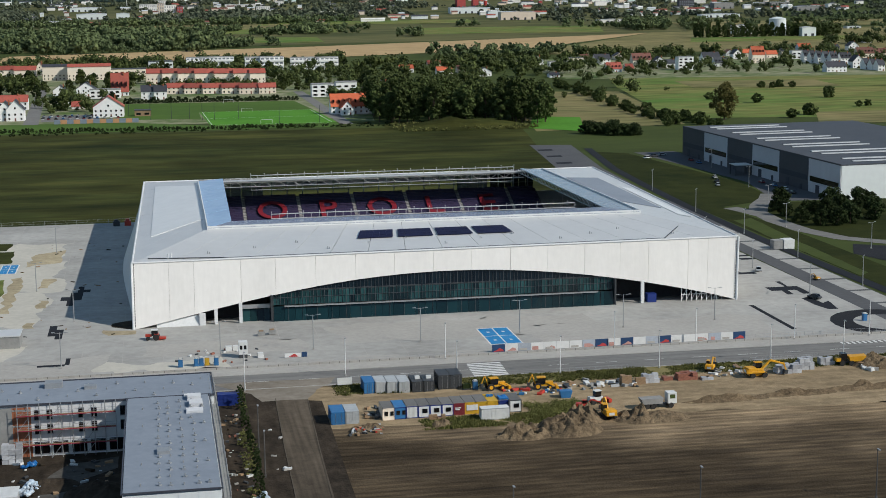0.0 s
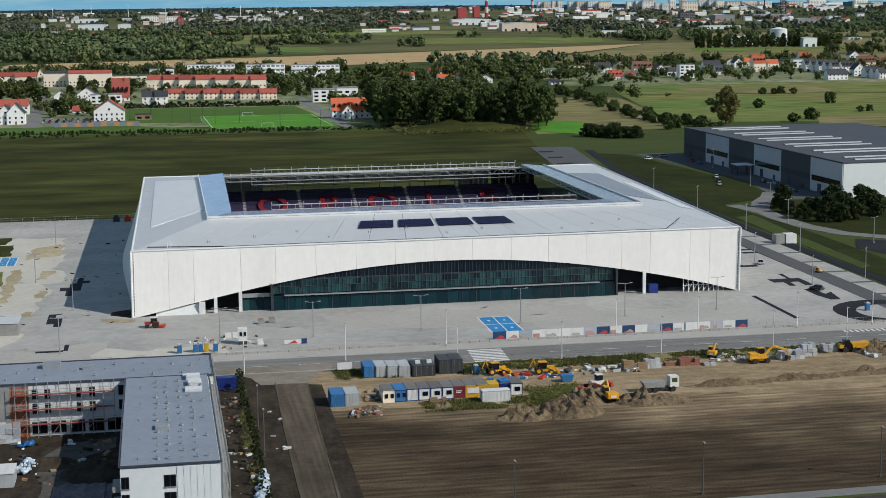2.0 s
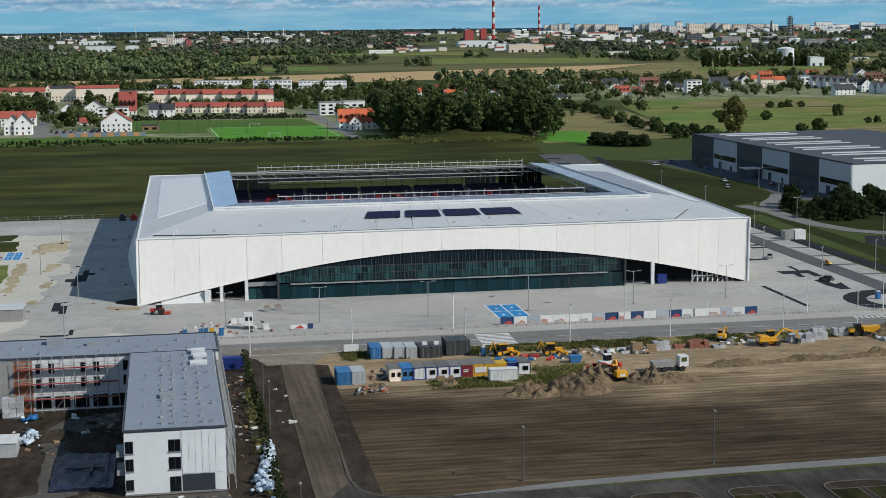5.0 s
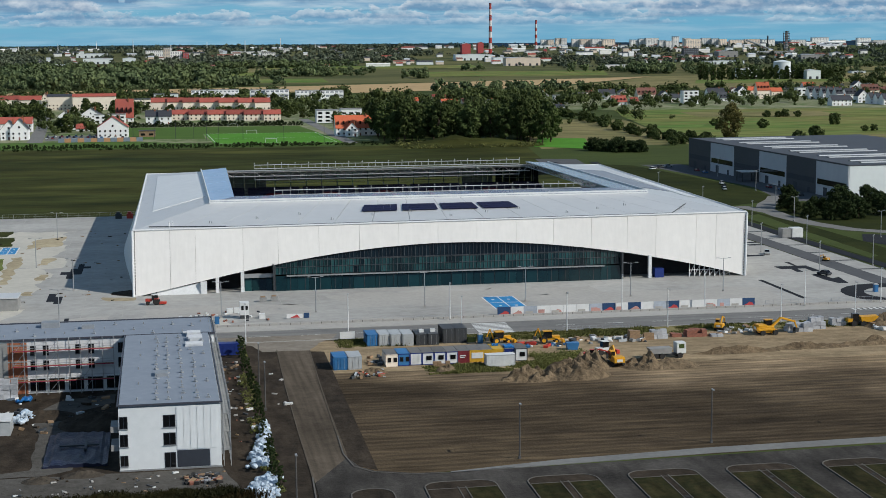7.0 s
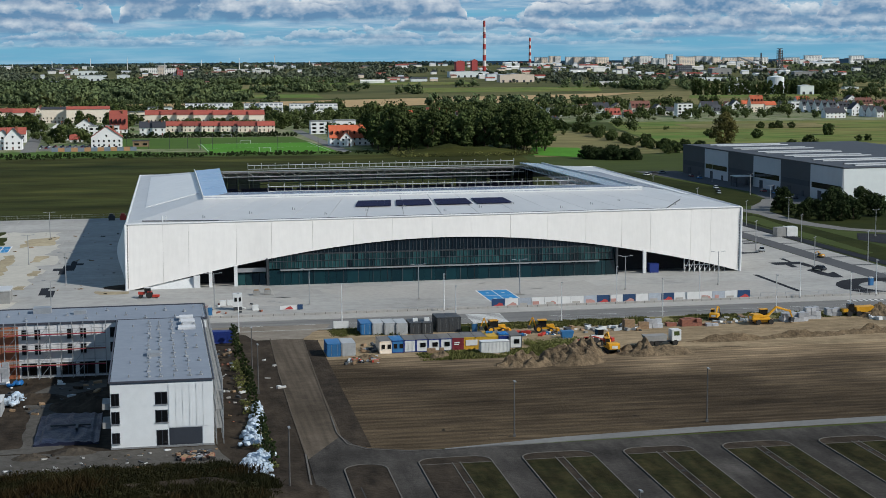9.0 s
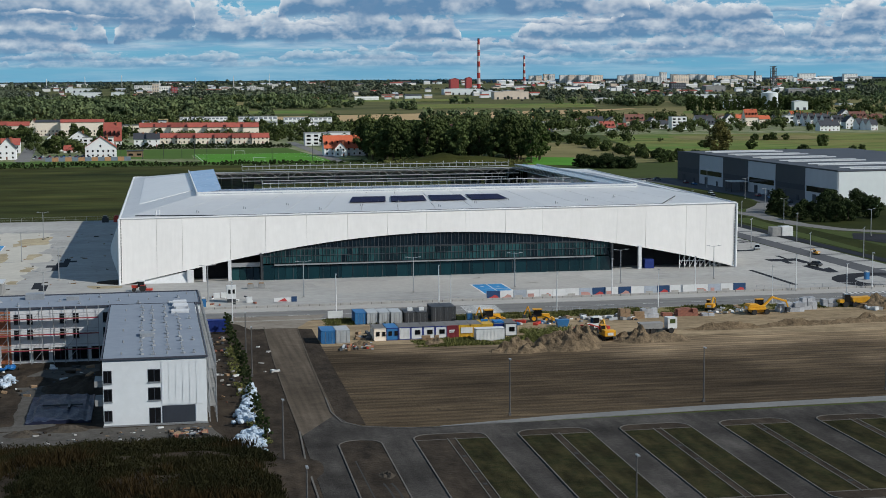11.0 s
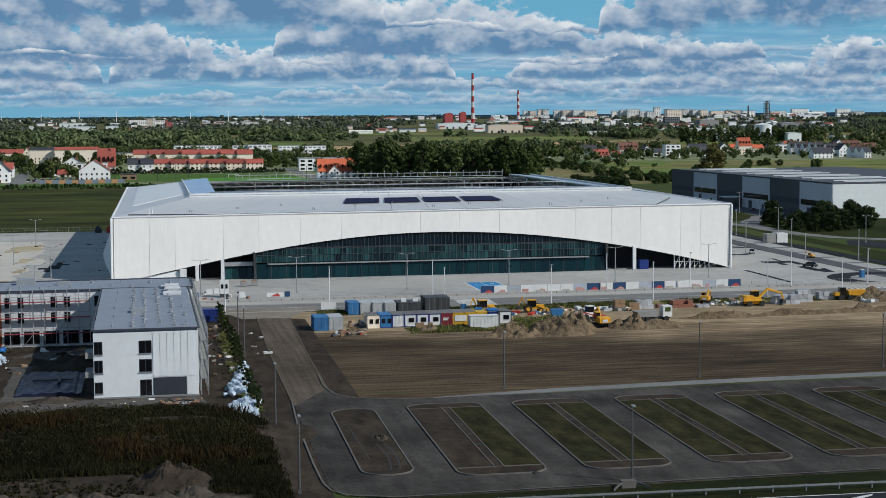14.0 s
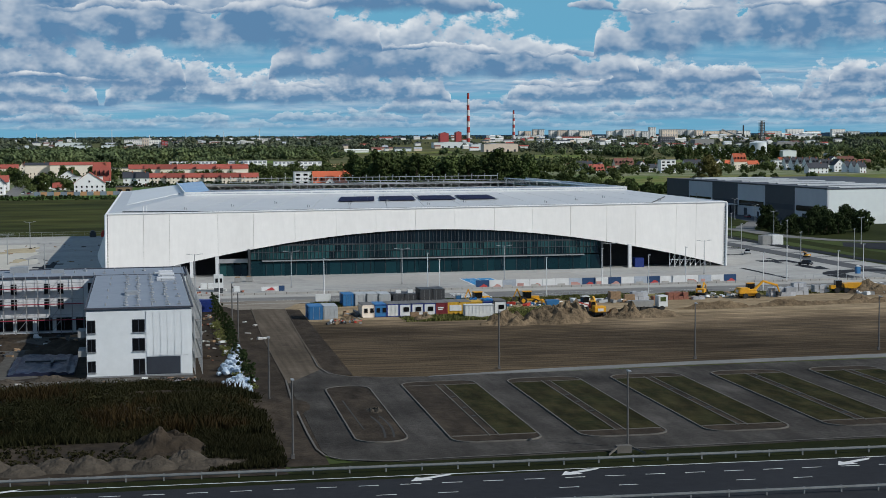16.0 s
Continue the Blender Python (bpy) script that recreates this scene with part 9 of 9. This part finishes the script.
scatter(small, pl, rng, 0.7, 1.5)
dark = [make_tree("bush", 170 + k, 7, 5.5, LEAF_DARK, "dark thicket at the meadow's edge", 80, 0.45, 16, 0.03, "bush") for k in range(2)]
scatter(dark, [(176 + k * 3.4, 478 - k * 2.5 + rng.uniform(-6, 6)) for k in range(8)], rng, 0.8, 1.15)
# row of thin shrubs beside the apartment block
cols = [make_tree("shrub", 180 + k, 4.4, 0.8, LEAF_DARK, "narrow dark green shrub in the hedge row", 60, 0.14, 12, 0.05, "shrub") for k in range(3)]
scatter(cols, [(-58.4 + rng.uniform(-0.7, 0.7), -78 - k * 2.4 + rng.uniform(-1, 1)) for k in range(48) if k % 7 != 5], rng, 0.35, 1.0)
# village trees
vill = [make_tree("tree", 190 + k, 8 + k * 0.7, 4.2, LEAF_DARK if k == 1 else LEAF_GARDEN, "leafy garden tree between the houses", 60, 0.5, 16, 0.08) for k in range(5)]
pl = []
while len(pl) < 170:
    x, y = rng.uniform(-230, 130), rng.uniform(690, 1330)
    if -100 < x < 42 and y < 860:
        continue
    if any(abs(y - c) < 9 and abs(x - cx) < cw for c, cx, cw in ((1110, -150, 100), (1010, -25, 62), (1000, -25, 62), (890, -20, 55), (880, -20, 60), (865, -20, 60), (985, -20, 62), (970, -20, 62), (1225, 30, 90), (1213, 30, 90), (1200, 30, 95), (1185, 40, 75))):
        continue
    if -168 < x < -148 and y < 950:
        continue
    if x < 40 and y < 860 and rng.uniform() < 0.5:
        continue
    pl.append((x, y))
scatter(vill, pl, rng, 0.55, 1.25)
backs = [make_tree("shrub", 220 + k, 4.0, 2.2, LEAF_DARK, "dark hedge shrub behind the village pitch", 60, 0.35, 9, 0.03, "shrub") for k in range(2)]
scatter(backs, [(-96 + k * 3.0, 803 - 0.1 * k + rng.uniform(-2, 2)) for k in range(44)], rng, 0.6, 1.2)
# hedge before the meadow's far edge
hedge = [make_tree("shrub", 200 + k, 3.2, 2.0, LEAF_DARK, "dark hedge shrub at the meadow's edge", 46, 0.3, 9, 0.03, "shrub") for k in range(2)]
scatter(hedge, [(-180 + k * 2.7, 588 - 0.2 * k + rng.uniform(-2, 2)) for k in range(76)], rng, 0.35, 0.85)
# poplar row
pops = [make_tree("poplar", 210 + k, 22, 5.2, LEAF, "tall slender tree in a long row", 60, 0.9, 20, 0.08) for k in range(3)]
scatter(pops, [(700 + k * 4.6, 1782 - k * 0.4 + rng.uniform(-8, 8)) for k in range(42)], rng, 0.55, 1.05)


CLEARINGS = ((-270, 130, 1440, 1640), (40, 160, 1480, 1760), (-215, 225, 2270, 2330), (-150, 240, 2430, 2600), (330, 700, 2060, 2250), (120, 540, 2560, 2640), (830, 1320, 2090, 2250), (690, 990, 1330, 1480))


def in_clearing(x, y):
    """Open fields in the woods, and the big stubble field."""
    if any(x0 < x < x1 and y0 < y < y1 for x0, x1, y0, y1 in CLEARINGS):
        return True
    return 1430 < y < 2030 and 120 + 0.25 * (y - 1395) < x < 720 + 0.30 * (y - 1350)


def woods(name, label, areas, seed, quads, size, cut=-0.12, leaf=LEAF_FAR):
    """Woodland as one mass: for every tree a dark heart and a shell of leaf clumps."""
    r = np.random.default_rng(seed)
    px, py, ph = [], [], []
    for x0, x1, y0, y1, n, h, lean in areas:
        x = r.uniform(x0, x1, n)
        y = r.uniform(y0, y1, n)
        field = np.array([noise.noise((a * 0.0032, b * 0.007, seed)) + 0.6 * noise.noise((a * 0.013, b * 0.022, seed)) for a, b in zip(x, y)])
        keep = np.array([q > cut and not in_clearing(a + lean * (b - y0), b) for q, a, b in zip(field, x, y)])
        px.append((x + lean * (y - y0))[keep])
        py.append(y[keep])
        ph.append((h * (0.8 + 0.6 * np.clip(field - cut, 0, 1)) * (0.35 + 1.15 * r.uniform(0, 1, n) ** 1.6))[keep])
    px, py, ph = np.concatenate(px), np.concatenate(py), np.concatenate(ph)
    pz = np.array([lift(a, b) for a, b in zip(px, py)])
    rad = ph * 0.42
    lumps = [np.stack([px, py, pz + ph * 0.50, rad, ph * 0.46], 1)]
    for k in range(3):
        a = r.uniform(0, 2 * np.pi, len(px))
        q = r.uniform(0.55, 0.85, len(px))
        lumps.append(np.stack([px + rad * 0.75 * np.cos(a), py + rad * 0.75 * np.sin(a), pz + ph * r.uniform(0.25, 0.72, len(px)), rad * q, ph * 0.36 * q], 1))
    lumps = np.concatenate(lumps)
    v, f = leaf_cloud(r, lumps, max(8, quads // 4), size, 0.35)
    grow = np.repeat(np.clip(lumps[:, 3] / (np.mean(rad) * 0.8), 0.45, 2.2), max(8, quads // 4))
    mid = v.reshape(-1, 4, 3).mean(1, keepdims=True)
    v = (mid + (v.reshape(-1, 4, 3) - mid) * grow[:, None, None]).reshape(-1, 3)
    heart = np.array([(0.62, 0, 0), (-0.62, 0, 0), (0, 0.62, 0), (0, -0.62, 0), (0, 0, 0.62), (0, 0, -0.7)])
    tri = np.array([(0, 2, 4), (2, 1, 4), (1, 3, 4), (3, 0, 4), (2, 0, 5), (1, 2, 5), (3, 1, 5), (0, 3, 5)])
    hv = (lumps[:, None, :3] + heart[None] * lumps[:, None, [3, 3, 4]]).reshape(-1, 3)
    hf = (tri[None] + 6 * np.arange(len(lumps))[:, None, None]).reshape(-1, 3) + len(v)
    faces = f.tolist() + hf.tolist()
    ob = new(name, raw_mesh(name, np.concatenate([v, hv]), faces, leaf))
    return tagged(ob, label=label, category="woodland", kind="stuff")


woods("woodland", "dense dark green woodland beyond the fields", [
    (-420, 70, 1640, 2240, 2300, 15, -0.06), (70, 170, 1790, 2240, 330, 14, 0.02), (170, 340, 1900, 2240, 420, 15, 0.02), (-560, 330, 2620, 2760, 900, 12, -0.03),
    (-330, 300, 2340, 2420, 300, 11, 0), (340, 760, 2080, 2420, 800, 13, 0.25), (-150, 130, 1290, 1400, 170, 8, 0), (-340, -190, 1180, 1420, 190, 9, 0),
    (240, 420, 1330, 1460, 190, 13, 0), (720, 1250, 1880, 2400, 900, 12, 0.3), (640, 900, 1270, 1420, 160, 9, 0), (920, 1160, 1480, 1840, 260, 10, 0.2)], 5, 72, 1.3, -0.02, LEAF_WOOD)
woods("village_trees", "leafy trees round the village gardens", [(75, 330, 740, 1010, 70, 8, 0), (140, 330, 1000, 1250, 120, 9, 0), (-60, 40, 912, 955, 34, 6, 0), (-110, 40, 1040, 1085, 60, 7, 0), (-240, 60, 1145, 1190, 120, 8, 0), (-165, -112, 720, 860, 26, 6, 0), (62, 140, 690, 840, 60, 8, 0), (-250, 130, 1260, 1310, 160, 9, 0), (-230, 40, 905, 990, 50, 5, 0), (40, 140, 880, 1180, 70, 7, 0), (330, 740, 1000, 1290, 210, 6.5, 0), (290, 560, 965, 1010, 26, 5, 0), (300, 700, 1290, 1340, 120, 8, 0), (720, 930, 1770, 1835, 70, 11, 0), (740, 1000, 1300, 1560, 160, 9, 0), (-250, -190, 700, 1150, 60, 8, 0)], 8, 150, 0.62, -2, LEAF_VILLAGE)
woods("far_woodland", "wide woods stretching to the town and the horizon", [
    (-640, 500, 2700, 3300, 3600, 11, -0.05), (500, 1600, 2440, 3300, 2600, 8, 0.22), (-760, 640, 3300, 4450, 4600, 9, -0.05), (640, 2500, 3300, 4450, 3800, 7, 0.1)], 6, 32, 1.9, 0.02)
woods("horizon_forest", "dark forest along the horizon", [(-1000, 2700, 4380, 4680, 4600, 6, 0), (-900, 900, 4150, 4400, 2600, 7, 0)], 7, 32, 1.2, -2, LEAF_HAZY)


def bank(x, y):
    """Height of the overgrown bank before the building."""
    return 2.0 * np.maximum(0, 1 - np.hypot((x + 81) / 30, (y + 206) / 19)) ** 0.8


def ground_cover(name, label, x0, x1, y0, y1, n, h, mat, seed, cut=-0.1, size=0.4, quads=12, base=None):
    """Uneven low growth as one mass."""
    r = np.random.default_rng(seed)
    x, y = r.uniform(x0, x1, n), r.uniform(y0, y1, n)
    keep = np.array([noise.noise((a * 0.09, b * 0.09, seed)) > cut for a, b in zip(x, y)])
    x, y = x[keep], y[keep]
    hh = h * r.uniform(0.4, 1.2, len(x))
    v, f = leaf_cloud(r, np.stack([x, y, hh * 0.45 + (base(x, y) if base else 0), hh * 0.7, hh * 0.55], 1), quads, size)
    v[:, 2] = np.maximum(v[:, 2], 0.03)
    ob = new(name, raw_mesh(name, v, f, mat))
    return tagged(ob, label=label, category="scrub", kind="stuff")


def tall_growth(name, label, x0, x1, y0, y1, n, h, mat, seed, cut=-0.4, stems=12, base=None, wide=0.05):
    """Upright stems and blades in uneven tufts, taller where the noise is high, as one mass."""
    r = np.random.default_rng(seed)
    x, y = r.uniform(x0, x1, n), r.uniform(y0, y1, n)
    f = np.array([noise.noise((a * 0.11, b * 0.11, seed)) + 0.5 * noise.noise((a * 0.4, b * 0.4, seed)) for a, b in zip(x, y)])
    keep = f > cut
    x, y, f = x[keep], y[keep], f[keep]
    k = len(x)
    px = (x[:, None] + r.normal(scale=0.35, size=(k, stems))).ravel()
    py = (y[:, None] + r.normal(scale=0.35, size=(k, stems))).ravel()
    hh = (h * (0.55 + 0.7 * np.clip(f, -0.5, 1.0))[:, None] * r.uniform(0.5, 1.25, (k, stems))).ravel()
    pz = (base(px, py) if base else np.zeros(len(px))) - 0.1
    a = r.uniform(0, 2 * np.pi, len(px))
    tilt = r.normal(scale=0.28, size=(len(px), 2)) * hh[:, None]
    w = wide * r.uniform(0.6, 1.8, len(px))
    dx, dy = np.cos(a) * w, np.sin(a) * w
    low_ = np.stack([px, py, pz], 1)
    side = np.stack([dx, dy, np.zeros(len(px))], 1)
    mid = low_ + np.stack([tilt[:, 0] * 0.4, tilt[:, 1] * 0.4, hh * 0.6], 1)
    tip = low_ + np.stack([tilt[:, 0], tilt[:, 1], hh], 1)
    v = np.stack([low_ - side, low_ + side, mid + side * 1.7, tip, mid - side * 1.7], 1).reshape(-1, 3)
    ob = new(name, raw_mesh(name, v, np.arange(len(px) * 5).reshape(-1, 5), mat))
    return tagged(ob, label=label, category="scrub", kind="stuff")


tall_growth("scrub", "dark dense scrub before the apartment block", -112, -60, -227, -190, 11000, 2.0, SCRUB, 1, -0.5, 12, bank, 0.035)
tall_growth("scrub", "rusty dry stems standing in the scrub", -108, -61, -224, -192, 2200, 2.2, SCRUB_RUST, 21, -0.02, 10, bank, 0.03)
ground_cover("scrub", "low dark bushes in the scrub", -110, -62, -222, -192, 900, 2.0, SCRUB, 22, -0.05, 0.13, 60, bank)
tall_growth("scrub", "dark dense scrub beside the earth strip", -67, -58.6, -246, -198, 2800, 1.3, SCRUB, 2, -0.4, 12, bank, 0.035)
ground_cover("grass_tufts", "low dark grass on the rough ground", -112, -66, -240, -224, 900, 0.5, SCRUB, 12, -0.1, 0.14, 16)
tall_growth("weeds", "green weeds round the site containers", -22, 10, -112, -104, 1500, 0.9, WEED, 3, -0.35, 9, None, 0.05)
ground_cover("weeds", "green bushy weeds beside the heaps", 2, 14, -108, -97, 520, 1.1, WEED, 4, -0.2, 0.12, 30)
tall_growth("weeds", "rough green weeds on the road verge", -8, 128, -79.5, -71.4, 5200, 0.85, WEED, 5, -0.5, 9, None, 0.05)
tall_growth("weeds", "rough green weeds on the road verge", -37, -21, -81, -71.6, 560, 0.8, WEED, 6, -0.3, 9, None, 0.05)
ground_cover("weeds", "weeds in the hedge row", -60.5, -57.5, -205, -75, 600, 0.8, WEED, 7, -0.1, 0.13, 16)
ground_cover("weeds", "weeds on the dry-grass mound", 70, 158, 520, 570, 700, 2.2, WEED, 8, -0.1, 0.5, 12)
ground_cover("weeds", "rough growth at the meadow's far edge", -180, 140, 560, 585, 500, 1.6, LEAF_DARK, 9, -0.05, 0.5, 12)
